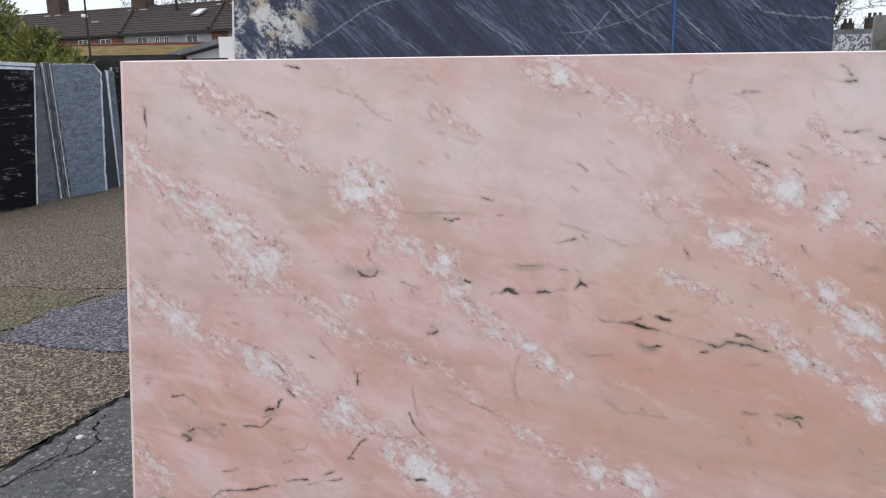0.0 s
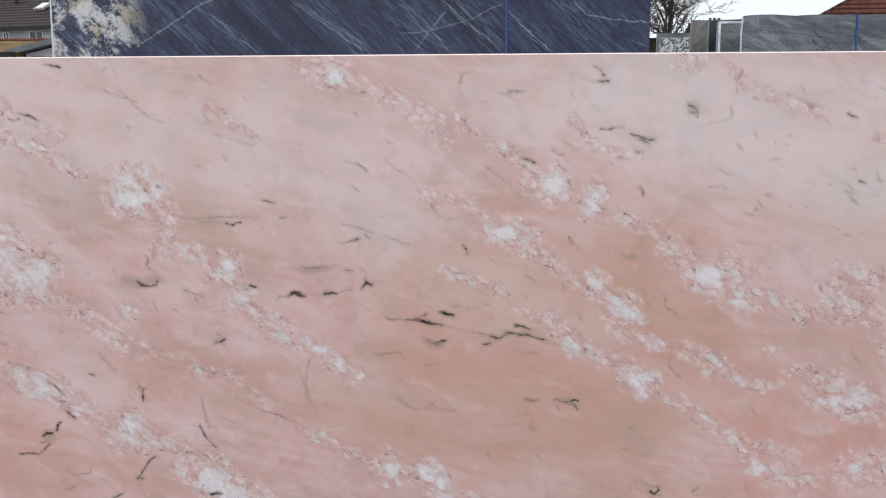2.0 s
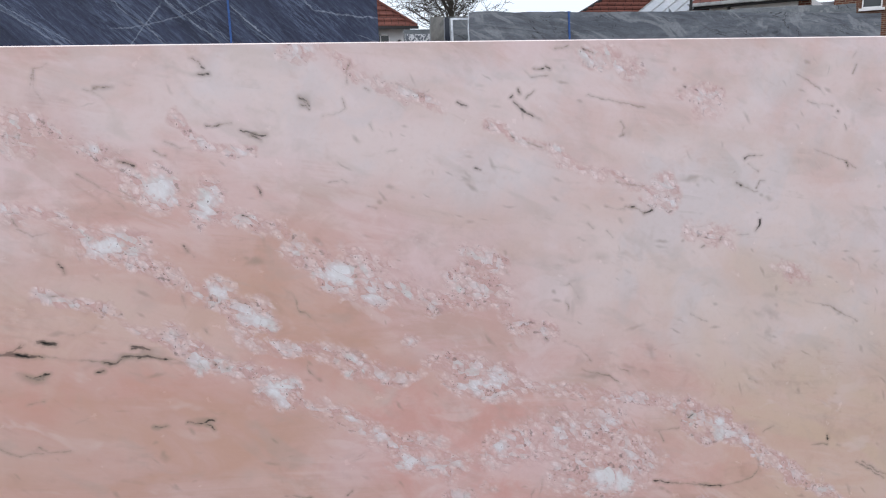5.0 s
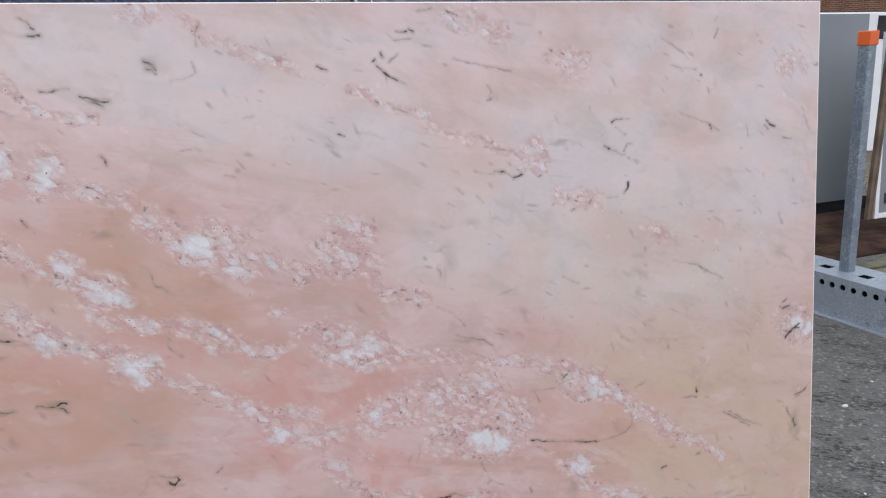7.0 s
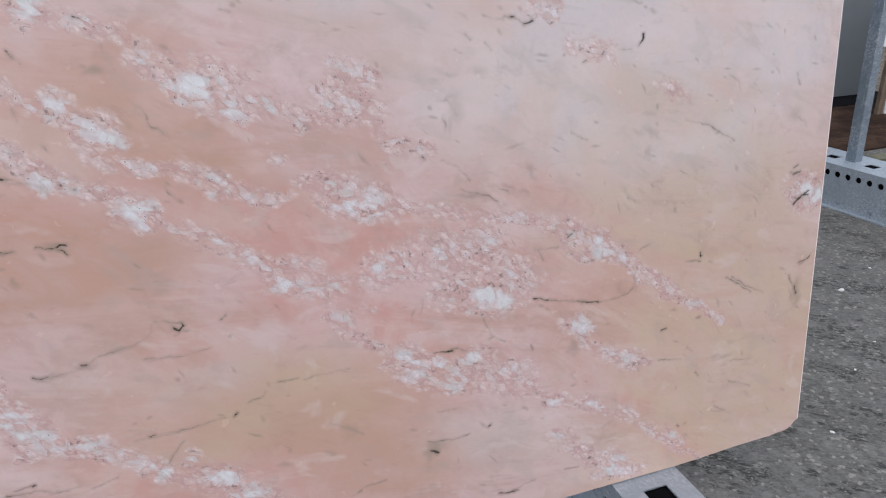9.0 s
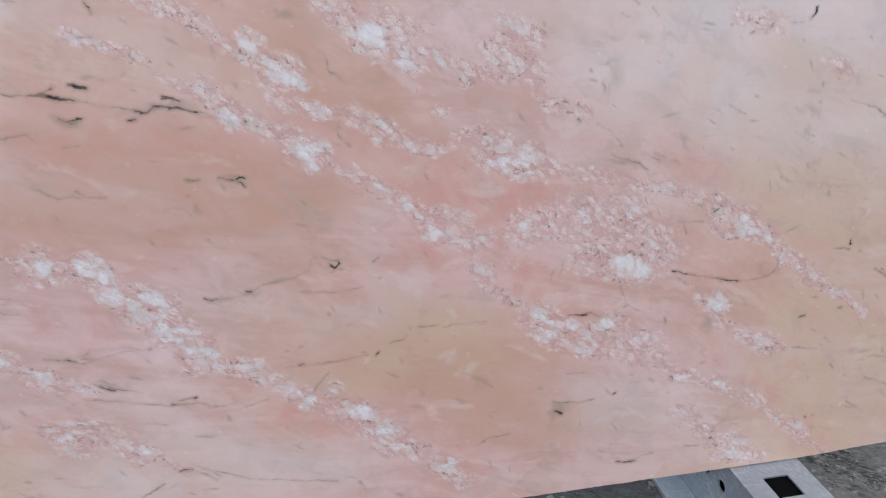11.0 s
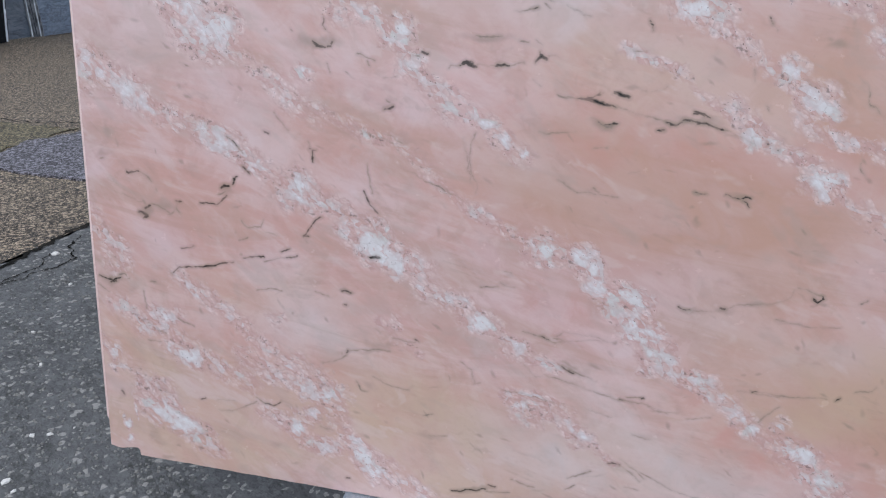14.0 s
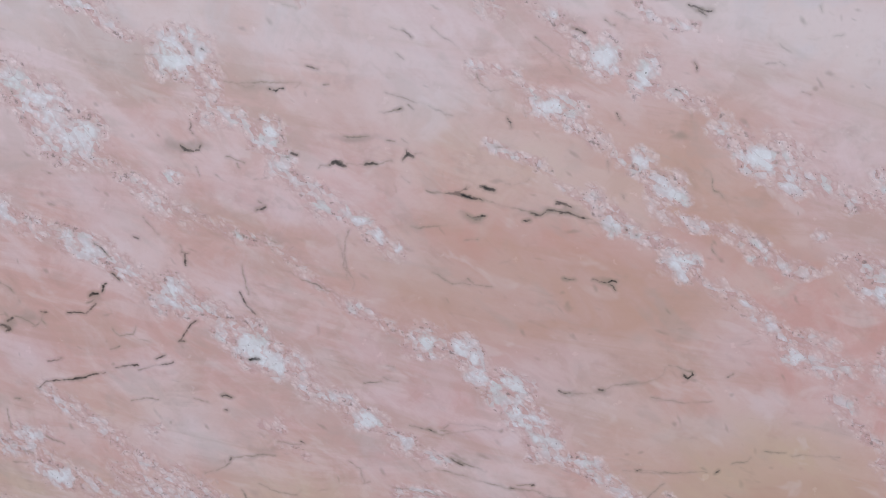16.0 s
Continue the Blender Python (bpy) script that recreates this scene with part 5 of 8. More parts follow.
def boldest_veins():
    """The widest black veins, in the middle of the slab, and the brown threads that join them."""
    ink((1.129, 1.009, 1.0), (1.140, 1.008, 2.4), (1.152, 1.007, 3.0), (1.162, 1.004, 4.2), (1.175, 0.999, 3.6), (1.187, 0.999, 1.8), (1.198, 0.998, 0.6))
    ink((1.148, 1.012, 1.2), (1.159, 1.016, 1.2), (1.166, 1.024, 1.0))
    ink((1.194, 1.024, 1.8), (1.203, 1.022, 4.2), (1.213, 1.020, 3.6), (1.224, 1.017, 1.8))
    ink((0.883, 1.059, 1.2), (0.894, 1.065, 3.0), (0.905, 1.060, 3.6), (0.916, 1.056, 1.8))
    ink((0.893, 1.066, 1.2), (0.907, 1.065, 1.2))
    ink((1.036, 1.076, 1.8), (1.046, 1.087, 3.6), (1.055, 1.081, 1.8))
    ink((1.042, 1.084, 1.0), (1.043, 1.095, 1.0))
    ink((0.957, 1.062, 1.8), (0.970, 1.063, 2.4), (0.982, 1.062, 1.2))
    ink((1.299, 0.975, 0.4), (1.316, 0.972, 1.1))
    ink((1.346, 0.982, 1.1), (1.365, 0.978, 1.1), (1.384, 0.976, 1.1), (1.407, 0.971, 0.4))
    ink((1.348, 0.995, 1.1), (1.362, 0.996, 1.1), (1.369, 0.992, 0.4))
    ink((1.286, 0.958, 1.1), (1.298, 0.959, 1.9))
    wisp((1.082, 1.012, 0.5), (1.097, 1.010, 1.5), (1.112, 1.009, 2.0), (1.129, 1.009, 1.0))
    wisp((1.259, 0.985, 0.8), (1.280, 0.981, 1.0), (1.299, 0.975, 1.0), (1.316, 0.972, 2.0), (1.332, 0.979, 2.0), (1.346, 0.982, 2.0))
    wisp((1.199, 0.998, 0.5), (1.226, 0.992, 0.5), (1.259, 0.985, 0.5))
    wisp((1.154, 0.973, 1.0), (1.174, 0.964, 2.0), (1.189, 0.958, 2.5), (1.201, 0.964, 2.0))
    wisp((1.055, 0.937, 0.5), (1.070, 0.933, 0.8), (1.105, 0.940, 0.8), (1.128, 0.944, 0.5))
    wisp((1.374, 0.842, 2.0), (1.392, 0.840, 2.0))
    wisp((0.925, 0.925, 0.8), (0.915, 0.894, 1.0), (0.915, 0.867, 1.0), (0.921, 0.840, 0.8), (0.935, 0.811, 1.0), (0.934, 0.794, 1.0))
    wisp((1.033, 1.036, 0.5), (1.051, 1.026, 1.0))


def stone_veins():
    ink((0.567, 1.085, 1.5), (0.575, 1.080, 2.8), (0.584, 1.077, 1.3), (0.593, 1.077, 0.6))
    ink((0.598, 1.077, 1), (0.607, 1.080, 1.9), (0.610, 1.088, 1.5))
    ink((0.588, 1.135, 1.3), (0.590, 1.128, 1.5), (0.587, 1.120, 1), (0.594, 1.112, 0.5))
    wisp((0.594, 1.112, 0.8), (0.604, 1.105, 0.6))
    wisp((0.517, 1.108, 1.6), (0.520, 1.105, 1.6))
    ink((0.758, 1.207, 1.1), (0.769, 1.204, 1.6), (0.779, 1.208, 1.4), (0.787, 1.209, 1.2))
    wisp((0.666, 1.221, 1.1), (0.682, 1.219, 1.2), (0.699, 1.216, 0.9), (0.730, 1.217, 1.1), (0.754, 1.219, 0.9), (0.791, 1.220, 0.7), (0.823, 1.221, 1), (0.811, 1.211, 0.7))
    wisp((0.682, 1.219, 0.7), (0.709, 1.208, 0.7), (0.724, 1.212, 0.6))
    wisp((0.868, 1.219, 1.4), (0.880, 1.219, 0.9))
    wisp((0.986, 1.166, 0.8), (1.009, 1.170, 1), (1.024, 1.173, 1.6), (1.029, 1.177, 1.1))
    ink((1.021, 1.172, 1), (1.028, 1.175, 1))
    wisp((1.042, 1.184, 1.3), (1.056, 1.176, 0.9))
    wisp((0.996, 1.207, 0.6), (1.042, 1.194, 0.7), (1.093, 1.179, 0.7), (1.132, 1.165, 0.7))
    wisp((0.913, 1.116, 1.2), (0.936, 1.116, 1.5), (0.963, 1.118, 1.3))
    wisp((1.000, 1.114, 1), (1.017, 1.109, 1.2))
    wisp((1.034, 1.116, 1.6), (1.046, 1.108, 1.1))
    ink((0.802, 1.079, 1.1), (0.810, 1.075, 2.2), (0.817, 1.075, 1.7))
    wisp((0.782, 1.072, 1), (0.798, 1.070, 1.2))
    ink((0.884, 1.057, 1.4), (0.893, 1.061, 2.2), (0.901, 1.065, 1.4))
    ink((0.897, 1.061, 1.9), (0.906, 1.058, 1.9), (0.916, 1.055, 1.1))
    ink((0.889, 1.064, 0.8), (0.905, 1.067, 1.2))
    wisp((0.859, 1.051, 1.1), (0.864, 1.057, 0.9), (0.882, 1.057, 0.9))
    wisp((0.917, 1.062, 0.9), (0.938, 1.060, 1.1), (0.955, 1.061, 1.1), (0.984, 1.061, 1.1), (1.011, 1.071, 1))
    ink((0.955, 1.060, 0.9), (0.969, 1.063, 1.7), (0.981, 1.062, 1.3))
    ink((1.036, 1.072, 1.6), (1.042, 1.080, 1.6), (1.051, 1.084, 1.6), (1.043, 1.090, 1.1))
    ink((1.047, 1.082, 1.3), (1.056, 1.078, 1))
    wisp((1.060, 1.088, 0.9), (1.080, 1.084, 0.8))
    wisp((1.031, 1.038, 1.2), (1.049, 1.027, 1))
    wisp((0.724, 1.020, 0.9), (0.740, 1.022, 0.9), (0.752, 1.028, 0.8))
    wisp((0.664, 1.067, 1.1), (0.702, 1.054, 0.9))
    wisp((0.686, 1.052, 1.1), (0.690, 1.044, 1.1))
    wisp((0.597, 1.044, 1), (0.605, 1.024, 1.1))
    wisp((0.732, 0.975, 1.5), (0.738, 0.973, 1))
    ink((0.726, 0.957, 0.9), (0.739, 0.959, 1.6), (0.747, 0.965, 1.5))
    wisp((0.477, 0.930, 1.3), (0.494, 0.912, 1.3), (0.510, 0.897, 1.3))
    wisp((1.086, 1.010, 0.9), (1.106, 1.007, 1.3), (1.126, 1.010, 1.1))
    ink((1.125, 1.009, 1.1), (1.140, 1.008, 1.9), (1.153, 1.008, 1.9), (1.162, 1.003, 2.1), (1.173, 1.000, 2.2), (1.184, 1.000, 1.5), (1.200, 0.999, 0.8))
    ink((1.142, 1.011, 1), (1.153, 1.013, 1.3), (1.162, 1.017, 0.9), (1.172, 1.023, 0.6))
    wisp((1.201, 0.998, 0.7), (1.240, 0.987, 0.6), (1.283, 0.979, 0.7))
    ink((1.193, 1.023, 1.8), (1.203, 1.022, 2.4), (1.213, 1.019, 1.9), (1.227, 1.019, 1))
    wisp((1.246, 1.031, 1), (1.255, 1.029, 1.1))
    wisp((1.264, 1.032, 0.7), (1.280, 1.037, 0.7), (1.292, 1.044, 0.7))
    ink((1.170, 0.964, 0.9), (1.186, 0.962, 1.2), (1.206, 0.965, 0.8))
    wisp((1.184, 0.955, 1.3), (1.198, 0.957, 1.1))
    ink((1.310, 0.971, 1.4), (1.321, 0.972, 1.5), (1.329, 0.976, 0.7))
    ink((1.331, 0.982, 1.4), (1.341, 0.983, 1.7), (1.350, 0.981, 1.3))
    ink((1.348, 0.998, 1.4), (1.358, 0.997, 1.6), (1.369, 0.996, 1.3), (1.382, 0.988, 0.7))
    ink((1.358, 0.976, 1.3), (1.368, 0.980, 1.1), (1.378, 0.978, 1.5), (1.391, 0.974, 1.2), (1.410, 0.969, 0.6))
    wisp((1.410, 0.969, 0.9), (1.442, 0.957, 0.9), (1.465, 0.947, 0.6))
    ink((1.291, 0.958, 1.6), (1.299, 0.959, 1.6))
    wisp((1.089, 0.939, 0.8), (1.115, 0.943, 0.9))
    wisp((1.167, 0.913, 0.7), (1.194, 0.915, 0.7))
    wisp((1.241, 0.869, 0.6), (1.262, 0.873, 0.7))
    ink((1.371, 0.843, 0.7), (1.382, 0.842, 1.2), (1.396, 0.840, 0.8))
    ink((1.431, 0.841, 0.6), (1.450, 0.838, 1.1), (1.461, 0.838, 1.3))
    ink((1.464, 0.839, 1.1), (1.472, 0.842, 1.5), (1.482, 0.841, 0.9))
    ink((1.465, 0.836, 1.1), (1.475, 0.830, 1.1), (1.479, 0.821, 1.1))
    wisp((1.443, 1.086, 1), (1.449, 1.064, 1))
    wisp((1.176, 0.830, 1.1), (1.188, 0.822, 1.1))
    ink((1.493, 0.951, 1.1), (1.495, 0.949, 1.1))
    ink((1.511, 0.939, 1.1), (1.513, 0.939, 1.1))
    wisp((1.102, 0.842, 0.6), (1.143, 0.821, 0.6), (1.227, 0.817, 0.6))
    ink((0.108, 0.766, 2.3), (0.123, 0.766, 2.4), (0.138, 0.770, 1.9))
    wisp((0.138, 0.770, 1.3), (0.152, 0.766, 1.2), (0.171, 0.750, 1))
    wisp((0.092, 0.711, 1), (0.126, 0.702, 1))
    ink((0.133, 0.675, 1.9), (0.143, 0.670, 2.5), (0.155, 0.667, 2.2))
    ink((0.148, 0.682, 2.2), (0.160, 0.691, 2.5))
    ink((0.143, 0.660, 1.2), (0.155, 0.666, 1.6))
    wisp((0.166, 0.696, 1.3), (0.185, 0.692, 1.5), (0.202, 0.686, 1.3), (0.216, 0.675, 1.2))
    wisp((0.209, 0.673, 1.4), (0.224, 0.682, 1.2))
    ink((0.231, 0.709, 1.6), (0.243, 0.710, 2))
    wisp((0.234, 0.704, 1), (0.231, 0.690, 0.9), (0.238, 0.681, 0.9))
    ink((0.293, 0.708, 1.1), (0.317, 0.712, 1.3), (0.334, 0.712, 1.4), (0.345, 0.721, 1.4), (0.360, 0.733, 1.4))
    ink((0.346, 0.752, 1.5), (0.356, 0.756, 2.7), (0.365, 0.757, 1.5))
    ink((0.374, 0.761, 1.4), (0.379, 0.775, 1.5), (0.386, 0.781, 1))
    wisp((0.339, 0.734, 1.3), (0.357, 0.743, 1.3))
    ink((0.400, 0.805, 1.2), (0.408, 0.796, 1.1), (0.415, 0.790, 1.5))
    ink((0.365, 0.872, 1), (0.378, 0.864, 1.1), (0.391, 0.849, 0.8))
    wisp((0.391, 0.849, 1.1), (0.402, 0.835, 1.1))
    ink((0.454, 0.889, 1.6), (0.464, 0.885, 1.6))
    ink((0.559, 0.860, 1.2), (0.567, 0.857, 1.4), (0.575, 0.857, 0.9))
    ink((0.568, 0.854, 1.2), (0.566, 0.840, 1.3), (0.567, 0.831, 0.9))
    wisp((0.555, 0.877, 1), (0.560, 0.865, 1.1))
    wisp((0.693, 0.837, 0.8), (0.698, 0.800, 0.9), (0.704, 0.775, 0.9))
    ink((0.686, 0.776, 1.3), (0.691, 0.765, 1.1), (0.700, 0.749, 1.5), (0.710, 0.739, 1.5), (0.720, 0.729, 1.4))
    ink((0.588, 0.708, 1.1), (0.575, 0.699, 1.1), (0.564, 0.683, 1.3), (0.554, 0.667, 1.5), (0.547, 0.659, 1.3))
    ink((0.547, 0.659, 1.2), (0.558, 0.662, 1.2))
    wisp((0.551, 0.651, 1.2), (0.554, 0.644, 1.1))
    ink((0.490, 0.615, 1.1), (0.504, 0.622, 1.4), (0.513, 0.626, 0.9))
    ink((0.240, 0.594, 1.2), (0.256, 0.599, 1.6), (0.273, 0.603, 1))
    ink((0.211, 0.528, 0.9), (0.232, 0.547, 1.3), (0.272, 0.553, 1.2), (0.313, 0.558, 1.6), (0.330, 0.566, 1.3), (0.351, 0.571, 1.4), (0.372, 0.576, 1.4))
    ink((0.396, 0.588, 1), (0.421, 0.594, 1.5), (0.449, 0.597, 1.3))
    wisp((0.449, 0.586, 1.1), (0.490, 0.599, 1), (0.513, 0.604, 1.2))
    ink((0.504, 0.602, 1.1), (0.519, 0.605, 1.5), (0.531, 0.609, 1.2))
    wisp((0.387, 0.631, 1), (0.408, 0.640, 1.1))
    wisp((0.394, 0.679, 0.7), (0.408, 0.664, 0.8), (0.442, 0.670, 0.8), (0.449, 0.687, 0.7))
    ink((0.706, 0.627, 1.8), (0.717, 0.630, 2.8), (0.726, 0.628, 1.4))
    wisp((0.071, 0.597, 1.2), (0.081, 0.598, 1.2))
    ink((0.055, 1.436, 1.5), (0.053, 1.420, 1.7), (0.054, 1.403, 1.3), (0.056, 1.392, 1))
    wisp((0.055, 1.436, 1.2), (0.048, 1.439, 1))
    wisp((0.056, 1.375, 0.9), (0.055, 1.347, 0.9))
    ink((0.398, 1.530, 0.9), (0.415, 1.525, 1.3), (0.431, 1.522, 1))
    wisp((0.515, 1.513, 1), (0.523, 1.520, 1))
    wisp((0.536, 1.518, 1.1), (0.546, 1.509, 1))
    wisp((0.338, 1.433, 1.1), (0.359, 1.424, 1.3), (0.378, 1.415, 1.2))
    ink((0.351, 1.427, 0.9), (0.365, 1.423, 1.2), (0.375, 1.417, 0.8))
    wisp((0.236, 1.393, 1.1), (0.252, 1.387, 1.1))
    wisp((0.478, 1.482, 0.6), (0.515, 1.477, 1), (0.553, 1.460, 0.9), (0.584, 1.451, 0.7))
    wisp((0.398, 1.502, 0.6), (0.424, 1.491, 0.8))
    wisp((0.546, 1.475, 0.6), (0.591, 1.433, 0.6), (0.635, 1.410, 0.6))
    wisp((0.713, 1.503, 0.9), (0.737, 1.485, 0.8))
    wisp((0.714, 1.437, 1.1), (0.730, 1.414, 1.1))
    wisp((0.739, 1.387, 0.6), (0.817, 1.365, 0.6))
    ink((0.204, 1.189, 1.1), (0.207, 1.184, 1.1))
    ink((0.617, 1.282, 1), (0.626, 1.278, 0.9))
    wisp((0.476, 1.269, 0.5), (0.522, 1.270, 0.5))
    wisp((1.229, 1.472, 0.6), (1.238, 1.504, 0.8), (1.253, 1.506, 0.7), (1.263, 1.512, 0.6))
    wisp((1.238, 1.504, 0.7), (1.234, 1.472, 0.6), (1.251, 1.445, 0.7))
    ink((1.332, 1.470, 0.6), (1.347, 1.469, 1), (1.362, 1.470, 0.7))
    wisp((1.322, 1.463, 0.6), (1.337, 1.468, 0.6))
    wisp((1.382, 1.477, 0.7), (1.392, 1.472, 0.7))
    ink((1.500, 1.517, 0.8), (1.511, 1.507, 1), (1.519, 1.497, 1))
    ink((1.510, 1.489, 0.9), (1.520, 1.488, 1.1), (1.528, 1.488, 1))
    wisp((1.317, 1.467, 0.6), (1.348, 1.451, 0.6))
    ink((1.514, 1.397, 0.7), (1.524, 1.395, 1), (1.536, 1.397, 0.7))
    wisp((1.536, 1.397, 0.6), (1.557, 1.399, 0.6))
    ink((1.031, 1.328, 1), (1.040, 1.321, 1.3), (1.046, 1.314, 1))
    wisp((1.003, 1.333, 0.7), (1.031, 1.328, 0.8))
    wisp((1.016, 1.282, 0.8), (1.033, 1.271, 0.8))
    ink((0.834, 1.253, 0.7), (0.846, 1.251, 1.2), (0.858, 1.248, 0.8))
    wisp((1.086, 1.334, 0.8), (1.126, 1.305, 0.7), (1.143, 1.296, 0.5))
    ink((1.360, 1.339, 0.8), (1.371, 1.335, 1.2), (1.384, 1.330, 1))
    wisp((1.290, 1.318, 0.8), (1.317, 1.300, 0.7), (1.349, 1.279, 0.7), (1.380, 1.267, 0.6))
    wisp((1.339, 1.279, 0.8), (1.361, 1.256, 0.8))
    wisp((1.438, 1.369, 0.7), (1.464, 1.358, 0.9), (1.484, 1.356, 0.6))
    wisp((1.420, 1.356, 0.8), (1.430, 1.347, 1), (1.440, 1.345, 0.8))
    ink((1.241, 1.163, 1.1), (1.248, 1.154, 1.1), (1.252, 1.145, 0.9))
    wisp((1.099, 1.176, 0.9), (1.121, 1.166, 0.9))
    wisp((1.177, 1.247, 1), (1.184, 1.230, 1), (1.206, 1.215, 0.9), (1.232, 1.218, 0.8))
    ink((1.457, 1.179, 0.9), (1.462, 1.169, 1))
    wisp((1.462, 1.169, 0.8), (1.473, 1.158, 0.7))
    ink((1.566, 1.227, 1), (1.576, 1.224, 1))
    wisp((1.274, 1.189, 0.8), (1.278, 1.169, 0.7))
    ink((1.686, 1.442, 0.8), (1.694, 1.437, 0.8), (1.701, 1.430, 0.9), (1.703, 1.425, 0.7))
    ink((1.689, 1.427, 1.1), (1.696, 1.426, 1.2))
    ink((1.696, 1.426, 0.7), (1.703, 1.420, 0.7))
    wisp((1.765, 1.437, 0.6), (1.772, 1.421, 0.8), (1.758, 1.411, 0.6), (1.726, 1.406, 0.6))
    ink((1.576, 1.384, 0.9), (1.589, 1.379, 1.2), (1.604, 1.374, 1.3), (1.619, 1.373, 1.2))
    ink((1.593, 1.374, 0.8), (1.603, 1.369, 0.9), (1.610, 1.364, 0.7))
    ink((1.594, 1.280, 0.8), (1.600, 1.272, 1), (1.602, 1.263, 0.9))
    wisp((1.360, 1.289, 0.6), (1.381, 1.264, 0.6))
    wisp((1.755, 1.284, 1.1), (1.765, 1.277, 1.1))
    wisp((1.727, 1.281, 0.8), (1.749, 1.282, 0.9))
    wisp((1.800, 1.228, 1), (1.817, 1.224, 1))
    wisp((1.784, 1.505, 0.7), (1.776, 1.484, 0.9), (1.778, 1.465, 0.9))
    wisp((1.810, 1.454, 1.1), (1.820, 1.449, 1.1))
    wisp((1.871, 1.461, 0.6), (1.898, 1.449, 0.6), (1.920, 1.440, 0.7), (1.937, 1.448, 0.6))
    wisp((1.816, 1.389, 1), (1.821, 1.378, 1))
    wisp((1.846, 1.334, 1), (1.863, 1.335, 1))
    ink((1.993, 1.423, 0.9), (2.002, 1.419, 1.2), (2.010, 1.416, 0.9))
    ink((2.103, 1.429, 1.2), (2.108, 1.431, 1.2))
    ink((2.109, 1.420, 0.8), (2.120, 1.409, 1.1), (2.132, 1.402, 1), (2.147, 1.394, 1), (2.151, 1.390, 0.7))
    ink((2.121, 1.443, 1.2), (2.126, 1.436, 1.2))
    wisp((2.136, 1.426, 1), (2.155, 1.442, 0.7))
    ink((2.158, 1.486, 1.1), (2.168, 1.484, 1.5), (2.177, 1.485, 1))
    ink((2.182, 1.489, 1.1), (2.191, 1.483, 1.1))
    wisp((2.150, 1.467, 0.7), (2.184, 1.470, 0.8))
    wisp((2.201, 1.522, 1), (2.232, 1.529, 0.8))
    ink((2.265, 1.522, 1), (2.278, 1.519, 1.2), (2.285, 1.514, 0.9))
    ink((2.104, 1.354, 1.2), (2.108, 1.351, 1.2))
    wisp((2.138, 1.337, 0.9), (2.169, 1.326, 0.7))
    ink((2.022, 1.293, 1.1), (2.033, 1.289, 1.1))
    wisp((2.058, 1.293, 0.6), (2.117, 1.279, 0.7))
    wisp((2.348, 1.373, 1.3), (2.355, 1.361, 1.3))
    ink((2.346, 1.344, 1.2), (2.352, 1.345, 1.2))
    wisp((2.352, 1.361, 1), (2.350, 1.346, 1))
    wisp((2.272, 1.428, 0.8), (2.336, 1.414, 0.7), (2.401, 1.401, 0.7))
    ink((2.367, 1.191, 1.3), (2.373, 1.192, 1.3))
    wisp((2.350, 1.194, 1.1), (2.383, 1.186, 1.1), (2.396, 1.175, 1.1))
    ink((2.396, 1.177, 1.2), (2.407, 1.178, 1.5), (2.417, 1.180, 1.1))
    wisp((2.304, 1.197, 0.7), (2.350, 1.188, 0.8))
    wisp((2.332, 1.249, 0.9), (2.345, 1.243, 0.9), (2.398, 1.234, 0.7))
    ink((2.644, 1.281, 1.3), (2.655, 1.286, 1.4), (2.670, 1.286, 1.2))
    wisp((2.670, 1.286, 1), (2.691, 1.286, 1))
    wisp((2.655, 1.269, 0.9), (2.680, 1.251, 1))
    ink((2.625, 1.228, 1.3), (2.636, 1.221, 1.4))
    wisp((2.636, 1.221, 1.1), (2.670, 1.205, 1.2), (2.677, 1.207, 1))
    wisp((2.674, 1.215, 1.2), (2.684, 1.230, 1), (2.696, 1.230, 1.2))
    ink((2.684, 1.143, 1.3), (2.683, 1.128, 1.5), (2.672, 1.118, 1.5))
    wisp((2.626, 1.113, 1.3), (2.655, 1.110, 1.2))
    ink((2.583, 1.104, 1.3), (2.586, 1.110, 1.1))
    wisp((2.533, 1.091, 1.4), (2.540, 1.094, 1.4))
    wisp((2.809, 1.400, 1.1), (2.839, 1.393, 1.4), (2.877, 1.389, 1.1))
    ink((2.889, 1.376, 1.2), (2.892, 1.375, 1.2))
    wisp((2.779, 1.463, 0.9), (2.838, 1.430, 1.1), (2.854, 1.414, 0.9))
    wisp((2.928, 1.498, 1.2), (2.936, 1.507, 1.1))
    wisp((2.929, 1.460, 1.2), (2.937, 1.479, 0.9))
    wisp((2.908, 1.346, 1.2), (2.913, 1.333, 1.4))
    ink((2.913, 1.258, 1.4), (2.918, 1.249, 1.4))
    wisp((2.825, 1.292, 0.9), (2.910, 1.262, 0.9), (2.941, 1.244, 0.9))
    ink((2.494, 1.442, 1.2), (2.500, 1.440, 1.2))
    ink((2.483, 1.434, 0.9), (2.486, 1.434, 0.9))
    wisp((2.264, 1.164, 1), (2.277, 1.153, 1))
    wisp((2.309, 1.145, 1.2), (2.322, 1.130, 1.2))
    ink((2.408, 0.569, 1.1), (2.426, 0.566, 1.7), (2.447, 0.560, 1.3))
    wisp((2.447, 0.560, 1.1), (2.505, 0.545, 1.3), (2.542, 0.537, 1.5))
    ink((2.539, 0.538, 1.2), (2.559, 0.532, 1.5), (2.579, 0.529, 1.2))
    wisp((2.579, 0.529, 1.2), (2.631, 0.529, 1.2), (2.662, 0.537, 1.2), (2.680, 0.555, 1.1), (2.680, 0.582, 0.8))
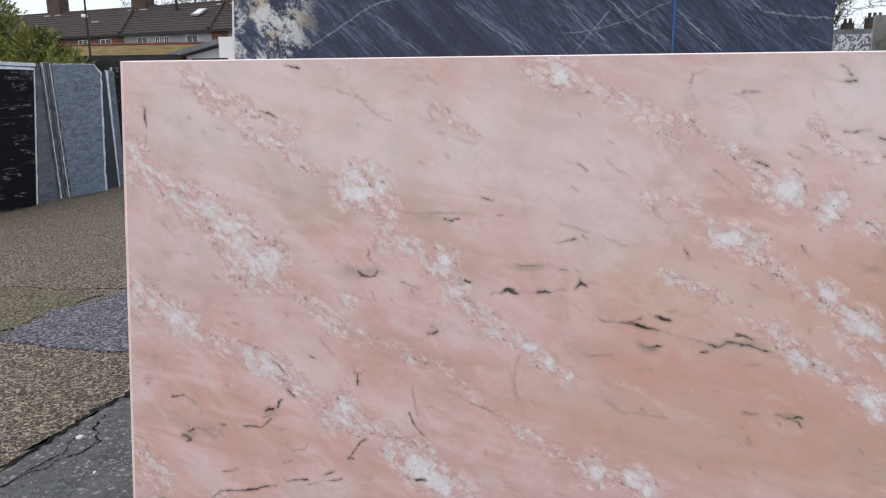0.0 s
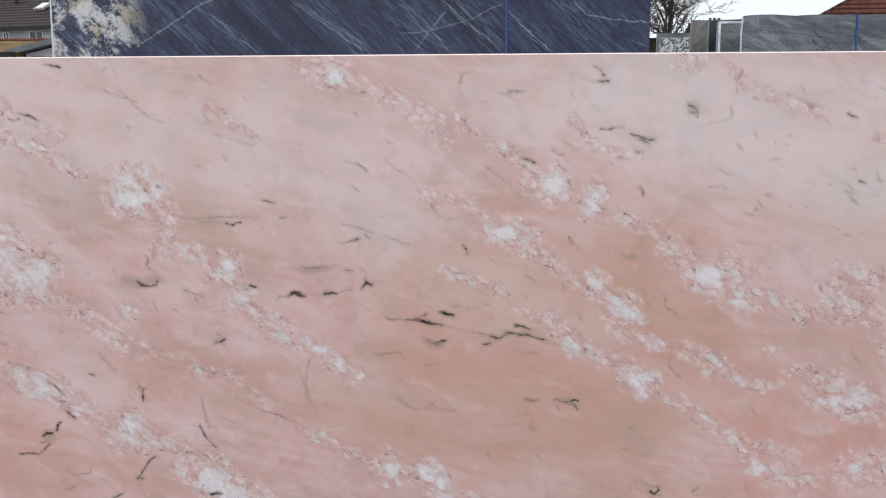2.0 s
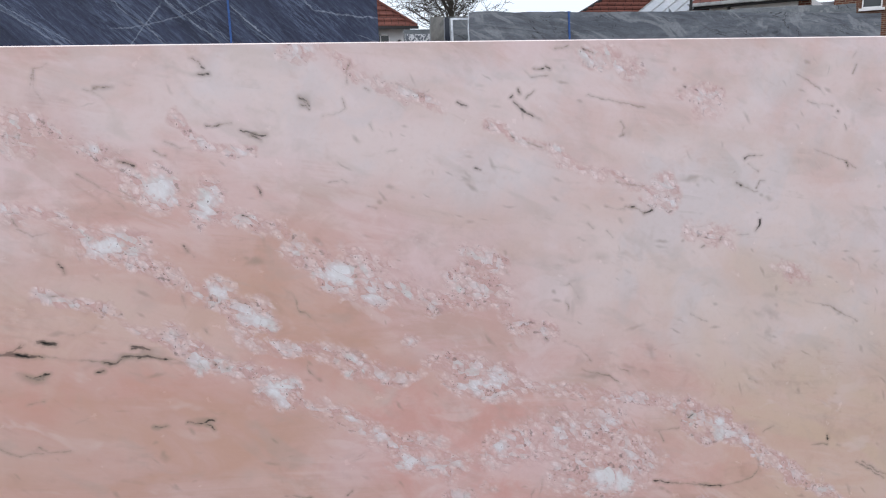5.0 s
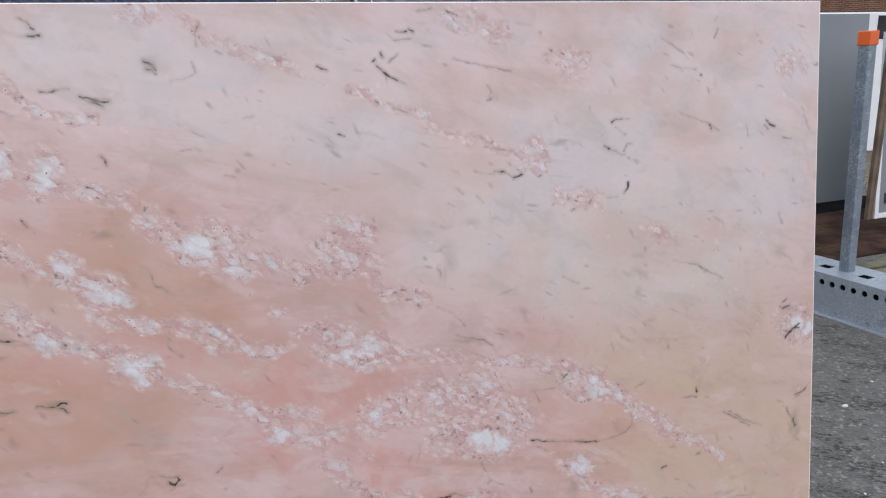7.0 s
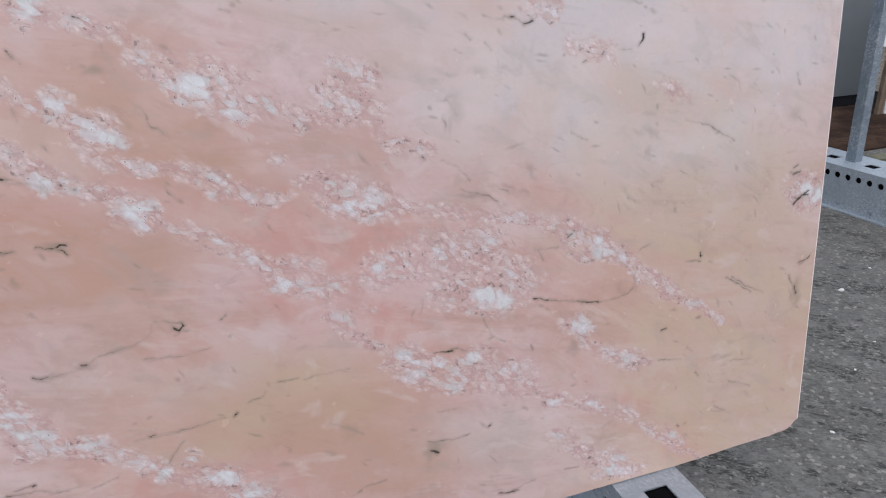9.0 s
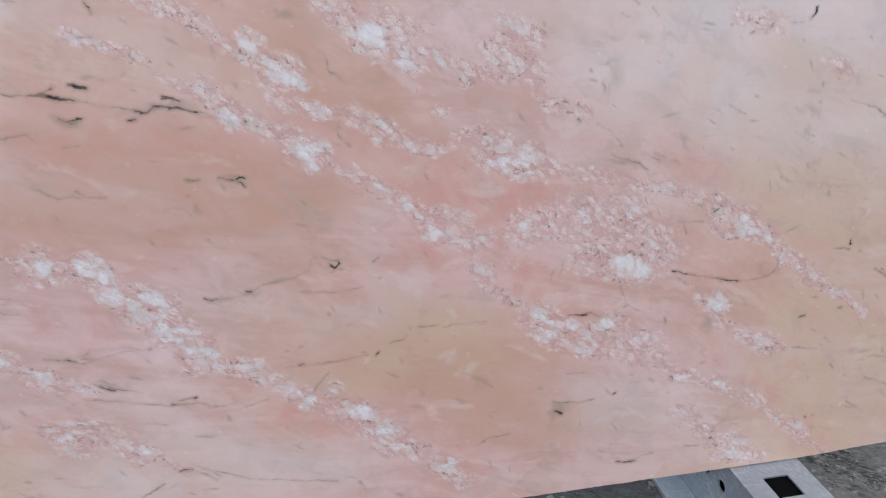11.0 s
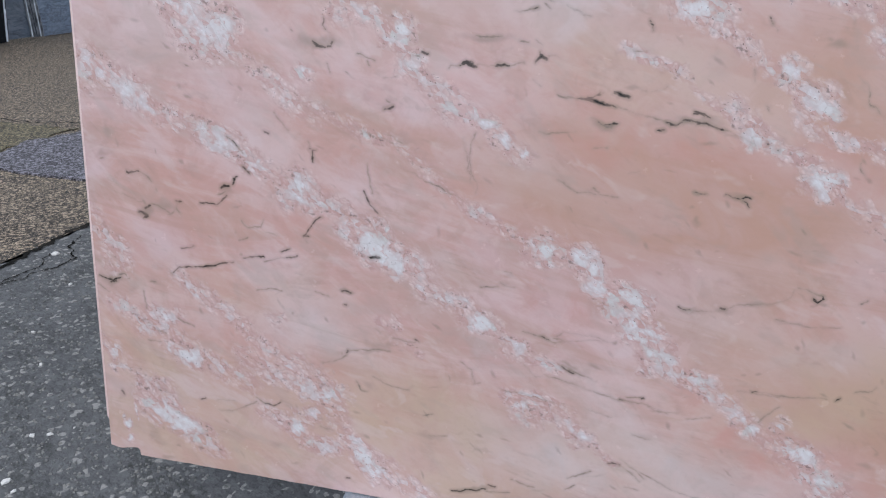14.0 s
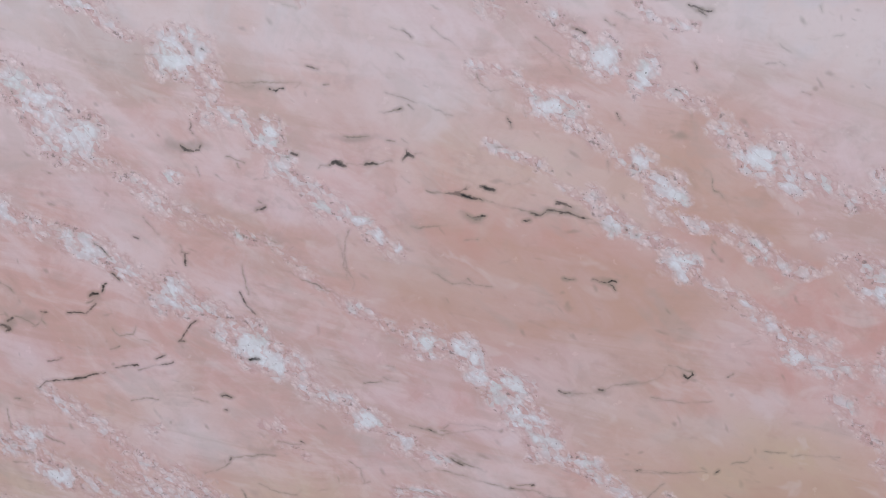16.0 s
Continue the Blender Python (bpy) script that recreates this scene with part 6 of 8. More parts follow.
    ink((2.871, 0.607, 1.6), (2.874, 0.599, 1.8))
    wisp((2.955, 0.526, 1.7), (2.998, 0.497, 1.3), (3.040, 0.468, 1.2))
    wisp((2.414, 0.687, 1.1), (2.442, 0.685, 1.1), (2.471, 0.684, 1.2))
    wisp((2.421, 0.686, 1), (2.435, 0.660, 1.1))
    ink((2.160, 0.925, 1.3), (2.163, 0.923, 1.3))
    wisp((2.204, 0.914, 0.9), (2.236, 0.898, 0.9), (2.255, 0.877, 1.1), (2.262, 0.864, 0.8))
    wisp((2.241, 0.847, 1.1), (2.274, 0.837, 1.3), (2.307, 0.826, 1.2), (2.327, 0.811, 0.9))
    ink((2.505, 0.663, 1.4), (2.509, 0.660, 1.4))
    ink((2.497, 0.704, 1.3), (2.507, 0.709, 1.3))
    ink((3.083, 1.259, 1.9), (3.097, 1.250, 2.2), (3.110, 1.243, 1.7))
    wisp((3.078, 1.248, 2), (3.091, 1.237, 1.9))
    wisp((3.023, 1.251, 1.3), (3.028, 1.225, 1.3))
    wisp((3.137, 1.213, 1.4), (3.163, 1.208, 1.4))
    wisp((3.202, 1.263, 1.1), (3.224, 1.222, 1.1), (3.238, 1.208, 1.1))
    wisp((2.953, 0.880, 1.2), (2.875, 0.923, 1.2), (2.809, 0.944, 1))
    wisp((2.506, 0.944, 1), (2.549, 0.920, 1))
    wisp((3.126, 1.024, 1.3), (3.138, 0.995, 1.4))
    ink((3.146, 0.786, 2.2), (3.156, 0.794, 1.9))
    ink((3.144, 0.769, 1.9), (3.165, 0.773, 2.1))
    ink((3.154, 0.688, 2.5), (3.168, 0.702, 2.9), (3.186, 0.710, 2.9), (3.200, 0.718, 2.3))
    ink((3.180, 0.710, 1.9), (3.200, 0.706, 2.1))
    wisp((3.134, 0.777, 1.8), (3.166, 0.763, 1.9))
    wisp((3.231, 0.529, 1.8), (3.197, 0.515, 1.8))
    ink((3.191, 0.520, 1.6), (3.210, 0.524, 2), (3.226, 0.527, 1.8))
    wisp((3.162, 0.492, 1.9), (3.176, 0.465, 2.2), (3.191, 0.430, 2.2))
    ink((3.185, 0.456, 2), (3.191, 0.433, 2))
    wisp((2.829, 0.592, 1.6), (2.872, 0.587, 1.4))
    wisp((2.972, 0.523, 1.8), (3.019, 0.492, 1.5), (3.077, 0.460, 1.3))
    wisp((2.898, 0.579, 1.6), (2.907, 0.575, 1.6))
    wisp((2.655, 0.778, 1.2), (2.678, 0.764, 1.4))
    wisp((2.691, 0.645, 1.3), (2.720, 0.655, 1))
    wisp((2.759, 0.338, 1.4), (2.794, 0.330, 1.8), (2.829, 0.325, 1.6))
    ink((2.766, 0.418, 1.4), (2.778, 0.419, 1.6))
    ink((2.871, 0.432, 1.4), (2.878, 0.433, 1.4))
    wisp((2.846, 0.355, 1.6), (2.861, 0.340, 1.6))
    wisp((2.989, 0.219, 1.5), (3.061, 0.187, 1.8))
    wisp((2.945, 0.156, 1.7), (2.994, 0.121, 1.5))
    ink((2.286, 0.263, 1.3), (2.292, 0.267, 1.3))
    wisp((2.505, 0.352, 1.4), (2.516, 0.356, 1.4))
    wisp((2.401, 0.454, 1.5), (2.405, 0.442, 1.5))
    wisp((2.876, 0.275, 1.6), (2.885, 0.264, 1.6))
    ink((2.828, 0.130, 1.6), (2.832, 0.126, 1.6))
    ink((1.378, 0.598, 0.9), (1.389, 0.594, 1.4), (1.403, 0.594, 1.1))
    wisp((1.403, 0.594, 0.9), (1.442, 0.596, 0.8), (1.477, 0.605, 0.8))
    ink((1.460, 0.606, 0.8), (1.471, 0.606, 1.1))
    wisp((1.477, 0.608, 0.8), (1.512, 0.621, 1), (1.546, 0.624, 1), (1.569, 0.631, 0.9), (1.591, 0.645, 0.9), (1.594, 0.663, 0.8))
    ink((1.633, 0.648, 1.3), (1.641, 0.641, 1.5), (1.651, 0.649, 1.5), (1.648, 0.656, 1))
    wisp((1.648, 0.656, 1), (1.623, 0.663, 0.9), (1.600, 0.668, 0.8))
    wisp((1.572, 0.593, 0.7), (1.647, 0.587, 0.8), (1.695, 0.594, 0.7))
    wisp((1.721, 0.649, 1.1), (1.733, 0.658, 1.2))
    wisp((1.548, 0.430, 1.1), (1.572, 0.428, 1.1), (1.626, 0.425, 1.1), (1.663, 0.430, 0.9), (1.700, 0.433, 0.9))
    ink((1.552, 0.428, 0.9), (1.563, 0.431, 1.1))
    ink((1.717, 0.433, 1.1), (1.725, 0.441, 1.1))
    wisp((1.750, 0.457, 1), (1.781, 0.465, 1), (1.790, 0.474, 0.9))
    wisp((1.813, 0.491, 1.1), (1.857, 0.489, 1.1))
    wisp((1.579, 0.357, 1.1), (1.592, 0.376, 0.9), (1.612, 0.402, 0.7))
    ink((1.099, 0.491, 0.8), (1.109, 0.488, 1.2), (1.119, 0.485, 0.9))
    wisp((1.059, 0.496, 0.7), (1.104, 0.490, 0.8), (1.134, 0.479, 0.7), (1.154, 0.484, 0.6))
    wisp((1.137, 0.496, 0.7), (1.154, 0.507, 0.8), (1.207, 0.507, 0.6), (1.265, 0.495, 0.6))
    ink((1.260, 0.498, 1.1), (1.263, 0.499, 1.1))
    wisp((1.008, 0.631, 0.9), (1.022, 0.628, 0.9))
    wisp((1.002, 0.602, 0.9), (1.031, 0.597, 0.9))
    ink((1.152, 0.424, 1.1), (1.167, 0.416, 1.5), (1.182, 0.411, 1.1))
    wisp((1.133, 0.438, 0.8), (1.157, 0.422, 0.9), (1.209, 0.408, 0.9), (1.230, 0.397, 0.8))
    wisp((1.070, 0.415, 0.8), (1.098, 0.392, 1), (1.115, 0.394, 1))
    wisp((1.116, 0.399, 0.6), (1.195, 0.383, 0.6), (1.281, 0.361, 0.7), (1.338, 0.363, 0.7), (1.394, 0.346, 0.7))
    ink((1.333, 0.373, 1), (1.337, 0.376, 1))
    ink((1.287, 0.363, 0.8), (1.294, 0.362, 1))
    wisp((1.349, 0.358, 0.9), (1.371, 0.349, 1.1), (1.411, 0.350, 0.9))
    wisp((1.434, 0.341, 0.8), (1.464, 0.348, 0.9), (1.482, 0.351, 0.7))
    wisp((0.976, 0.358, 1), (0.959, 0.351, 0.9))
    wisp((1.220, 0.327, 0.8), (1.247, 0.322, 1), (1.275, 0.318, 0.8))
    ink((1.281, 0.200, 1), (1.295, 0.201, 1.2), (1.307, 0.202, 0.9))
    wisp((1.195, 0.145, 0.9), (1.220, 0.159, 1.2), (1.245, 0.172, 1))
    wisp((1.307, 0.203, 0.9), (1.340, 0.180, 0.8), (1.357, 0.166, 0.8))
    wisp((1.353, 0.190, 0.7), (1.435, 0.157, 1), (1.520, 0.140, 0.9), (1.620, 0.121, 1))
    wisp((1.325, 0.147, 0.8), (1.354, 0.144, 0.9))
    wisp((1.017, 0.349, 0.5), (1.143, 0.334, 0.5))
    wisp((1.868, 0.485, 0.9), (1.927, 0.487, 1), (1.966, 0.489, 1))
    wisp((1.914, 0.366, 1.2), (1.954, 0.343, 1.4), (1.981, 0.321, 1.2))
    wisp((2.134, 0.261, 1.1), (2.191, 0.254, 1.3), (2.234, 0.258, 1.3))
    ink((2.139, 0.236, 1.6), (2.154, 0.226, 1.7))
    wisp((2.186, 0.478, 1.2), (2.213, 0.485, 1.4), (2.235, 0.470, 1.3))
    ink((2.158, 0.485, 1.1), (2.179, 0.480, 1.4), (2.204, 0.479, 1.1))
    wisp((2.068, 0.109, 1.2), (2.089, 0.111, 1.3))
    ink((2.305, 0.068, 1.2), (2.328, 0.065, 1.7), (2.359, 0.065, 1.4))
    wisp((2.328, 0.065, 1.2), (2.373, 0.075, 1.3), (2.404, 0.078, 1.1))
    wisp((1.941, 0.168, 0.8), (1.982, 0.185, 1), (2.024, 0.190, 1))
    wisp((2.159, 0.333, 1), (2.208, 0.331, 1))
    ink((2.558, 0.101, 1.4), (2.564, 0.105, 1.5))
    wisp((2.488, 0.088, 1.4), (2.528, 0.085, 1.4))
    wisp((2.937, 0.143, 1), (3.002, 0.118, 1.1))
    wisp((2.277, 0.553, 1.1), (2.303, 0.495, 1), (2.332, 0.478, 1.1))
    wisp((2.514, 0.337, 1.4), (2.505, 0.354, 1.4))
    ink((0.013, 0.487, 1.3), (0.032, 0.484, 1.4), (0.047, 0.484, 1.6))
    ink((0.036, 0.483, 1.4), (0.052, 0.480, 1.7), (0.069, 0.487, 1.9))
    ink((0.043, 0.475, 1.4), (0.059, 0.477, 1.6))
    wisp((0.067, 0.494, 1.3), (0.092, 0.502, 1.4))
    wisp((0.006, 0.464, 1), (0.036, 0.450, 0.9))
    wisp((0.131, 0.473, 1.4), (0.133, 0.451, 1.2), (0.136, 0.429, 1.1))
    wisp((0.150, 0.499, 1.4), (0.164, 0.500, 1.4))
    wisp((0.529, 0.566, 1.2), (0.543, 0.563, 1.2))
    ink((0.639, 0.539, 1.4), (0.651, 0.537, 1.6), (0.662, 0.534, 1.2))
    ink((0.648, 0.503, 1.2), (0.652, 0.503, 1.2))
    wisp((0.429, 0.511, 0.9), (0.465, 0.521, 1), (0.493, 0.519, 0.9))
    wisp((0.577, 0.526, 0.8), (0.605, 0.520, 0.8))
    ink((0.654, 0.382, 1.4), (0.658, 0.391, 1.7))
    wisp((0.654, 0.376, 1.3), (0.621, 0.359, 1.1), (0.593, 0.348, 1))
    wisp((0.658, 0.391, 1.3), (0.690, 0.396, 1.1), (0.731, 0.405, 1.2), (0.759, 0.403, 1))
    wisp((0.764, 0.436, 1.1), (0.798, 0.435, 1.1), (0.818, 0.433, 1.2))
    ink((0.818, 0.442, 1.1), (0.827, 0.436, 1.2))
    wisp((0.678, 0.313, 1), (0.693, 0.293, 1.3), (0.707, 0.291, 1))
    wisp((0.720, 0.332, 1.1), (0.741, 0.323, 1.2), (0.762, 0.314, 1.1), (0.810, 0.312, 1.1))
    ink((0.269, 0.199, 1.3), (0.282, 0.203, 1.4))
    wisp((0.316, 0.204, 1.1), (0.362, 0.211, 1.1))
    wisp((0.320, 0.177, 1.3), (0.354, 0.178, 1.2), (0.400, 0.202, 1.2), (0.423, 0.215, 1.2))
    ink((0.446, 0.214, 1.2), (0.468, 0.213, 1.5), (0.488, 0.226, 1.2))
    wisp((0.423, 0.226, 1.2), (0.446, 0.214, 1.2))
    ink((0.049, 0.173, 1.3), (0.055, 0.162, 1.5))
    wisp((0.133, 0.341, 1.1), (0.168, 0.342, 1.3))
    wisp((0.219, 0.410, 1.1), (0.263, 0.397, 0.9))
    wisp((0.163, 0.372, 1.3), (0.186, 0.367, 1.3))
    ink((0.659, 0.042, 1.2), (0.669, 0.042, 1.3))
    wisp((0.591, 0.176, 1.2), (0.623, 0.170, 1.2))
    wisp((0.847, 0.251, 1.2), (0.867, 0.257, 1.2))
    wisp((0.864, 0.200, 1.1), (0.905, 0.205, 1.1))
    ink((0.927, 0.059, 1.6), (0.948, 0.061, 1.9), (0.966, 0.069, 1.4))
    ink((0.968, 0.070, 1.7), (0.989, 0.071, 2), (1.009, 0.078, 1.6))
    ink((1.011, 0.088, 1.4), (1.029, 0.088, 1.6))
    wisp((1.010, 0.072, 1.1), (1.064, 0.078, 1.1))
    wisp((1.067, 0.115, 1.1), (1.122, 0.106, 1.1))
    wisp((1.193, 0.116, 1.3), (1.212, 0.127, 1.4))
    wisp((1.307, 0.218, 0.9), (1.345, 0.191, 1), (1.366, 0.173, 0.9))
    wisp((1.132, 0.490, 1), (1.161, 0.485, 1), (1.202, 0.496, 0.7), (1.262, 0.499, 0.8))
    wisp((0.958, 0.588, 0.9), (0.996, 0.592, 0.9))
    wisp((1.303, 0.371, 0.9), (1.332, 0.377, 1))
    wisp((1.326, 0.282, 1), (1.364, 0.275, 1))
    wisp((1.526, 0.422, 0.9), (1.542, 0.426, 1), (1.588, 0.422, 0.9), (1.632, 0.426, 0.8))
    wisp((0.926, 0.403, 0.9), (0.953, 0.385, 0.9), (0.962, 0.351, 0.9))
    thread(0.0008, (0.904, 0.911), (0.909, 0.850), (0.926, 0.798))
    thread(0.0011, (0.705, 0.913), (0.763, 0.894), (0.791, 0.893))
    thread(0.0011, (0.038, 0.778), (0.056, 0.785))
    thread(0.0012, (0.260, 1.024), (0.288, 1.015))
    thread(0.0013, (1.762, 1.096), (1.769, 1.092))
    thread(0.0015, (3.228, 1.400), (3.252, 1.380))
    thread(0.0010, (2.977, 0.279), (3.056, 0.269))
    thread(0.0009, (2.137, 0.568), (2.135, 0.622))
    thread(0.0018, (3.160, 0.459), (3.178, 0.422))
    thread(0.0007, (1.630, 1.083), (1.647, 1.062), (1.664, 1.035), (1.683, 1.013), (1.706, 0.990))
    thread(0.0008, (1.652, 1.061), (1.660, 1.040))
    thread(0.0008, (1.665, 0.935), (1.671, 0.912), (1.680, 0.895))
    thread(0.0007, (1.477, 1.017), (1.490, 1.006))
    thread(0.0008, (1.740, 0.728), (1.774, 0.728))
    thread(0.0010, (2.117, 0.558), (2.122, 0.597), (2.127, 0.610))
    thread(0.0008, (2.194, 1.035), (2.219, 1.036), (2.237, 1.018))
    thread(0.0010, (2.212, 1.011), (2.219, 0.977))
    thread(0.0010, (2.317, 0.850), (2.351, 0.828))
    thread(0.0011, (2.916, 1.037), (2.949, 1.022), (2.959, 1.003))
    thread(0.0008, (0.635, 1.029), (0.660, 1.014))
    thread(0.0008, (0.655, 0.925), (0.699, 0.904), (0.749, 0.884), (0.775, 0.862))
    thread(0.0008, (0.769, 0.837), (0.826, 0.812), (0.877, 0.792), (0.908, 0.780))
    thread(0.0007, (1.204, 1.107), (1.246, 1.106))
    thread(0.0010, (1.732, 0.724), (1.779, 0.722))
    thread(0.0008, (0.865, 0.803), (0.908, 0.777))


def more_smoke():
    smoke(0.551, 1.089, 0.034, 0.018, -8, 0.8); smoke(0.724, 1.186, 0.049, 0.012, -15, 0.35)
    smoke(0.948, 1.120, 0.061, 0.011, 2, 0.75); smoke(0.731, 0.957, 0.023, 0.011, 15, 0.6)
    smoke(1.186, 0.962, 0.029, 0.009, -3, 0.8); smoke(1.362, 0.984, 0.058, 0.009, -5, 0.8)
    smoke(1.426, 0.961, 0.039, 0.006, -18, 0.6); smoke(1.383, 0.842, 0.017, 0.005, -5, 0.7)
    smoke(1.462, 0.835, 0.025, 0.009, -17, 0.8); smoke(1.386, 0.790, 0.009, 0.009, 5, 0.8)
    smoke(0.149, 0.678, 0.024, 0.018, 26, 0.9); smoke(0.362, 0.747, 0.022, 0.020, 36, 0.7)
    smoke(1.483, 1.492, 0.043, 0.008, -12, 0.5); smoke(1.414, 1.513, 0.049, 0.012, -15, 0.35)
    smoke(1.282, 1.449, 0.016, 0.009, 0, 0.5); smoke(1.722, 1.425, 0.042, 0.019, -3, 0.45)
    smoke(1.597, 1.377, 0.023, 0.009, -15, 1); smoke(1.731, 1.326, 0.019, 0.011, 27, 0.4)
    smoke(2.706, 1.190, 0.015, 0.009, -4, 0.8); smoke(2.507, 1.242, 0.027, 0.011, -4, 0.9)
    smoke(2.228, 1.040, 0.021, 0.008, 1, 0.6); smoke(2.216, 0.992, 0.010, 0.029, -4, 0.6)
    smoke(2.364, 0.928, 0.032, 0.008, -1, 0.7); smoke(2.707, 0.964, 0.021, 0.009, -6, 0.5)
    smoke(2.719, 0.919, 0.039, 0.012, -31, 0.6); smoke(2.707, 0.878, 0.027, 0.012, -68, 0.6)
    smoke(2.401, 0.870, 0.012, 0.027, 19, 0.7); smoke(2.348, 0.843, 0.025, 0.008, -36, 0.6)
    smoke(2.392, 0.822, 0.019, 0.008, -36, 0.6); smoke(2.662, 0.783, 0.039, 0.009, -43, 0.6)
    smoke(2.769, 0.756, 0.034, 0.015, -47, 0.4); smoke(2.235, 0.873, 0.016, 0.016, -6, 0.5)
    smoke(2.482, 0.953, 0.048, 0.022, -24, 0.3); smoke(2.715, 0.653, 0.009, 0.027, 3, 0.4)
    smoke(2.864, 0.653, 0.008, 0.042, -7, 0.3); smoke(2.325, 1.006, 0.019, 0.024, -4, 0.3)
    smoke(2.532, 1.025, 0.043, 0.017, -24, 0.25); smoke(3.028, 1.301, 0.023, 0.023, -2, 0.3)
    smoke(2.800, 1.217, 0.012, 0.027, -4, 0.3); smoke(3.134, 0.924, 0.026, 0.033, -36, 0.7)
    smoke(2.676, 0.925, 0.027, 0.012, -27, 0.6); smoke(2.700, 0.882, 0.013, 0.022, 18, 0.6)
    smoke(2.699, 0.965, 0.022, 0.009, -6, 0.5); smoke(3.190, 0.447, 0.020, 0.044, -21, 0.8)
    smoke(2.888, 0.627, 0.010, 0.052, -25, 0.3); smoke(2.966, 0.303, 0.045, 0.011, -0, 0.7)
    smoke(3.029, 0.336, 0.030, 0.011, -13, 0.4); smoke(3.057, 0.341, 0.023, 0.023, -62, 0.3)
    smoke(3.018, 0.198, 0.038, 0.012, -24, 0.5); smoke(2.522, 0.427, 0.015, 0.022, -43, 0.7)
    smoke(1.398, 0.597, 0.022, 0.007, -16, 0.7); smoke(1.465, 0.603, 0.018, 0.006, 3, 0.6)
    smoke(1.540, 0.626, 0.027, 0.007, 9, 0.6); smoke(1.589, 0.591, 0.021, 0.006, 0, 0.5)
    smoke(1.667, 0.510, 0.024, 0.007, -13, 0.4); smoke(1.172, 0.415, 0.026, 0.006, -22, 0.9)
    smoke(1.357, 0.277, 0.025, 0.006, -15, 0.5); smoke(1.802, 0.293, 0.023, 0.010, -14, 0.5)
    smoke(1.232, 0.163, 0.018, 0.007, 20, 0.5); smoke(1.633, 0.122, 0.023, 0.008, 11, 0.4)
    smoke(0.997, 0.178, 0.043, 0.009, -8, 0.5); smoke(1.961, 0.337, 0.034, 0.011, -35, 0.6)
    smoke(1.907, 0.294, 0.021, 0.011, -18, 0.7); smoke(2.146, 0.244, 0.020, 0.020, -26, 0.9)
    smoke(2.511, 0.431, 0.018, 0.024, -6, 0.8); smoke(2.259, 0.085, 0.018, 0.012, -8, 0.5)
    smoke(2.938, 0.312, 0.037, 0.009, -7, 0.6); smoke(2.990, 0.339, 0.027, 0.009, -5, 0.5)
    smoke(3.019, 0.200, 0.036, 0.014, 4, 0.4); smoke(0.052, 0.483, 0.032, 0.013, -3, 0.7)
    smoke(0.649, 0.538, 0.025, 0.008, -8, 0.9); smoke(0.724, 0.401, 0.036, 0.011, 13, 0.6)
    smoke(0.817, 0.319, 0.014, 0.008, 18, 0.5); smoke(0.043, 0.159, 0.013, 0.013, 9, 0.5)
    smoke(0.467, 0.106, 0.024, 0.012, -11, 0.6); smoke(0.136, 0.088, 0.020, 0.036, 1, 0.4)
    smoke(0.171, 0.010, 0.023, 0.008, 2, 0.7); smoke(0.161, 0.223, 0.022, 0.019, 9, 0.7)
    smoke(0.982, 0.073, 0.054, 0.009, 14, 0.9); smoke(1.129, 0.096, 0.018, 0.007, 11, 0.5)
    smoke(1.173, 0.424, 0.029, 0.007, -25, 0.8); smoke(1.661, 0.508, 0.015, 0.006, -2, 0.5)
    smoke(1.804, 0.292, 0.019, 0.009, 11, 0.5)



stone_tints()
pale(0.26, 1.42, 0.30, 0.13, -20, 0.5); pale(0.62, 1.36, 0.30, 0.10, -25, 0.5); pale(0.95, 1.36, 0.34, 0.12, -20, 0.4); pale(0.16, 1.08, 0.16, 0.12, -30, 0.4)
stone_bands()
stone_crystals()
stone_smoke()
boldest_veins()
stone_veins()
more_smoke()


def stone_hairs(count, seed):
    """Short hair veins strewn along the two beddings, denser in some stretches than in others."""
    rng = random.Random(seed)
    for _ in range(count):
        u, v = rng.uniform(0.02, WIDE - 0.02), rng.uniform(0.02, HIGH - 0.02)
        if noise.noise((u * 1.6, v * 2.2, 3.0)) + rng.uniform(-0.45, 0.35) < 0:
            continue
        level = 0.55 < u < 2.0 and v < 1.05 or v < 0.3
        turn = radians(rng.gauss(-8 if level else -36, 14 if level else 20))
        pts, size = [(u, v)], rng.choice((0.006, 0.009, 0.012, 0.018, 0.028))
        for _ in range(rng.randint(2, 4)):
            turn += rng.gauss(0, 0.35)
            u, v = u + size * 0.5 * math.cos(turn), v + size * 0.5 * math.sin(turn)
            pts.append((u, v))
        if 0.01 < u < WIDE - 0.01 and 0.01 < v < HIGH - 0.01:
            dark(rng.uniform(0.0002, 0.0010), *pts, kind="hair", gain=rng.uniform(0.62, 0.86))


stone_hairs(260, 11)


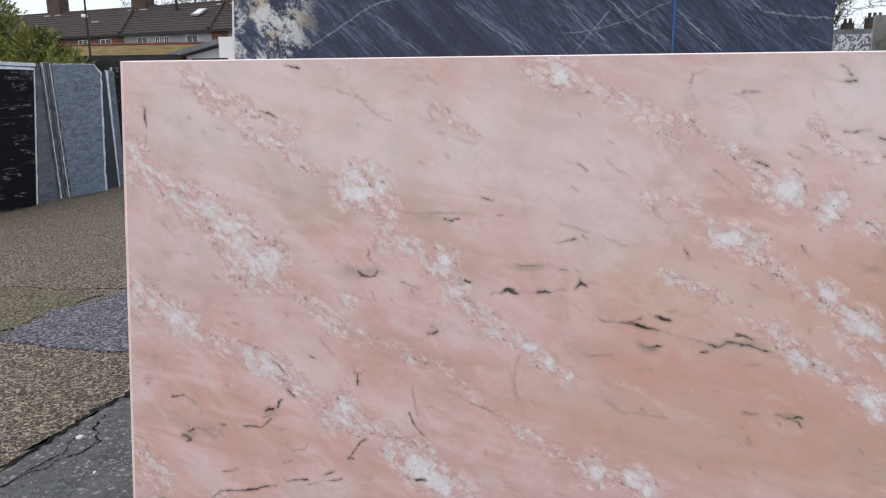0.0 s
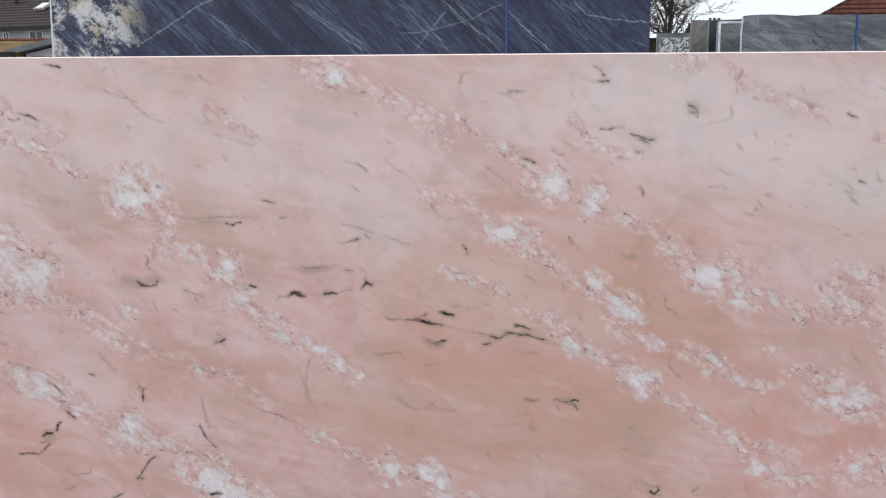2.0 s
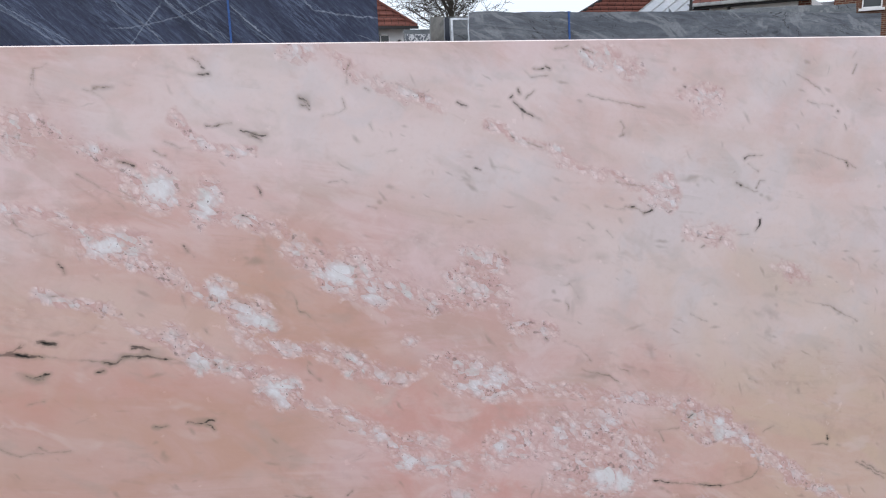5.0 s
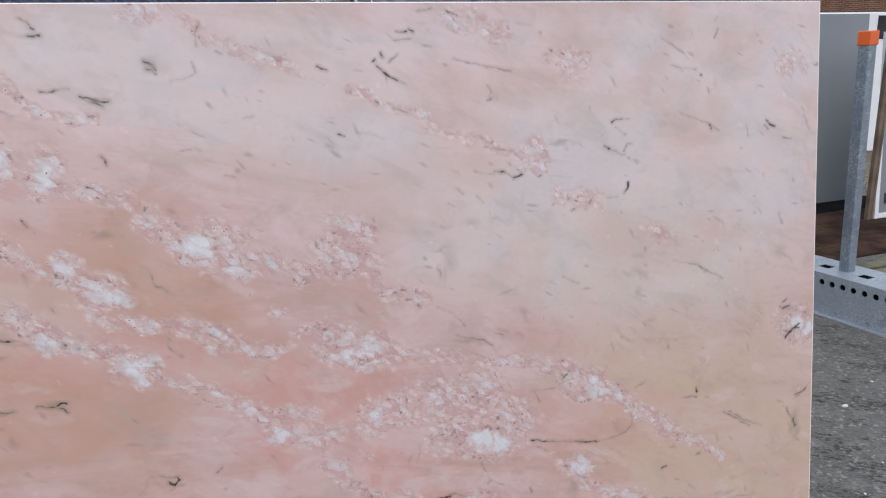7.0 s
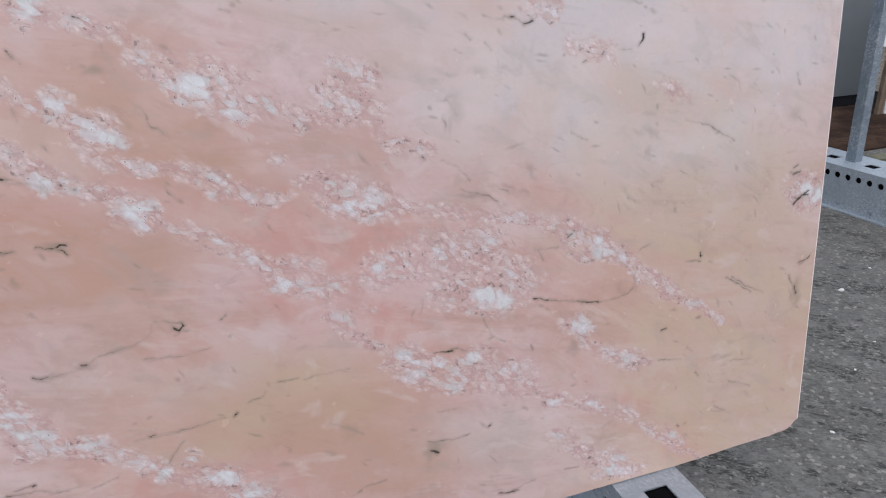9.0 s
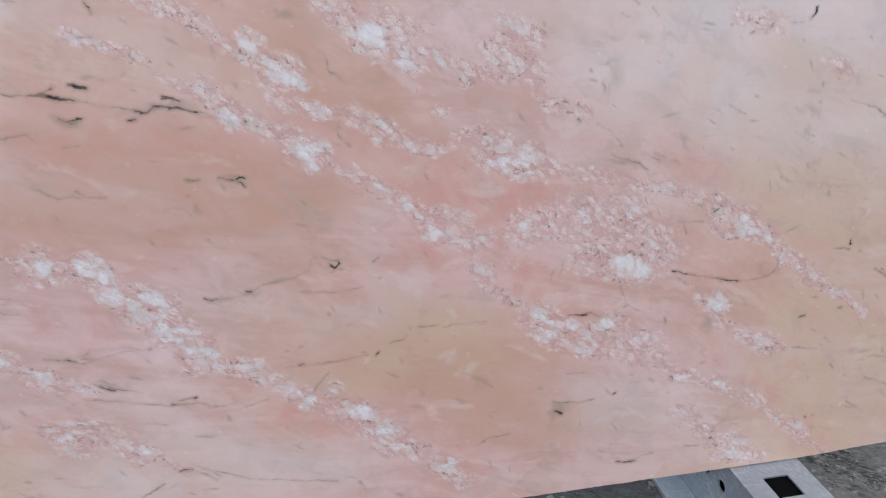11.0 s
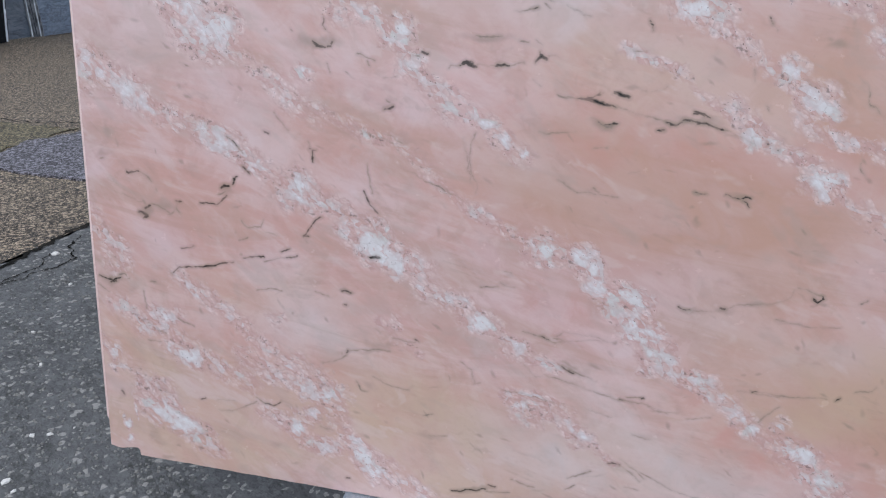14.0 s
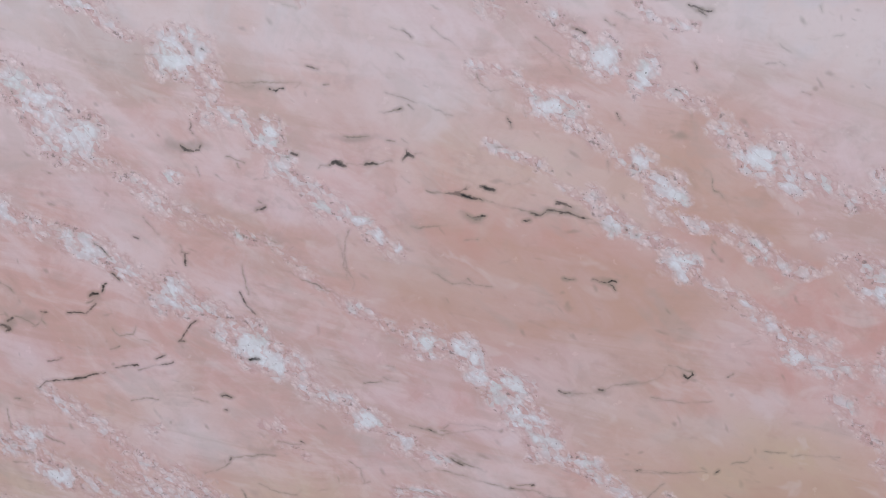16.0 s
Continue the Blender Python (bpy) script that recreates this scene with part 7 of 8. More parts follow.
def stone_flecks(count, seed):
    """Faint grey-green flecks, lying along the bedding, mostly towards one end of the slab."""
    rng = random.Random(seed)
    for _ in range(count):
        u, v = rng.uniform(0.05, WIDE - 0.05), rng.uniform(0.05, HIGH - 0.05)
        if rng.random() > 0.55 + 0.45 * min(1, max(0, (u - 1.2) / 0.8)) * (1 if v > 0.45 else 0.4):
            continue
        ru, rv, turn = rng.uniform(0.006, 0.020), rng.uniform(0.0025, 0.006), radians(rng.gauss(-34, 24))
        w = window(u - 0.05, u + 0.05, v - 0.05, v + 0.05)
        a, b = US[w] - u, VS[w] - v
        d = ((a * math.cos(turn) + b * math.sin(turn)) / ru) ** 2 + ((b * math.cos(turn) - a * math.sin(turn)) / rv) ** 2
        field["smoke"][w] = np.maximum(field["smoke"][w], rng.uniform(0.42, 0.88) * np.exp(-d))


stone_flecks(760, 5)


def foot(u):
    """The bottom edge: a corner broken off at one end, the other worn round."""
    z = 0.0016 * lattice(u * 40, u * 0 + 0.5, 8) + 0.0022 * np.maximum(0, lattice(u * 150, u * 0 + 7.5, 9))
    z = z + np.where(u < 0.088, 0.017 - 0.004 * np.sin(u * 60), 0) * np.clip((0.105 - u) / 0.025, 0, 1)
    return z + np.interp(u, [2.85, 3.05, 3.15, 3.205, 3.222, 3.236, WIDE], [0, 0.009, 0.011, 0.016, 0.021, 0.036, 0.044])


def slab_mesh(name, mats, thick=0.02):
    z = foot(U) + (HIGH - foot(U)) * (V / HIGH)
    y = np.zeros_like(U)
    rim = np.zeros_like(U, bool)
    rim[0], rim[-1], rim[:, 0], rim[:, -1] = True, True, True, True
    y[rim] = 0.0025
    co = np.stack([U - HALF, y, z], -1).reshape(-1, 3)
    i, j = np.meshgrid(np.arange(NU - 1), np.arange(NV - 1), indexing="ij")
    k = (i * NV + j).ravel()
    quads = np.stack([k, k + NV, k + NV + 1, k + 1], -1)
    ring = [a * NV for a in range(NU)] + [(NU - 1) * NV + b for b in range(1, NV)] + [a * NV + NV - 1 for a in range(NU - 2, -1, -1)] + [b for b in range(NV - 2, 0, -1)]
    behind = co[ring] + np.array([0, thick, 0])
    n, m = len(co), len(ring)
    side = [(ring[q], n + q, n + (q + 1) % m, ring[(q + 1) % m]) for q in range(m)]
    faces = quads.tolist() + side + [tuple(range(n + m - 1, n - 1, -1))]
    me = bpy.data.meshes.new(name)
    me.from_pydata(np.vstack([co, behind]).tolist(), [], faces)
    for mt in mats:
        me.materials.append(mt)
    slots = np.zeros(len(faces), np.int32)
    slots[len(quads):] = 1
    band_i, band_j = i.ravel(), j.ravel()
    # outermost face cells take the edge colour too, as a painted edge highlight
    slots[: len(quads)][(band_i == 0) | (band_i >= NU - 3) | (band_j == NV - 2)] = 1
    me.polygons.foreach_set("material_index", slots)
    for key, names in (("veins", ("white", "black", "smoke", "salmon")), ("tints", ("peach", "pale", "sand", "hair"))):
        at = me.attributes.new(key, "FLOAT_COLOR", "POINT")
        data = np.zeros((n + m, 4), np.float32)
        data[:n] = np.stack([field[q] for q in names], -1).reshape(-1, 4)
        at.data.foreach_set("color", data.ravel())
    me.update()
    return me


slab = tagged(new("marble_slab", slab_mesh("marble_slab", (MARBLE, MARBLE_EDGE))), "polished pink marble slab with white and black veins, standing on steel beams", "stone slab", "pink marble slabs")
slab.matrix_basis = LEAN_BACK
bm = prism([(-1.671, 0.09), (-1.655, 0.05), (-1.50, 0.0), (1.355, 0.0), (1.597, 0.05), (1.597, HIGH + 0.004), (-1.671, HIGH + 0.004)], 0.024, 0.044)
solid("marble_slab", bm, MARBLE_BACK, "second pink marble slab, leaning behind the veined one", "stone slab", "pink marble slabs", LEAN_BACK)


# ---- ground ----
def ground_sheet():
    """One sheet, finer near the slab, that reaches the horizon."""
    g = [-400, -150, -60, -30, -18, *np.linspace(-12, 12, 97), 18, 30, 60, 150, 400]
    bm = bmesh.new()
    rows = [[bm.verts.new((x, y, 0.010 * noise.noise((x * 0.5, y * 0.5, 1)) - 0.006 if max(abs(x), abs(y)) < 20 else 0)) for y in g] for x in g]
    for a, b in zip(rows, rows[1:]):
        for k in range(len(g) - 1):
            bm.faces.new((a[k], b[k], b[k + 1], a[k + 1]))
    return bm


solid("ground", ground_sheet(), OLD_TAR, "worn brown tarmac yard with loose grit", "ground", kind="structure")


def tar_patch(name, outline, material, label, lift, rough=0.03, seed=0):
    """A patch of other tarmac with a ragged edge, a few millimetres proud."""
    bm = bmesh.new()
    edge = []
    n = len(outline)
    for k in range(n):
        a, b = Vector((*outline[k], 0)), Vector((*outline[(k + 1) % n], 0))
        parts = max(2, int((b - a).length / 0.05)) if (b - a).length < 3 else 12
        for q in range(parts):
            p = a.lerp(b, q / parts)
            edge.append(p + rough * Vector((noise.noise(p * 6 + Vector((seed, 0, 0))), noise.noise(p * 6 + Vector((0, seed, 5))), 0)) + 0.4 * rough * Vector((noise.noise(p * 25), noise.noise(p * 25 + Vector((9, 9, 9))), 0)))
    top = [bm.verts.new((p.x, p.y, lift)) for p in edge]
    low = [bm.verts.new((p.x, p.y, -0.03)) for p in edge]
    bm.faces.new(top)
    for k in range(len(edge)):
        l = (k + 1) % len(edge)
        bm.faces.new((top[l], top[k], low[k], low[l]))
    bmesh.ops.triangulate(bm, faces=[q for q in bm.faces if len(q.verts) > 4])
    bmesh.ops.recalc_face_normals(bm, faces=bm.faces)
    return solid(name, bm, material, label, "tarmac", kind="structure")


tar_patch("pavement", [(-3.2, -14), (14, -14), (14, 3.0), (5.1, 3.0), (4.2, 2.9), (2, 4.2), (-1, 4.4), (-3.15, 4.0), (-3.14, 2.03), (-3.18, 1.68), (-3.2, 1.3), (-3.16, 1.0)], NEW_TAR, "dark grey tarmac with loose grit and patches of moss", 0.012, 0.05)
tar_patch("pavement", [(1.2, -14), (14, -14), (14, 3.0), (5.1, 3.0), (4.2, 2.9), (2, 4.2), (1.2, 4.3)], BROWN_TAR, "brownish dark tarmac with flecks of black moss", 0.0145, 0.5, 5)
tar_patch("pavement", [(-5.9, 3.72), (-5.63, 3.84), (-5.2, 3.86), (-4.75, 3.86), (-4.70, 3.5), (-4.72, 2.95), (-4.9, 2.86), (-5.9, 2.9)], MOSSY_TAR, "yellow-green mossy stretch of old tarmac", 0.004, 0.22, 7)
tar_patch("pavement", [(-4.75, 2.70), (-4.40, 2.66), (-3.98, 2.65), (-3.45, 2.6), (-3.35, 3.6), (-4.1, 4.15), (-4.59, 4.0), (-4.66, 3.65), (-4.8, 3.34), (-4.72, 3.03)], BLUE_TAR, "blue-grey tarmac repair patch in the yard", 0.008, 0.06, 3)


def crack(pts, wide, label):
    bm = bmesh.new()
    rows = []
    for k in range(len(pts) - 1):
        a, b = Vector((*pts[k], 0.0165)), Vector((*pts[k + 1], 0.0165))
        for q in range(40):
            p = a.lerp(b, q / 40)
            d = (b - a).normalized().cross(Vector((0, 0, 1)))
            p = p + d * (0.05 * noise.noise(p * 4) + 0.03 * noise.noise(p * 17) + 0.008 * noise.noise(p * 60))
            h = wide * (0.12 + abs(noise.noise(p * 11)) * 1.2 + abs(noise.noise(p * 45)) * 0.9)
            rows.append([bm.verts.new(p + d * h), bm.verts.new(p - d * h)])
    for a, b in zip(rows, rows[1:]):
        bm.faces.new((a[0], b[0], b[1], a[1]))
    bmesh.ops.recalc_face_normals(bm, faces=bm.faces)
    return solid("crack", bm, CRACK, label, "crack", kind="structure")


crack([(-3.18, 0.6), (-3.18, 1.10), (-3.17, 1.29), (-3.19, 1.58), (-3.2, 1.79), (-3.14, 2.0), (-3.12, 2.6)], 0.026, "dirt-filled joint between old and new tarmac")
crack([(-3.14, 0.9), (-3.10, 1.02), (-3.0, 1.17), (-2.98, 1.33), (-2.94, 1.48), (-3.01, 1.59), (-3.10, 1.75)], 0.007, "branching crack in dark tarmac")
crack([(-3.06, 1.10), (-3.05, 1.3), (-3.08, 1.5)], 0.006, "fine crack in dark tarmac")
crack([(-5.75, 3.9), (-5.44, 3.94), (-5.19, 3.89), (-5.03, 3.94), (-4.64, 4.04), (-3.9, 4.2)], 0.014, "long crack across the old tarmac")


def chip_mesh(seed):
    bm = bmesh.new()
    bmesh.ops.create_icosphere(bm, subdivisions=1, radius=1)
    for v in bm.verts:
        v.co = Vector((v.co.x, v.co.y * 0.7, v.co.z * 0.45)) * (1 + 0.45 * noise.noise(v.co * 1.7 + Vector((seed, 0, 0))))
    return mesh_of("stone_chip", bm, CHIP)


chips = [chip_mesh(s) for s in (1, 5, 9)]
GREY_CHIP = surface("grey_stone_chip", (0.13, 0.13, 0.13), (0.24, 0.235, 0.22), 20, 90, 0.85)


def lay_chip(x, y, r, k, z=0.013):
    ob = tagged(new("stone_chip", chips[k % 3]), "small broken white stone chip lying on the tarmac", "stone", "stone chips")
    ob.matrix_basis = pose(x, y, z + r * 0.2, 0, 0, 47 * k) @ Matrix.Diagonal((r, r, r, 1))
    return ob


for k, (x, y, r) in enumerate([(-2.13, 0.23, 0.011), (-2.08, 0.25, 0.012), (-2.03, 0.30, 0.006), (-2.19, 0.13, 0.022), (-2.16, 0.10, 0.008), (-2.05, 0.03, 0.016),
                               (-2.0, 0.0, 0.010), (-2.12, -0.02, 0.014), (-1.9, -0.02, 0.010), (-3.05, 1.5, 0.022), (-2.75, 1.22, 0.014), (-3.3, 2.6, 0.02),
                               (2.86, 0.96, 0.018), (2.35, 0.42, 0.008), (1.96, 0.16, 0.010), (2.6, 0.55, 0.006), (0.68, 0.12, 0.035), (0.80, 0.14, 0.012),
                               (3.2, 1.1, 0.010), (3.5, 0.7, 0.012), (2.8, 1.5, 0.012), (2.45, 0.22, 0.014), (-2.4, 0.6, 0.010), (-2.6, 0.8, 0.009)]):
    lay_chip(x, y, r, k)


def grit(name, spots, material, label):
    """Loose grit, far too much to count."""
    verts, faces = [], []
    for x, y, r in spots:
        b, h = len(verts), r * random.uniform(0.4, 0.8)
        a = random.uniform(0, 6.28)
        for q in range(4):
            rr = r * random.uniform(0.6, 1.2)
            verts.append((x + rr * math.cos(a + q * 1.57), y + rr * math.sin(a + q * 1.57), 0.010))
        for q in range(3):
            rr = r * random.uniform(0.3, 0.7)
            verts.append((x + rr * math.cos(a + q * 2.1), y + rr * math.sin(a + q * 2.1), 0.012 + h))
        faces += [(b, b + 1, b + 5, b + 4), (b + 1, b + 2, b + 5), (b + 2, b + 3, b + 6, b + 5), (b + 3, b, b + 4, b + 6), (b + 4, b + 5, b + 6)]
    me = bpy.data.meshes.new(name)
    me.from_pydata(verts, [], faces)
    me.materials.append(material)
    return tagged(new(name, me), label, "grit", kind="stuff")


random.seed(4)
grit("loose_grit", [(random.uniform(-3.1, -1.5), random.uniform(-0.3, 1.9), random.uniform(0.003, 0.009)) for _ in range(5200)], GREY_CHIP, "loose grey grit scattered over dark tarmac")
grit("loose_grit", [(random.uniform(1.2, 4.0), random.uniform(-0.2, 1.9), random.uniform(0.003, 0.008)) for _ in range(4200)], GREY_CHIP, "loose grey grit scattered in front of the rack")


# ---- steel beams and rack ----
def beam(m, length, width, high, square, pitch, label, start=0.0):
    """A folded steel beam along y: square holes in its top, round holes along its sides, feet spreading at the ground."""
    ob = thing("steel_beam", label, "steel beam", "beams under the slab", m)
    half, n = width / 2, int(length / pitch)
    ys = [0.0]
    holes = {}
    for k in range(n):
        c = start + pitch * (k + 0.5)
        ys += [c - square / 2 - 0.012, c + square / 2 + 0.012]
        holes[(1, 2 * k + 1)] = (square / 2, 4)
    ys.append(length)
    bm = bmesh.new()
    holed_plate(bm, [-half, -square / 2 - 0.012, square / 2 + 0.012, half], ys, holes, lambda u, v, d: (u, v, high - d), 0.005)
    part("top_plate", bm, ZINC, ob)
    for sgn in (-1, 1):
        bm = bmesh.new()
        pit, vs2, hs = 0.075, [0.0], {}
        cnt = int(length / pit)
        for k in range(cnt):
            vs2 += [pit * (k + 0.5) - 0.03, pit * (k + 0.5) + 0.03]
            hs[(2 * k + 1, 1)] = (0.018, 16)
        vs2.append(length)
        holed_plate(bm, vs2, [0.028, high - 0.105, high - 0.045, high - 0.001], hs, lambda u, v, d, sgn=sgn: (sgn * (half - d), u, v), 0.008)
        part("side_plate", bm, ZINC, ob)
        bm = box(bmesh.new(), min(sgn * half, sgn * (half + 0.085)), max(sgn * half, sgn * (half + 0.085)), 0, length, 0.012, 0.028, 0.002)
        part("foot_flange", bm, ZINC, ob)
    # added black core, so that the holes look as dark as a shaded hollow
    part("inside", boxes((-half + 0.02, half - 0.02, 0.01, length - 0.01, 0.02, high - 0.012)), HOLLOW_SHADE, ob, "black core inside the beam, in place of the shade of its hollow")
    part("end_plate", boxes((-half, half, -0.008, 0.0, 0.012, high)), ZINC, ob)
    return ob


beam(pose(1.08, -0.245, 0), 1.5, 0.20, 0.228, 0.072, 0.30, "galvanised steel beam with punched holes under the marble slab", start=0.012)
beam(pose(-0.876, -0.255, 0), 1.5, 0.217, 0.228, 0.072, 0.30, "scratched galvanised steel beam under the marble slab", start=0.0)


def rack():
    ob = thing("storage_rack", "galvanised slab rack with punched base beam and upright posts", "rack", m=pose(4.021, -0.824, 0, 0, 0, 5.7))
    length, wide, high = 5.2, 0.32, 0.283
    bm = bmesh.new()
    pit, vs2, hs = 0.0703, [0.0], {}
    for k in range(int(length / pit)):
        vs2 += [pit * (k + 0.5) - 0.03, pit * (k + 0.5) + 0.03]
        hs[(2 * k + 1, 1)] = (0.019, 16)
    vs2.append(length)
    holed_plate(bm, vs2, [0.022, high - 0.088, high - 0.028, high], hs, lambda u, v, d: (d, u, v), 0.008)
    part("side_plate", bm, ZINC, ob)
    ys, holes = [0.0], {}
    for k in range(int(length / 0.265) - 1):
        c = 0.265 * (k + 0.5) + 0.078
        ys += [c - 0.055, c + 0.055]
        holes[(1, 2 * k + 1)] = (0.037, 4)
    ys.append(length)
    bm = bmesh.new()
    holed_plate(bm, [0.0, 0.085, 0.21, wide], ys, holes, lambda u, v, d: (u, v, high - d), 0.005)
    part("top_plate", bm, ZINC, ob)
    part("back_plate", boxes((wide - 0.01, wide, 0, length, 0.01, high - 0.002)), ZINC, ob)
    # black core again, painting the shade inside the base beam
    part("inside", boxes((0.02, wide - 0.02, 0.02, length - 0.02, 0.012, high - 0.012)), HOLLOW_SHADE, ob, "black core inside the beam, in place of the shade of its hollow")
    part("foot_flange", boxes((-0.035, 0.0, 0, length, 0.010, 0.022)), ZINC, ob)
    for k in range(17):
        bm = bmesh.new()
        tube(bm, [(0, 0, 0), (-0.012, 0, 0)], [0.013, 0.011], 6)
        tube(bm, [(-0.012, -0.008, 0.012), (-0.014, 0, -0.008), (-0.012, 0.008, 0.012)], [0.004, 0.004, 0.004], 5)
        part("bolt", bm, ZINC_DARK, ob).location = (0, 0.14 + k * 0.21, 0.052)
    for y in (2.700, 3.262):
        post = part("post", box(bmesh.new(), -0.034, 0.034, 0.0, 0.066, -0.03, 1.41, 0.004), ZINC_DARK, ob, "square steel post")
        post.matrix_basis = pose(0.166, y, high, 0, -2.8, 0)
        part("cap", box(bmesh.new(), -0.040, 0.040, -0.006, 0.072, 1.375, 1.455, 0.004), ORANGE, post, "bright orange plastic cap")


rack()


# ---- other slabs in the yard ----
def stone_slab(name, x0, x1, y, z0, z1, material, label, lean=6, thick=0.03, ragged=0.0, group="slabs behind", slope=0.0, edge=None):
    """A slab that faces the slab in front, leaning back, with a sawn or broken outline."""
    pts = []
    n = 60
    w, h = x1 - x0, z1 - z0
    rag = lambda a, b: ragged * (noise.noise((a * 3, b * 3, x0)) + 0.6 * noise.noise((a * 11, b * 11, x1)))
    pts += [(w * k / n, 0) for k in range(n)]
    pts += [(w + rag(h * k / n, 1) * 0.8, h * k / n) for k in range(n)]
    pts += [(w - w * k / n, h + slope * (0.5 - k / n) + rag(w * k / n, 2)) for k in range(n)]
    pts += [(rag(h * k / n, 3) * 0.8, h - h * k / n) for k in range(n)]
    bm = bmesh.new()
    a = [bm.verts.new((x - w / 2, 0, z)) for x, z in pts]
    b = [bm.verts.new((x - w / 2, thick, z)) for x, z in pts]
    f = bm.faces.new(a)
    g = bm.faces.new(b[::-1])
    for i in range(len(pts)):
        j = (i + 1) % len(pts)
        q = bm.faces.new((a[j], a[i], b[i], b[j]))
        q.material_index = 1
    if edge:
        for q in bmesh.ops.inset_region(bm, faces=[f], thickness=0.0055)["faces"]:
            q.material_index = 1
    bmesh.ops.triangulate(bm, faces=[q for q in bm.faces if len(q.verts) > 4])
    bmesh.ops.recalc_face_normals(bm, faces=bm.faces)
    return solid(name, bm, [material, edge or SAWN], label, "stone slab", group, pose((x0 + x1) / 2, y, z0, -lean))


def strap(x, y, z0, z1, lean, label):
    bm = box(bmesh.new(), -0.0055, 0.0055, -0.004, -0.0015, 0.0, z1 - z0, 0.0)
    box(bm, -0.0045, 0.006, -0.0065, -0.0045, 0.0, z1 - z0, 0.0)
    box(bm, -0.011, 0.011, -0.004, 0.05, z1 - z0, z1 - z0 + 0.003)
    return solid("strap", bm, STRAP, label, "strap", "", pose(x, y, z0, -lean))


stone_slab("stone_slab", -2.86, 0.645, 2.80, 0.23, 2.48, BLUE, "dark blue stone slab with pale diagonal veins and golden cloud", 6, 0.03)
strap(-0.18, 2.80, 0.23, 2.48, 6, "blue webbing strap round the dark blue slab")
stone_slab("stone_slab", -2.905, 0.50, 2.86, 0.23, 2.30, WHITE_STONE, "white slab leaning behind the dark blue one", 6, 0.03)
part_support = thing("slab_support", "low steel bearers under the dark blue slab", "support")
for x in (-2.2, -0.1):
    part("bearer", box(bmesh.new(), x, x + 0.2, 2.6, 3.6, 0.012, 0.228, 0.004), ZINC, part_support)
stone_slab("stone_slab", 1.265, 4.40, 3.045, 0.23, 2.157, GREY, "grey quartzite slab with wavy bedding and worn top edge", 6, 0.03, 0.008, slope=-0.016, edge=PALE_SAWN)
strap(1.94, 3.045, 0.23, 2.160, 6, "blue webbing strap round the grey slab")
stone_slab("stone_slab", 3.30, 5.17, 4.085, 0.23, 2.307, GREY_2, "pale grey slab leaning behind the wavy grey one", 6, 0.03, 0.008, slope=0.070, edge=PALE_SAWN)
stone_slab("stone_slab", 1.235, 3.2, 3.395, 0.23, 2.16, GREY_2, "pale grey slab with a pale sawn border", 6, 0.03, 0.003, edge=SAWN)
solid("border", boxes((0.0, 0.014, -0.006, -0.001, 0.0, 1.93), (0.014, 0.5, -0.006, -0.001, 1.916, 1.93)), PALE_SAWN, "pale sawn border strip on the grey slab", "strip", "", pose(1.235, 3.395, 0.23, -6))
stone_slab("stone_slab", 1.26, 3.0, 3.65, 0.23, 2.19, NAVY, "dark slate slab in a row of grey slabs", 6, 0.03, 0.004)
stone_slab("stone_slab", 1.215, 2.9, 3.895, 0.23, 2.22, TAN, "tan stone slab behind the grey ones", 6, 0.03, 0.01)
stone_slab("stone_slab", 1.12, 3.4, 4.40, 0.23, 2.135, SPECK, "speckled black and white granite slab", 6, 0.03, 0.01)
stone_slab("stone_slab", 1.14, 3.5, 4.55, 0.23, 2.185, GREY_2, "grey slab behind the speckled granite", 6, 0.03, 0.006)
part_support = thing("slab_support", "low steel bearers under the grey slabs", "support")
for x in (1.8, 3.0, 4.4):
    part("bearer", box(bmesh.new(), x, x + 0.2, 2.95, 4.9, 0.0, 0.228, 0.004), ZINC, part_support)
# white boards and crates far behind, in the gap
part_rail = thing("crate_stack", "white plastic crates stacked beside the granite", "crates")
for k, (x, z) in enumerate(((1.62, 2.06), (1.75, 2.06), (1.70, 2.2))):
    part("crate", boxes((x, x + 0.11, 7.9, 8.2, z, z + 0.02), (x, x + 0.11, 7.9, 8.2, z + 0.1, z + 0.12), (x, x + 0.02, 7.9, 8.2, z, z + 0.12), (x + 0.09, x + 0.11, 7.9, 8.2, z, z + 0.12)), WHITE_PAINT, part_rail)
part("stand", boxes((1.6, 1.9, 7.9, 8.2, 0.0, 2.06)), NAVY, part_rail)


def aisle_slab(outline, x, material, label, thick=0.05, ragged=0.0, edge=None):
    """A slab that faces the aisle, along +x, by its corners in y and z; its edges are a little broken."""
    pts = []
    for k in range(len(outline)):
        a, b = Vector(outline[k]), Vector(outline[(k + 1) % len(outline)])
        n = max(2, int((b - a).length / 0.06))
        for q in range(n):
            p = a.lerp(b, q / n)
            j = ragged * (noise.noise((p.x * 14, p.y * 14, x)) + noise.noise((p.x * 33, p.y * 33, x)))
            pts.append((p.x + j, max(0.0, p.y + 0.6 * j)))
    bm = prism(pts, 0, thick)
    for q in bm.faces:
        q.material_index = 0 if len(q.verts) > 4 else 1
    bmesh.ops.triangulate(bm, faces=[q for q in bm.faces if len(q.verts) > 4])
    ob = solid("stone_slab", bm, [material, edge or SAWN], label, "stone slab", "slabs along the aisle")
    ob.matrix_basis = pose(x, 0.18, 0) @ Matrix(((0, -1, 0, 0), (1, 0, 0, 0), (0, 0, 1, 0), (0, 0, 0, 1)))
    return ob


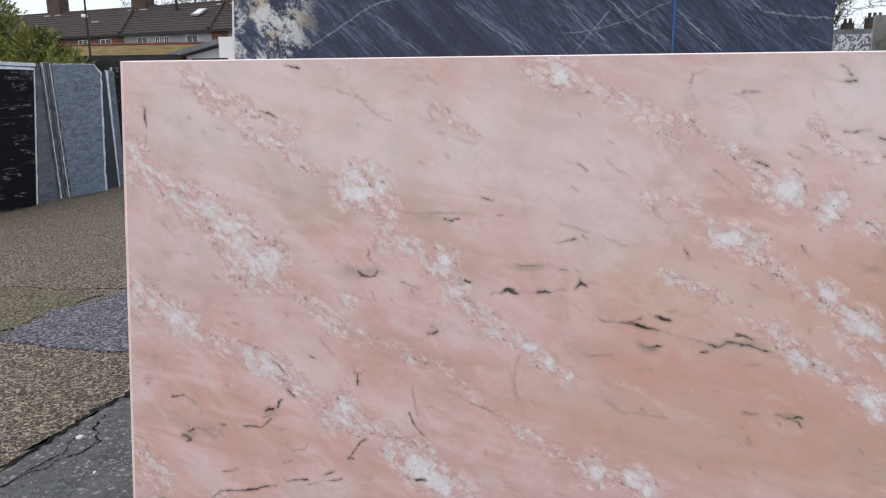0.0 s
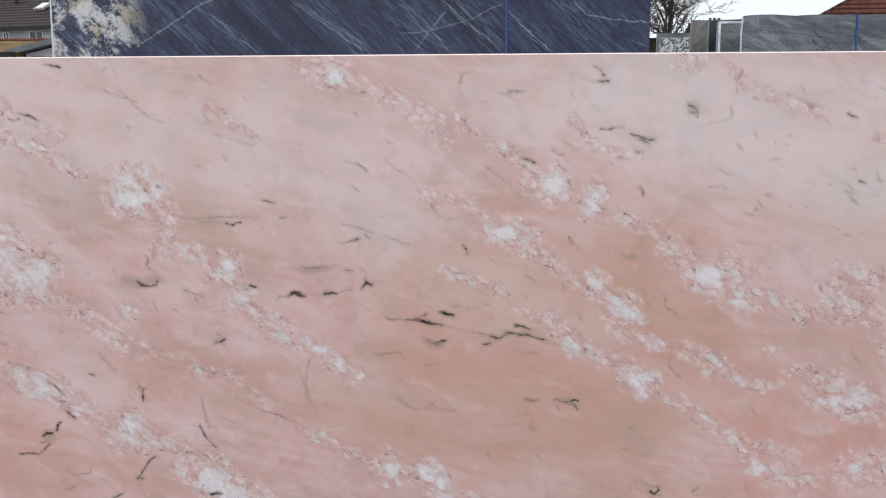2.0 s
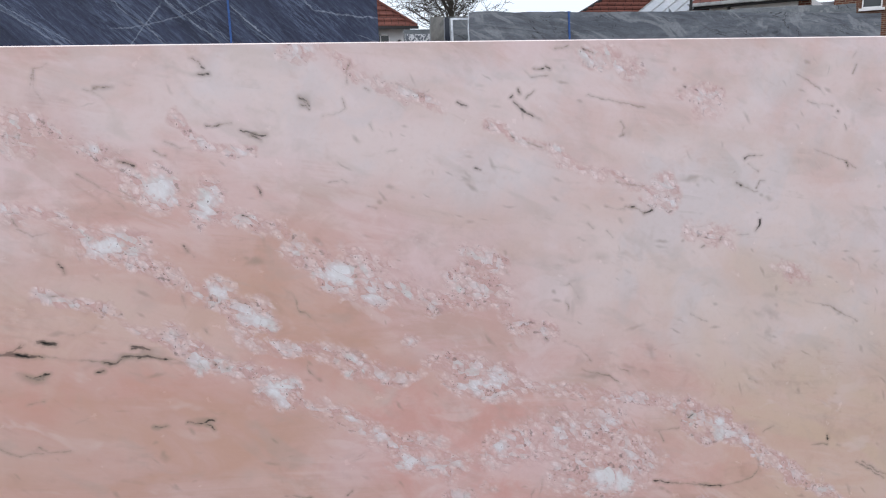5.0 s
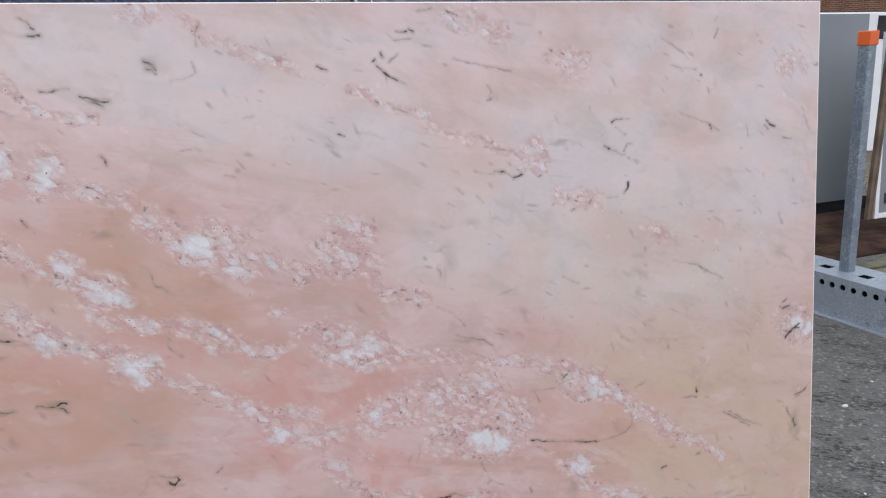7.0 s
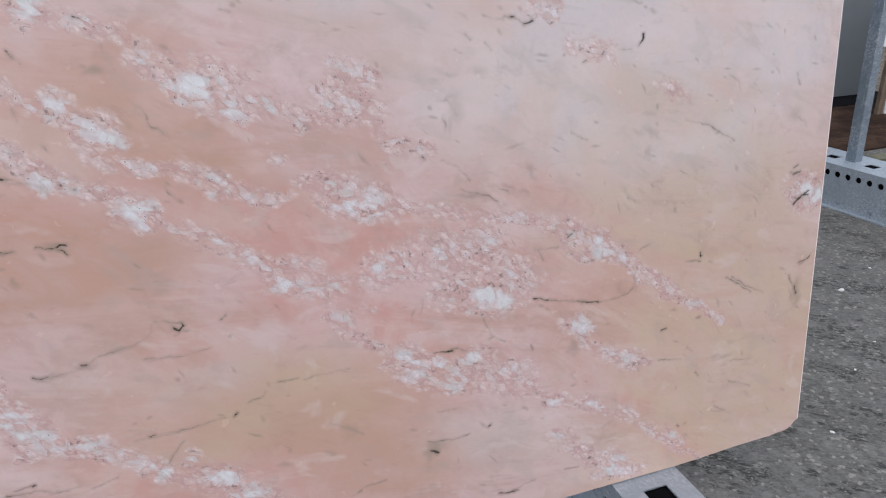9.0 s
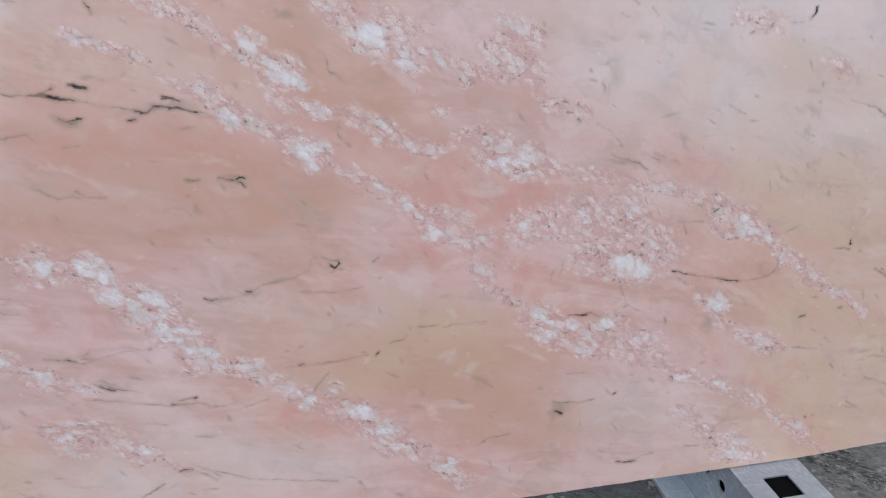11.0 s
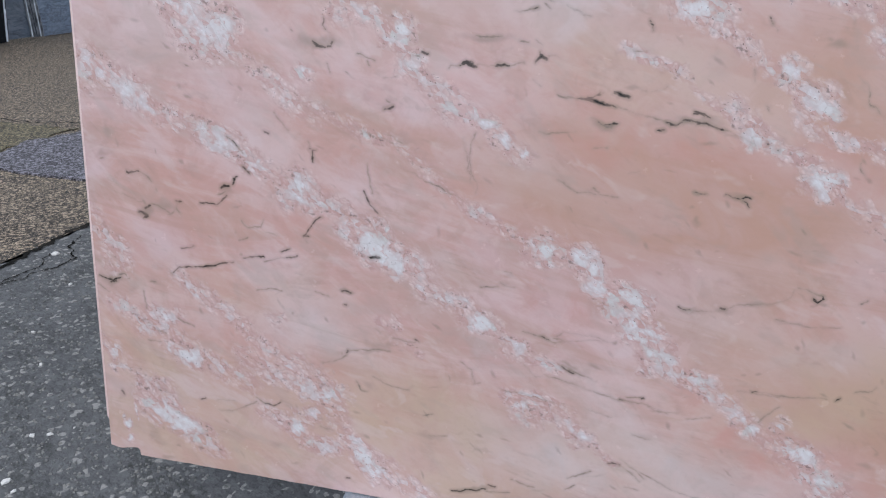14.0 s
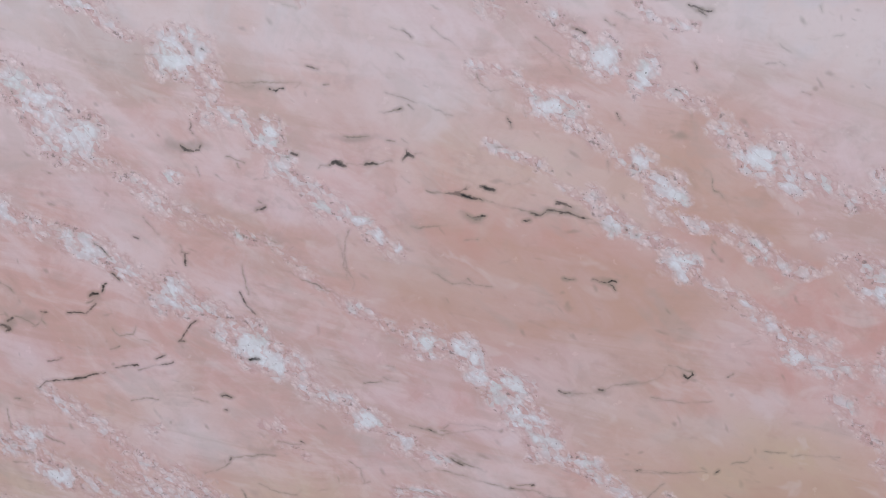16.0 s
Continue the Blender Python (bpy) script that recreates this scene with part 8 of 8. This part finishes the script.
aisle_slab([(5.2, 0.01), (8.02, 0.01), (8.30, 2.10), (5.2, 2.08)], -9.20, BLACK, "black stone slab with thin white veins, standing in a row", 0.05, 0.003)
aisle_slab([(5.1, 0.01), (8.12, 0.01), (8.40, 2.14), (5.1, 2.12)], -9.255, PALE_SAWN, "slab with a pale chipped edge behind the black one", 0.02, 0.010)
aisle_slab([(5.1, 0.01), (8.17, 0.01), (8.45, 2.16), (5.1, 2.14)], -9.285, NAVY, "dark slab behind the black one", 0.03, 0.003)
aisle_slab([(5.1, 0.01), (8.21, 0.01), (8.50, 2.215), (5.1, 2.20)], -9.33, PALE_SAWN, "pale slab whose top stands above the black stack", 0.04, 0.006)
aisle_slab([(8.14, 0.01), (8.80, 0.01), (8.70, 2.20), (8.44, 2.20)], -9.38, STEEL_STONE, "narrow plain grey slab between two stacks", 0.04)
STACKED = ((8.735, 8.655, PALE_SAWN), (8.755, 8.672, DARK_SAWN), (8.80, 8.71, NAVY), (8.825, 8.73, DARK_SAWN), (8.872, 8.77, PALE_SAWN), (8.89, 8.785, DARK_SAWN))
for k, (low, top, face) in enumerate(STACKED):
    aisle_slab([(low, 0.01), (9.75, 0.01), (9.8, 2.2), (top, 2.235 - 0.004 * k)], -9.345 + 0.010 * k, face, "grey slab in a tight stack, seen along its edge", 0.03, 0.006)
aisle_slab([(8.93, 0.01), (9.78, 0.01), (9.95, 2.10), (9.80, 2.25), (8.80, 2.21)], -9.285, ROUGH, "rough blue-grey slab with a chipped edge", 0.04, 0.012)
aisle_slab([(8.95, 0.01), (9.885, 0.01), (10.06, 2.10), (9.90, 2.262), (8.84, 2.222)], -9.33, PALE_SAWN, "slab with a pale broken edge behind the rough one", 0.03, 0.022)
aisle_slab([(9.88, 0.01), (10.39, 0.01), (10.36, 2.15), (10.06, 2.15)], -9.42, NAVY, "dark slate slab beside the rough blue-grey one", 0.04, 0.006)
aisle_slab([(10.34, 0.01), (10.40, 0.01), (10.36, 2.16), (10.27, 2.17)], -9.41, PALE_SAWN, "pale thin slab edge at the end of the row", 0.02, 0.004)
aisle_slab([(10.37, 0.01), (10.52, 0.01), (10.50, 2.16), (10.34, 2.17)], -9.40, STEEL_STONE, "grey slab edge at the end of the row", 0.02, 0.004)
aisle_slab([(10.50, 0.01), (12.4, 0.01), (12.4, 2.3), (10.54, 2.23)], -9.46, BLACK, "black slab with white streaks at the far end", 0.05, 0.006)


# ---- behind the rack ----
PLAIN = surface("plain_grey_slab", (0.20, 0.215, 0.235), (0.235, 0.25, 0.27), 0.8, 90, 0.5, stain=0.06)
behind = [stone_slab("stone_slab", 5.2, 7.1, 4.25, 0.032, 1.98, PLAIN, "plain grey slab with a pale top edge, standing behind the rack", 3, 0.03, group="slabs behind the rack", edge=WHITE_STONE)]
# added sheet: the dark shade under the slab, laid as a black surface
behind.append(solid("slab_support", box(bmesh.new(), 4.9, 7.3, 3.90, 4.6, 0.0, 0.030, 0.004), SHADE_SHEET, "thin black sheet under the grey slab, in place of its shadow", "support"))
behind.append(solid("board", box(bmesh.new(), 4.35, 7.4, 2.62, 3.885, 0.014, 0.028, 0.003), PLY, "stained reddish brown board lying on the ground", "board"))
frame_panel = thing("leaning_panel", "grey panel in a white frame, leaning beside the timber", "panel", m=pose(6.385, 3.46, 0.03, -4))
part("panel", boxes((0.05, 1.2, 0.008, 0.03, 0.05, 1.7)), PLAIN, frame_panel)
for r in ((0.0, 0.05, 0.0, 0.035, 0.0, 1.75), (1.2, 1.25, 0.0, 0.035, 0.0, 1.75), (0.05, 1.2, 0.0, 0.035, 0.0, 0.05), (0.05, 1.2, 0.0, 0.035, 1.7, 1.75)):
    part("frame_bar", boxes(r, soft=0.004), WHITE_PAINT, frame_panel)
part("label_plate", boxes((0.12, 0.32, 0.002, 0.008, 0.14, 0.24)), NAVY, frame_panel)
for x, wide in ((6.285, 0.045), (6.335, 0.028)):
    behind.append(solid("timber_post", box(bmesh.new(), x, x + wide, 3.46, 3.50, 0.029, 2.3, 0.004), TIMBER, "tall sawn timber standing behind the rack", "timber", "timbers"))
pallet = thing("pallet", "weathered greenish pallet lying behind the rack", "pallet")
for k in range(5):
    part("plank", box(bmesh.new(), 4.30, 5.6, 1.55 + k * 0.15, 1.66 + k * 0.15, 0.10, 0.122, 0.003), DECK, pallet)
for x in (4.32, 4.9, 5.5):
    part("block", box(bmesh.new(), x, x + 0.09, 1.55, 2.26, 0.012, 0.098, 0.003), DECK, pallet)
corner = Vector((0.09, -1.25, 0))
for ob in (*behind, frame_panel, pallet):
    ob.matrix_basis = Matrix.Translation(corner) @ pose(0, 0, 0, 0, 0, 1.5) @ Matrix.Translation(-corner) @ ob.matrix_basis
van = thing("white_cabinet", "white metal cabinet with dark openings, far behind the slabs", "cabinet")
part("body", boxes((8.0, 13.0, 7.2, 8.2, 0.0, 2.15), soft=0.02), WHITE_PAINT, van)
for x in (8.6, 9.4, 10.3):
    part("opening", boxes((x, x + 0.4, 7.19, 7.21, 1.75, 2.1)), DARK_TRIM, van)


# ---- houses and trees ----
def window_part(parent, x, y, z, w, h, bars=1):
    f = 0.045
    rows = [(x, x + w, y - 0.06, y - 0.005, z, z + f), (x, x + w, y - 0.06, y - 0.005, z + h - f, z + h), (x, x + f, y - 0.06, y - 0.005, z, z + h), (x + w - f, x + w, y - 0.06, y - 0.005, z, z + h)]
    rows += [(x + w * (k + 1) / (bars + 1) - 0.02, x + w * (k + 1) / (bars + 1) + 0.02, y - 0.06, y - 0.005, z, z + h) for k in range(bars)]
    fr = part("window", boxes(*rows), WHITE_PAINT, parent)
    part("pane", boxes((x + 0.03, x + w - 0.03, y - 0.03, y - 0.01, z + 0.03, z + h - 0.03)), GLASS, fr)
    return fr


def pots(parent, x, y, z, n):
    for k in range(n):
        bm = bmesh.new()
        tube(bm, [(x + 0.28 * k, y, z), (x + 0.28 * k, y, z + 0.20), (x + 0.28 * k, y, z + 0.26)], [0.10, 0.085, 0.11], 8)
        part("chimney_pot", bm, CHIMNEY, parent)


def terrace():
    ob = thing("terraced_house", "terrace of houses with brown tiled roof and brick chimneys", "house", m=pose(-37.86, 45.3, 0, 0, 0, -12.2))
    # shade below the eave is put into the wall's grey
    part("wall", boxes((-14, 18, 0.3, 8, 0, 5.93)), GREY_RENDER, ob)
    for x0, x1 in ((-6.0, 4.6), (12.6, 13.9)):
        part("wall_strip", boxes((x0, x1, 0.24, 0.3, 3.0, 5.92)), BRICK, ob)
    # lapped courses of the slope, one behind the other
    for k in range(11):
        a, e = k / 11, (k + 1.1) / 11
        bm = prism([(4.2 * a, 5.95 + 2.35 * a + 0.10), (4.2 * e, 5.95 + 2.35 * e + 0.02), (4.2 * e, 5.95 + 2.35 * e - 0.08), (4.2 * a, 5.95 + 2.35 * a - 0.02)], -14, 18)
        part("tile_course", bm, TILE, ob).matrix_basis = ALONG_X
    part("roof", prism([(4.2, 8.32), (8.4, 5.95), (8.4, 5.8), (4.2, 8.1)], -14, 18), TILE, ob).matrix_basis = ALONG_X
    bm = bmesh.new()
    tube(bm, [(-14, 4.2, 8.33), (18, 4.2, 8.33)], [0.10, 0.10], 8)
    part("ridge", bm, TILE, ob)
    part("gutter", boxes((-14, 18, -0.12, 0.0, 5.86, 5.97)), DARK_TRIM, ob)
    for x0, x1 in ((4.55, 1.75), (12.55, 10.5)):
        bm = bmesh.new()
        tube(bm, [(x0, 0, 6.08), (x1, 4.2, 8.42)], [0.12, 0.12], 6)
        part("verge", bm, TILE, ob)
    for x in (-7.5, 1.75, 10.35):
        c = part("chimney", box(bmesh.new(), x, x + 1.45, 3.9, 4.8, 7.6, 11.6, 0.02), CHIMNEY, ob)
        for x0 in (x - 0.25, x + 0.95):
            part("flashing", boxes((x0, x0 + 0.75, 3.72, 3.9, 8.02, 8.16), soft=0.02), SLATE_GREY, c)
    for x, w in ((0.2, 0.9), (2.4, 1.1), (5.9, 1.0), (7.6, 0.4), (8.4, 0.45), (10.4, 1.0)):
        window_part(ob, x, 0.24 if x < 4.6 else 0.3, 4.75, w, 1.0)
    light = part("skylight", boxes((-0.38, 0.38, -0.5, 0.5, 0.0, 0.12), soft=0.01), SLATE_GREY, ob)
    light.matrix_basis = pose(9.75, 2.35, 7.42, 29)
    # plain white instead of glass: the sky's reflection put in as colour
    part("pane", boxes((-0.27, 0.27, -0.38, 0.38, 0.122, 0.13)), WHITE_PAINT, light)
    bm = bmesh.new()
    tube(bm, [(6.9, 3.2, 7.7), (6.9, 3.2, 8.55)], [0.13, 0.10], 8)
    part("vent_pipe", bm, DARK_TRIM, ob)
    part("roof_vent", boxes((-0.45, 0.25, 2.0, 2.3, 7.15, 7.26), soft=0.02), SLATE_GREY, ob)


terrace()


def garage():
    ob = thing("garage", "low garage with a mossy roof and white gable", "garage", m=pose(-25.75, 18, 0))
    part("wall", boxes((0, 13.1, 0.3, 5, 0, 2.80)), RENDERED, ob)
    bm = prism([(-0.1, 2.88), (5.3, 3.60), (5.3, 3.50), (-0.1, 2.78)], -0.2, 13.2)
    part("roof", bm, MOSS_ROOF, ob, "yellow-brown mossy felt roof").matrix_basis = ALONG_X
    bm = bmesh.new()
    tube(bm, [(-0.2, 5.3, 3.63), (11.0, 5.3, 3.63)], [0.06, 0.06], 6)
    part("ridge", bm, RED_TILE, ob)
    part("fascia", boxes((-0.2, 13.2, -0.16, -0.11, 2.70, 2.90)), DARK_TRIM, ob)
    part("gable", prism([(13.3, 0.0), (15.2, 0.0), (15.2, 3.30), (13.3, 2.86)], 0.2, 4.0), WHITE_PAINT, ob)
    part("verge", prism([(12.9, 2.80), (14.6, 3.20), (14.6, 3.34), (12.9, 2.95)], -0.1, 4.2), PIPE, ob)
    part("gable_post", boxes((14.55, 15.1, -0.15, 0.15, 0.0, 3.36), soft=0.01), WHITE_PAINT, ob)


garage()


def lamp_post():
    ob = thing("street_lamp", "slender dark lamp post in front of the terrace", "street lamp", m=pose(-15.68, 18.2, 0))
    bm = bmesh.new()
    tube(bm, [(0, 0, 0), (0, 0, 2.7), (-0.02, 0, 7.0)], [0.035, 0.030, 0.022], 8)
    part("pole", bm, DARK_TRIM, ob)
    part("lantern", box(bmesh.new(), -0.14, 0.0, -0.07, 0.07, 4.03, 4.13, 0.02), WHITE_PAINT, ob)


lamp_post()


def bare_tree(x, y, tall, seed, label, spread=0.5):
    ob = thing("bare_tree", label, "tree", "bare trees", pose(x, y, 0))
    rng = random.Random(seed)
    trunk, limbs = bmesh.new(), bmesh.new()

    def grow(bm, p, d, length, r, depth):
        pts, radii = [p.copy()], [r]
        n = 6
        for k in range(n):
            d = (d + Vector((rng.uniform(-1, 1), rng.uniform(-1, 1), rng.uniform(-0.5, 0.6))) * (0.12, 0.30, 0.42, 0.5, 0.55)[depth]).normalized()
            p = p + d * (length / n)
            pts.append(p.copy()), radii.append(r * (1 - 0.7 * (k + 1) / n))
        tube(bm, pts, radii, 7 if depth == 0 else 4 if depth < 3 else 3)
        if depth >= 4:
            return
        for k in range((14, 8, 6, 5)[depth]):
            q = rng.uniform(0.28 if depth == 0 else 0.15, 1.0)
            i = min(int(q * n), n - 1)
            b = pts[i].lerp(pts[i + 1], q * n - i)
            side = Vector((rng.uniform(-1, 1), rng.uniform(-1, 1), rng.uniform(-0.1, 0.6))).normalized()
            grow(limbs, b, (d * (0.55 - 0.1 * depth) + side * spread * 2.0).normalized(), length * rng.uniform(0.38, 0.62), max(0.017, radii[i] * 0.52), depth + 1)

    grow(trunk, Vector((0, 0, -0.1)), Vector((0.03, 0, 1)), tall * 0.66, tall * 0.018, 0)
    part("trunk", trunk, BARK, ob)
    part("crown", limbs, BARK, ob)


bare_tree(11.8, 45.0, 14.0, 5, "leafless tree with fine dark twigs behind the slabs")
bare_tree(-45.1, 66, 14.0, 8, "leafless tree behind the terrace roof")
bare_tree(-37.7, 64, 14.5, 21, "leafless tree behind the terrace chimneys")


def evergreen(x, y, tall, wide, seed, label):
    ob = thing("evergreen_bush", label, "bush", "bushes", pose(x, y, 0))
    rng = random.Random(seed)
    bm = bmesh.new()
    tube(bm, [(0, 0, -0.05), (0.05, 0, tall * 0.5), (0, 0.05, tall * 0.9)], [0.07, 0.05, 0.02], 7)
    for k in range(14):
        a, z = rng.uniform(0, 6.28), rng.uniform(0.3, 0.85) * tall
        r = wide * rng.uniform(0.4, 0.8)
        tube(bm, [(0, 0, z * 0.9), (r * math.cos(a) * 0.5, r * math.sin(a) * 0.5, z), (r * math.cos(a), r * math.sin(a), z + 0.15)], [0.03, 0.02, 0.006], 4)
    part("trunk", bm, BARK, ob)
    verts, faces = [], []
    for _ in range(1250):
        z = rng.random() ** 0.8
        rad = wide * math.sqrt(max(0.0, 1 - z**2.0)) * (0.85 + 0.5 * noise.noise((z * 6, seed, 0)))
        a = rng.uniform(0, 6.283)
        r = rad * (1 + 0.5 * noise.noise((math.cos(a) * 1.7, math.sin(a) * 1.7, z * 7 + seed))) * rng.uniform(0.55, 1.1)
        at = Vector((r * math.cos(a), r * math.sin(a), 0.2 + z * (tall - 0.4)))
        way = Vector((math.cos(a) * 0.8, math.sin(a) * 0.8, rng.uniform(0.2, 1.5))).normalized()
        reach = rng.uniform(0.18, 0.42)
        for k in range(26):
            t = k / 26
            p = at + way * reach * t + Vector([rng.gauss(0, 0.05 * (1.1 - t)) for _ in range(3)])
            s = rng.uniform(0.025, 0.055)
            d1 = (way * 0.9 + Vector([rng.gauss(0, 0.5) for _ in range(3)])).normalized()
            d2 = d1.orthogonal().normalized()
            b = len(verts)
            verts += [p - d1 * s, p + d2 * s * 0.35, p + d1 * s, p - d2 * s * 0.35]
            faces.append((b, b + 1, b + 2, b + 3))
    me = bpy.data.meshes.new("crown")
    me.from_pydata(verts, [], faces)
    me.materials.append(LEAF)
    crown = new("crown", me)
    crown.parent = ob


evergreen(-15.5, 14.0, 4.75, 1.15, 3, "dense evergreen tree with yellow-green tips")
evergreen(-14.1, 14.3, 3.35, 1.25, 7, "low evergreen bush beside the garage")
evergreen(-17.1, 14.6, 3.9, 1.6, 9, "evergreen bush at the end of the row of slabs")


def hip_house():
    ob = thing("house", "white house with a red hipped tile roof", "house", "houses", pose(0.6, 30, 0))
    part("wall", boxes((-6.5, 5.6, 0.5, 8, 0, 4.46)), RENDERED, ob)
    bm = bmesh.new()
    lo = [bm.verts.new(p) for p in ((-7, 0, 4.46), (6.05, 0, 4.46), (6.05, 8.5, 4.46), (-7, 8.5, 4.46))]
    hi = [bm.verts.new(p) for p in ((-3, 2.5, 7.3), (2.1, 2.5, 7.3))]
    for q in ((lo[0], lo[1], hi[1], hi[0]), (lo[1], lo[2], hi[1]), (lo[2], lo[3], hi[0], hi[1]), (lo[3], lo[0], hi[0]), lo[::-1]):
        bm.faces.new(q)
    part("roof", bm, RED_TILE, ob)
    for k in range(12):
        t = k / 12
        part("tile_course", boxes((-7 + 4 * t, 6.05 - 3.95 * t, 2.5 * t - 0.05, 2.5 * t + 0.02, 4.46 + 2.84 * t, 4.52 + 2.84 * t)), RED_TILE, ob)
    bm = bmesh.new()
    tube(bm, [(6.05, -0.02, 4.5), (2.1, 2.48, 7.34)], [0.06, 0.06], 6)
    part("hip", bm, RED_TILE, ob)
    part("eave", boxes((-7.05, 6.1, -0.06, 0.0, 4.34, 4.46)), DARK_TRIM, ob)
    window_part(ob, 4.1, 0.5, 3.3, 0.8, 0.85)


hip_house()


def right_houses():
    ob = thing("house", "house with red tiled hip roof and grey metal lean-to", "house", "houses", pose(10.2, 21.6, 0))
    part("wall", boxes((1.2, 5.2, 0.4, 1.4, 0, 3.93)), RENDERED, ob)
    bm = bmesh.new()
    lo = [bm.verts.new(p) for p in ((0, 0, 3.95), (5.6, 0, 3.95), (9.5, 4.0, 3.95), (3.0, 4.0, 3.95))]
    hi = [bm.verts.new(p) for p in ((4.2, 1.6, 6.0), (7.2, 1.6, 6.0))]
    for q in ((lo[0], lo[1], hi[1], hi[0]), (lo[1], lo[2], hi[1]), (lo[2], lo[3], hi[0], hi[1]), (lo[3], lo[0], hi[0]), lo[::-1]):
        bm.faces.new(q)
    part("roof", bm, RED_TILE, ob)
    for k in range(14):
        t = k / 14
        part("tile_course", boxes((4.2 * t, 5.6 + 1.6 * t, 1.6 * t - 0.05, 1.6 * t + 0.03, 3.95 + 2.05 * t, 4.01 + 2.05 * t)), RED_TILE, ob)
    bm = bmesh.new()
    tube(bm, [(0, 0, 3.97), (4.2, 1.6, 6.04)], [0.05, 0.05], 6)
    part("hip", bm, DARK_TRIM, ob)
    bm = bmesh.new()
    vs4 = [bm.verts.new(p) for p in ((2.05, -0.3, 3.95), (4.05, -0.3, 4.1), (7.9, 1.6, 6.3), (5.9, 1.6, 6.2))]
    low = [bm.verts.new(v.co - Vector((0, 0, 0.08))) for v in vs4]
    bm.faces.new(vs4), bm.faces.new(low[::-1])
    for k in range(4):
        bm.faces.new((vs4[(k + 1) % 4], vs4[k], low[k], low[(k + 1) % 4]))
    panel = part("metal_roof", bm, PANEL, ob, "grey standing-seam metal roof")
    for k in range(5):
        bm = bmesh.new()
        tube(bm, [(2.05 + 0.5 * k, -0.3, 3.97 + 0.0375 * k), (5.9 + 0.5 * k, 1.6, 6.22 + 0.025 * k)], [0.022, 0.022], 5)
        part("seam", bm, SLATE_GREY, panel)
    bm = bmesh.new()
    tube(bm, [(4.05, -0.5, 0), (4.05, -0.5, 6.0)], [0.05, 0.05], 8)
    part("downpipe", bm, DARK_TRIM, ob)
    # the next house stands askew: red roof over a white wall
    ob = thing("house", "white rendered house with red roof and dark gutter", "house", "houses", pose(14.5, 21.6, 0, 0, 0, -48))
    part("wall", boxes((0.6, 3.75, 0.35, 5, 0, 4.28)), WHITE_PAINT, ob)
    part("pier", boxes((3.4, 3.75, 0.25, 0.6, 0, 4.28)), BRICK, ob)
    for k in range(10):
        a, e = k / 10, (k + 1.1) / 10
        bm = prism([(3.2 * a, 4.34 + 2.2 * a + 0.05), (3.2 * e, 4.34 + 2.2 * e + 0.01), (3.2 * e, 4.34 + 2.2 * e - 0.06), (3.2 * a, 4.34 + 2.2 * a - 0.02)], -0.3, 4.0)
        part("tile_course", bm, RED_TILE, ob).matrix_basis = ALONG_X
    part("gutter", boxes((-0.3, 4.0, -0.14, 0.0, 4.26, 4.37), soft=0.02), SLATE_GREY, ob)
    part("fascia", boxes((-0.3, 4.0, 0.0, 0.04, 4.17, 4.32)), DARK_TRIM, ob)
    bm = bmesh.new()
    tube(bm, [(1.3, 0.1, 0), (1.3, 0.1, 6.5)], [0.05, 0.05], 8)
    part("downpipe", bm, DARK_TRIM, ob)
    for x in (1.6, 2.0, 2.9):
        window_part(ob, x, 0.35, 3.65, 0.32, 0.38, 0)
    ob = thing("house", "brick house with white window frame and dark gutter", "house", "houses", pose(22.75, 22.9, 0, 0, 0, -46))
    part("wall", boxes((-0.85, 12.0, 0.0, 7, 0, 8.5)), BRICK, ob)
    part("lean_to", boxes((-2.2, -0.86, 0.4, 5, 0, 4.75)), GREY_RENDER, ob, "grey rendered lean-to wall")
    window_part(ob, 0.12, 0.0, 4.36, 0.68, 1.7, 0)
    part("window_sill", boxes((0.02, 0.90, -0.11, 0.0, 4.26, 4.355)), WHITE_PAINT, ob)


right_houses()


def far_chimneys():
    ob = thing("house", "low house roof with small brick chimneys far off", "house", "houses", pose(10.9, 47, 0))
    part("wall", boxes((-3, 8, 0, 6, 0, 3.6)), RENDERED, ob)
    part("roof", prism([(-3.4, 3.6), (8.4, 3.6), (6, 5.3), (0.4, 5.3)], -0.3, 6.3), TILE, ob)
    for x, w, z, n in ((2.85, 0.56, 5.95, 2), (4.15, 0.98, 6.25, 3)):
        c = part("chimney", box(bmesh.new(), x, x + w, -0.4, 0.3, 4.9, z, 0.02), CHIMNEY, ob)
        pots(c, x + 0.14, -0.05, z, n)


far_chimneys()
wall = thing("boundary_wall", "dark boundary fence behind the row of slabs", "fence", kind="structure")
for k in range(14):
    part("board", box(bmesh.new(), -24 + k * 1.02, -23.0 + k * 1.02, 15.6, 15.66, 0, 2.62 + 0.03 * (k % 3), 0.01), DARK_TRIM, wall)
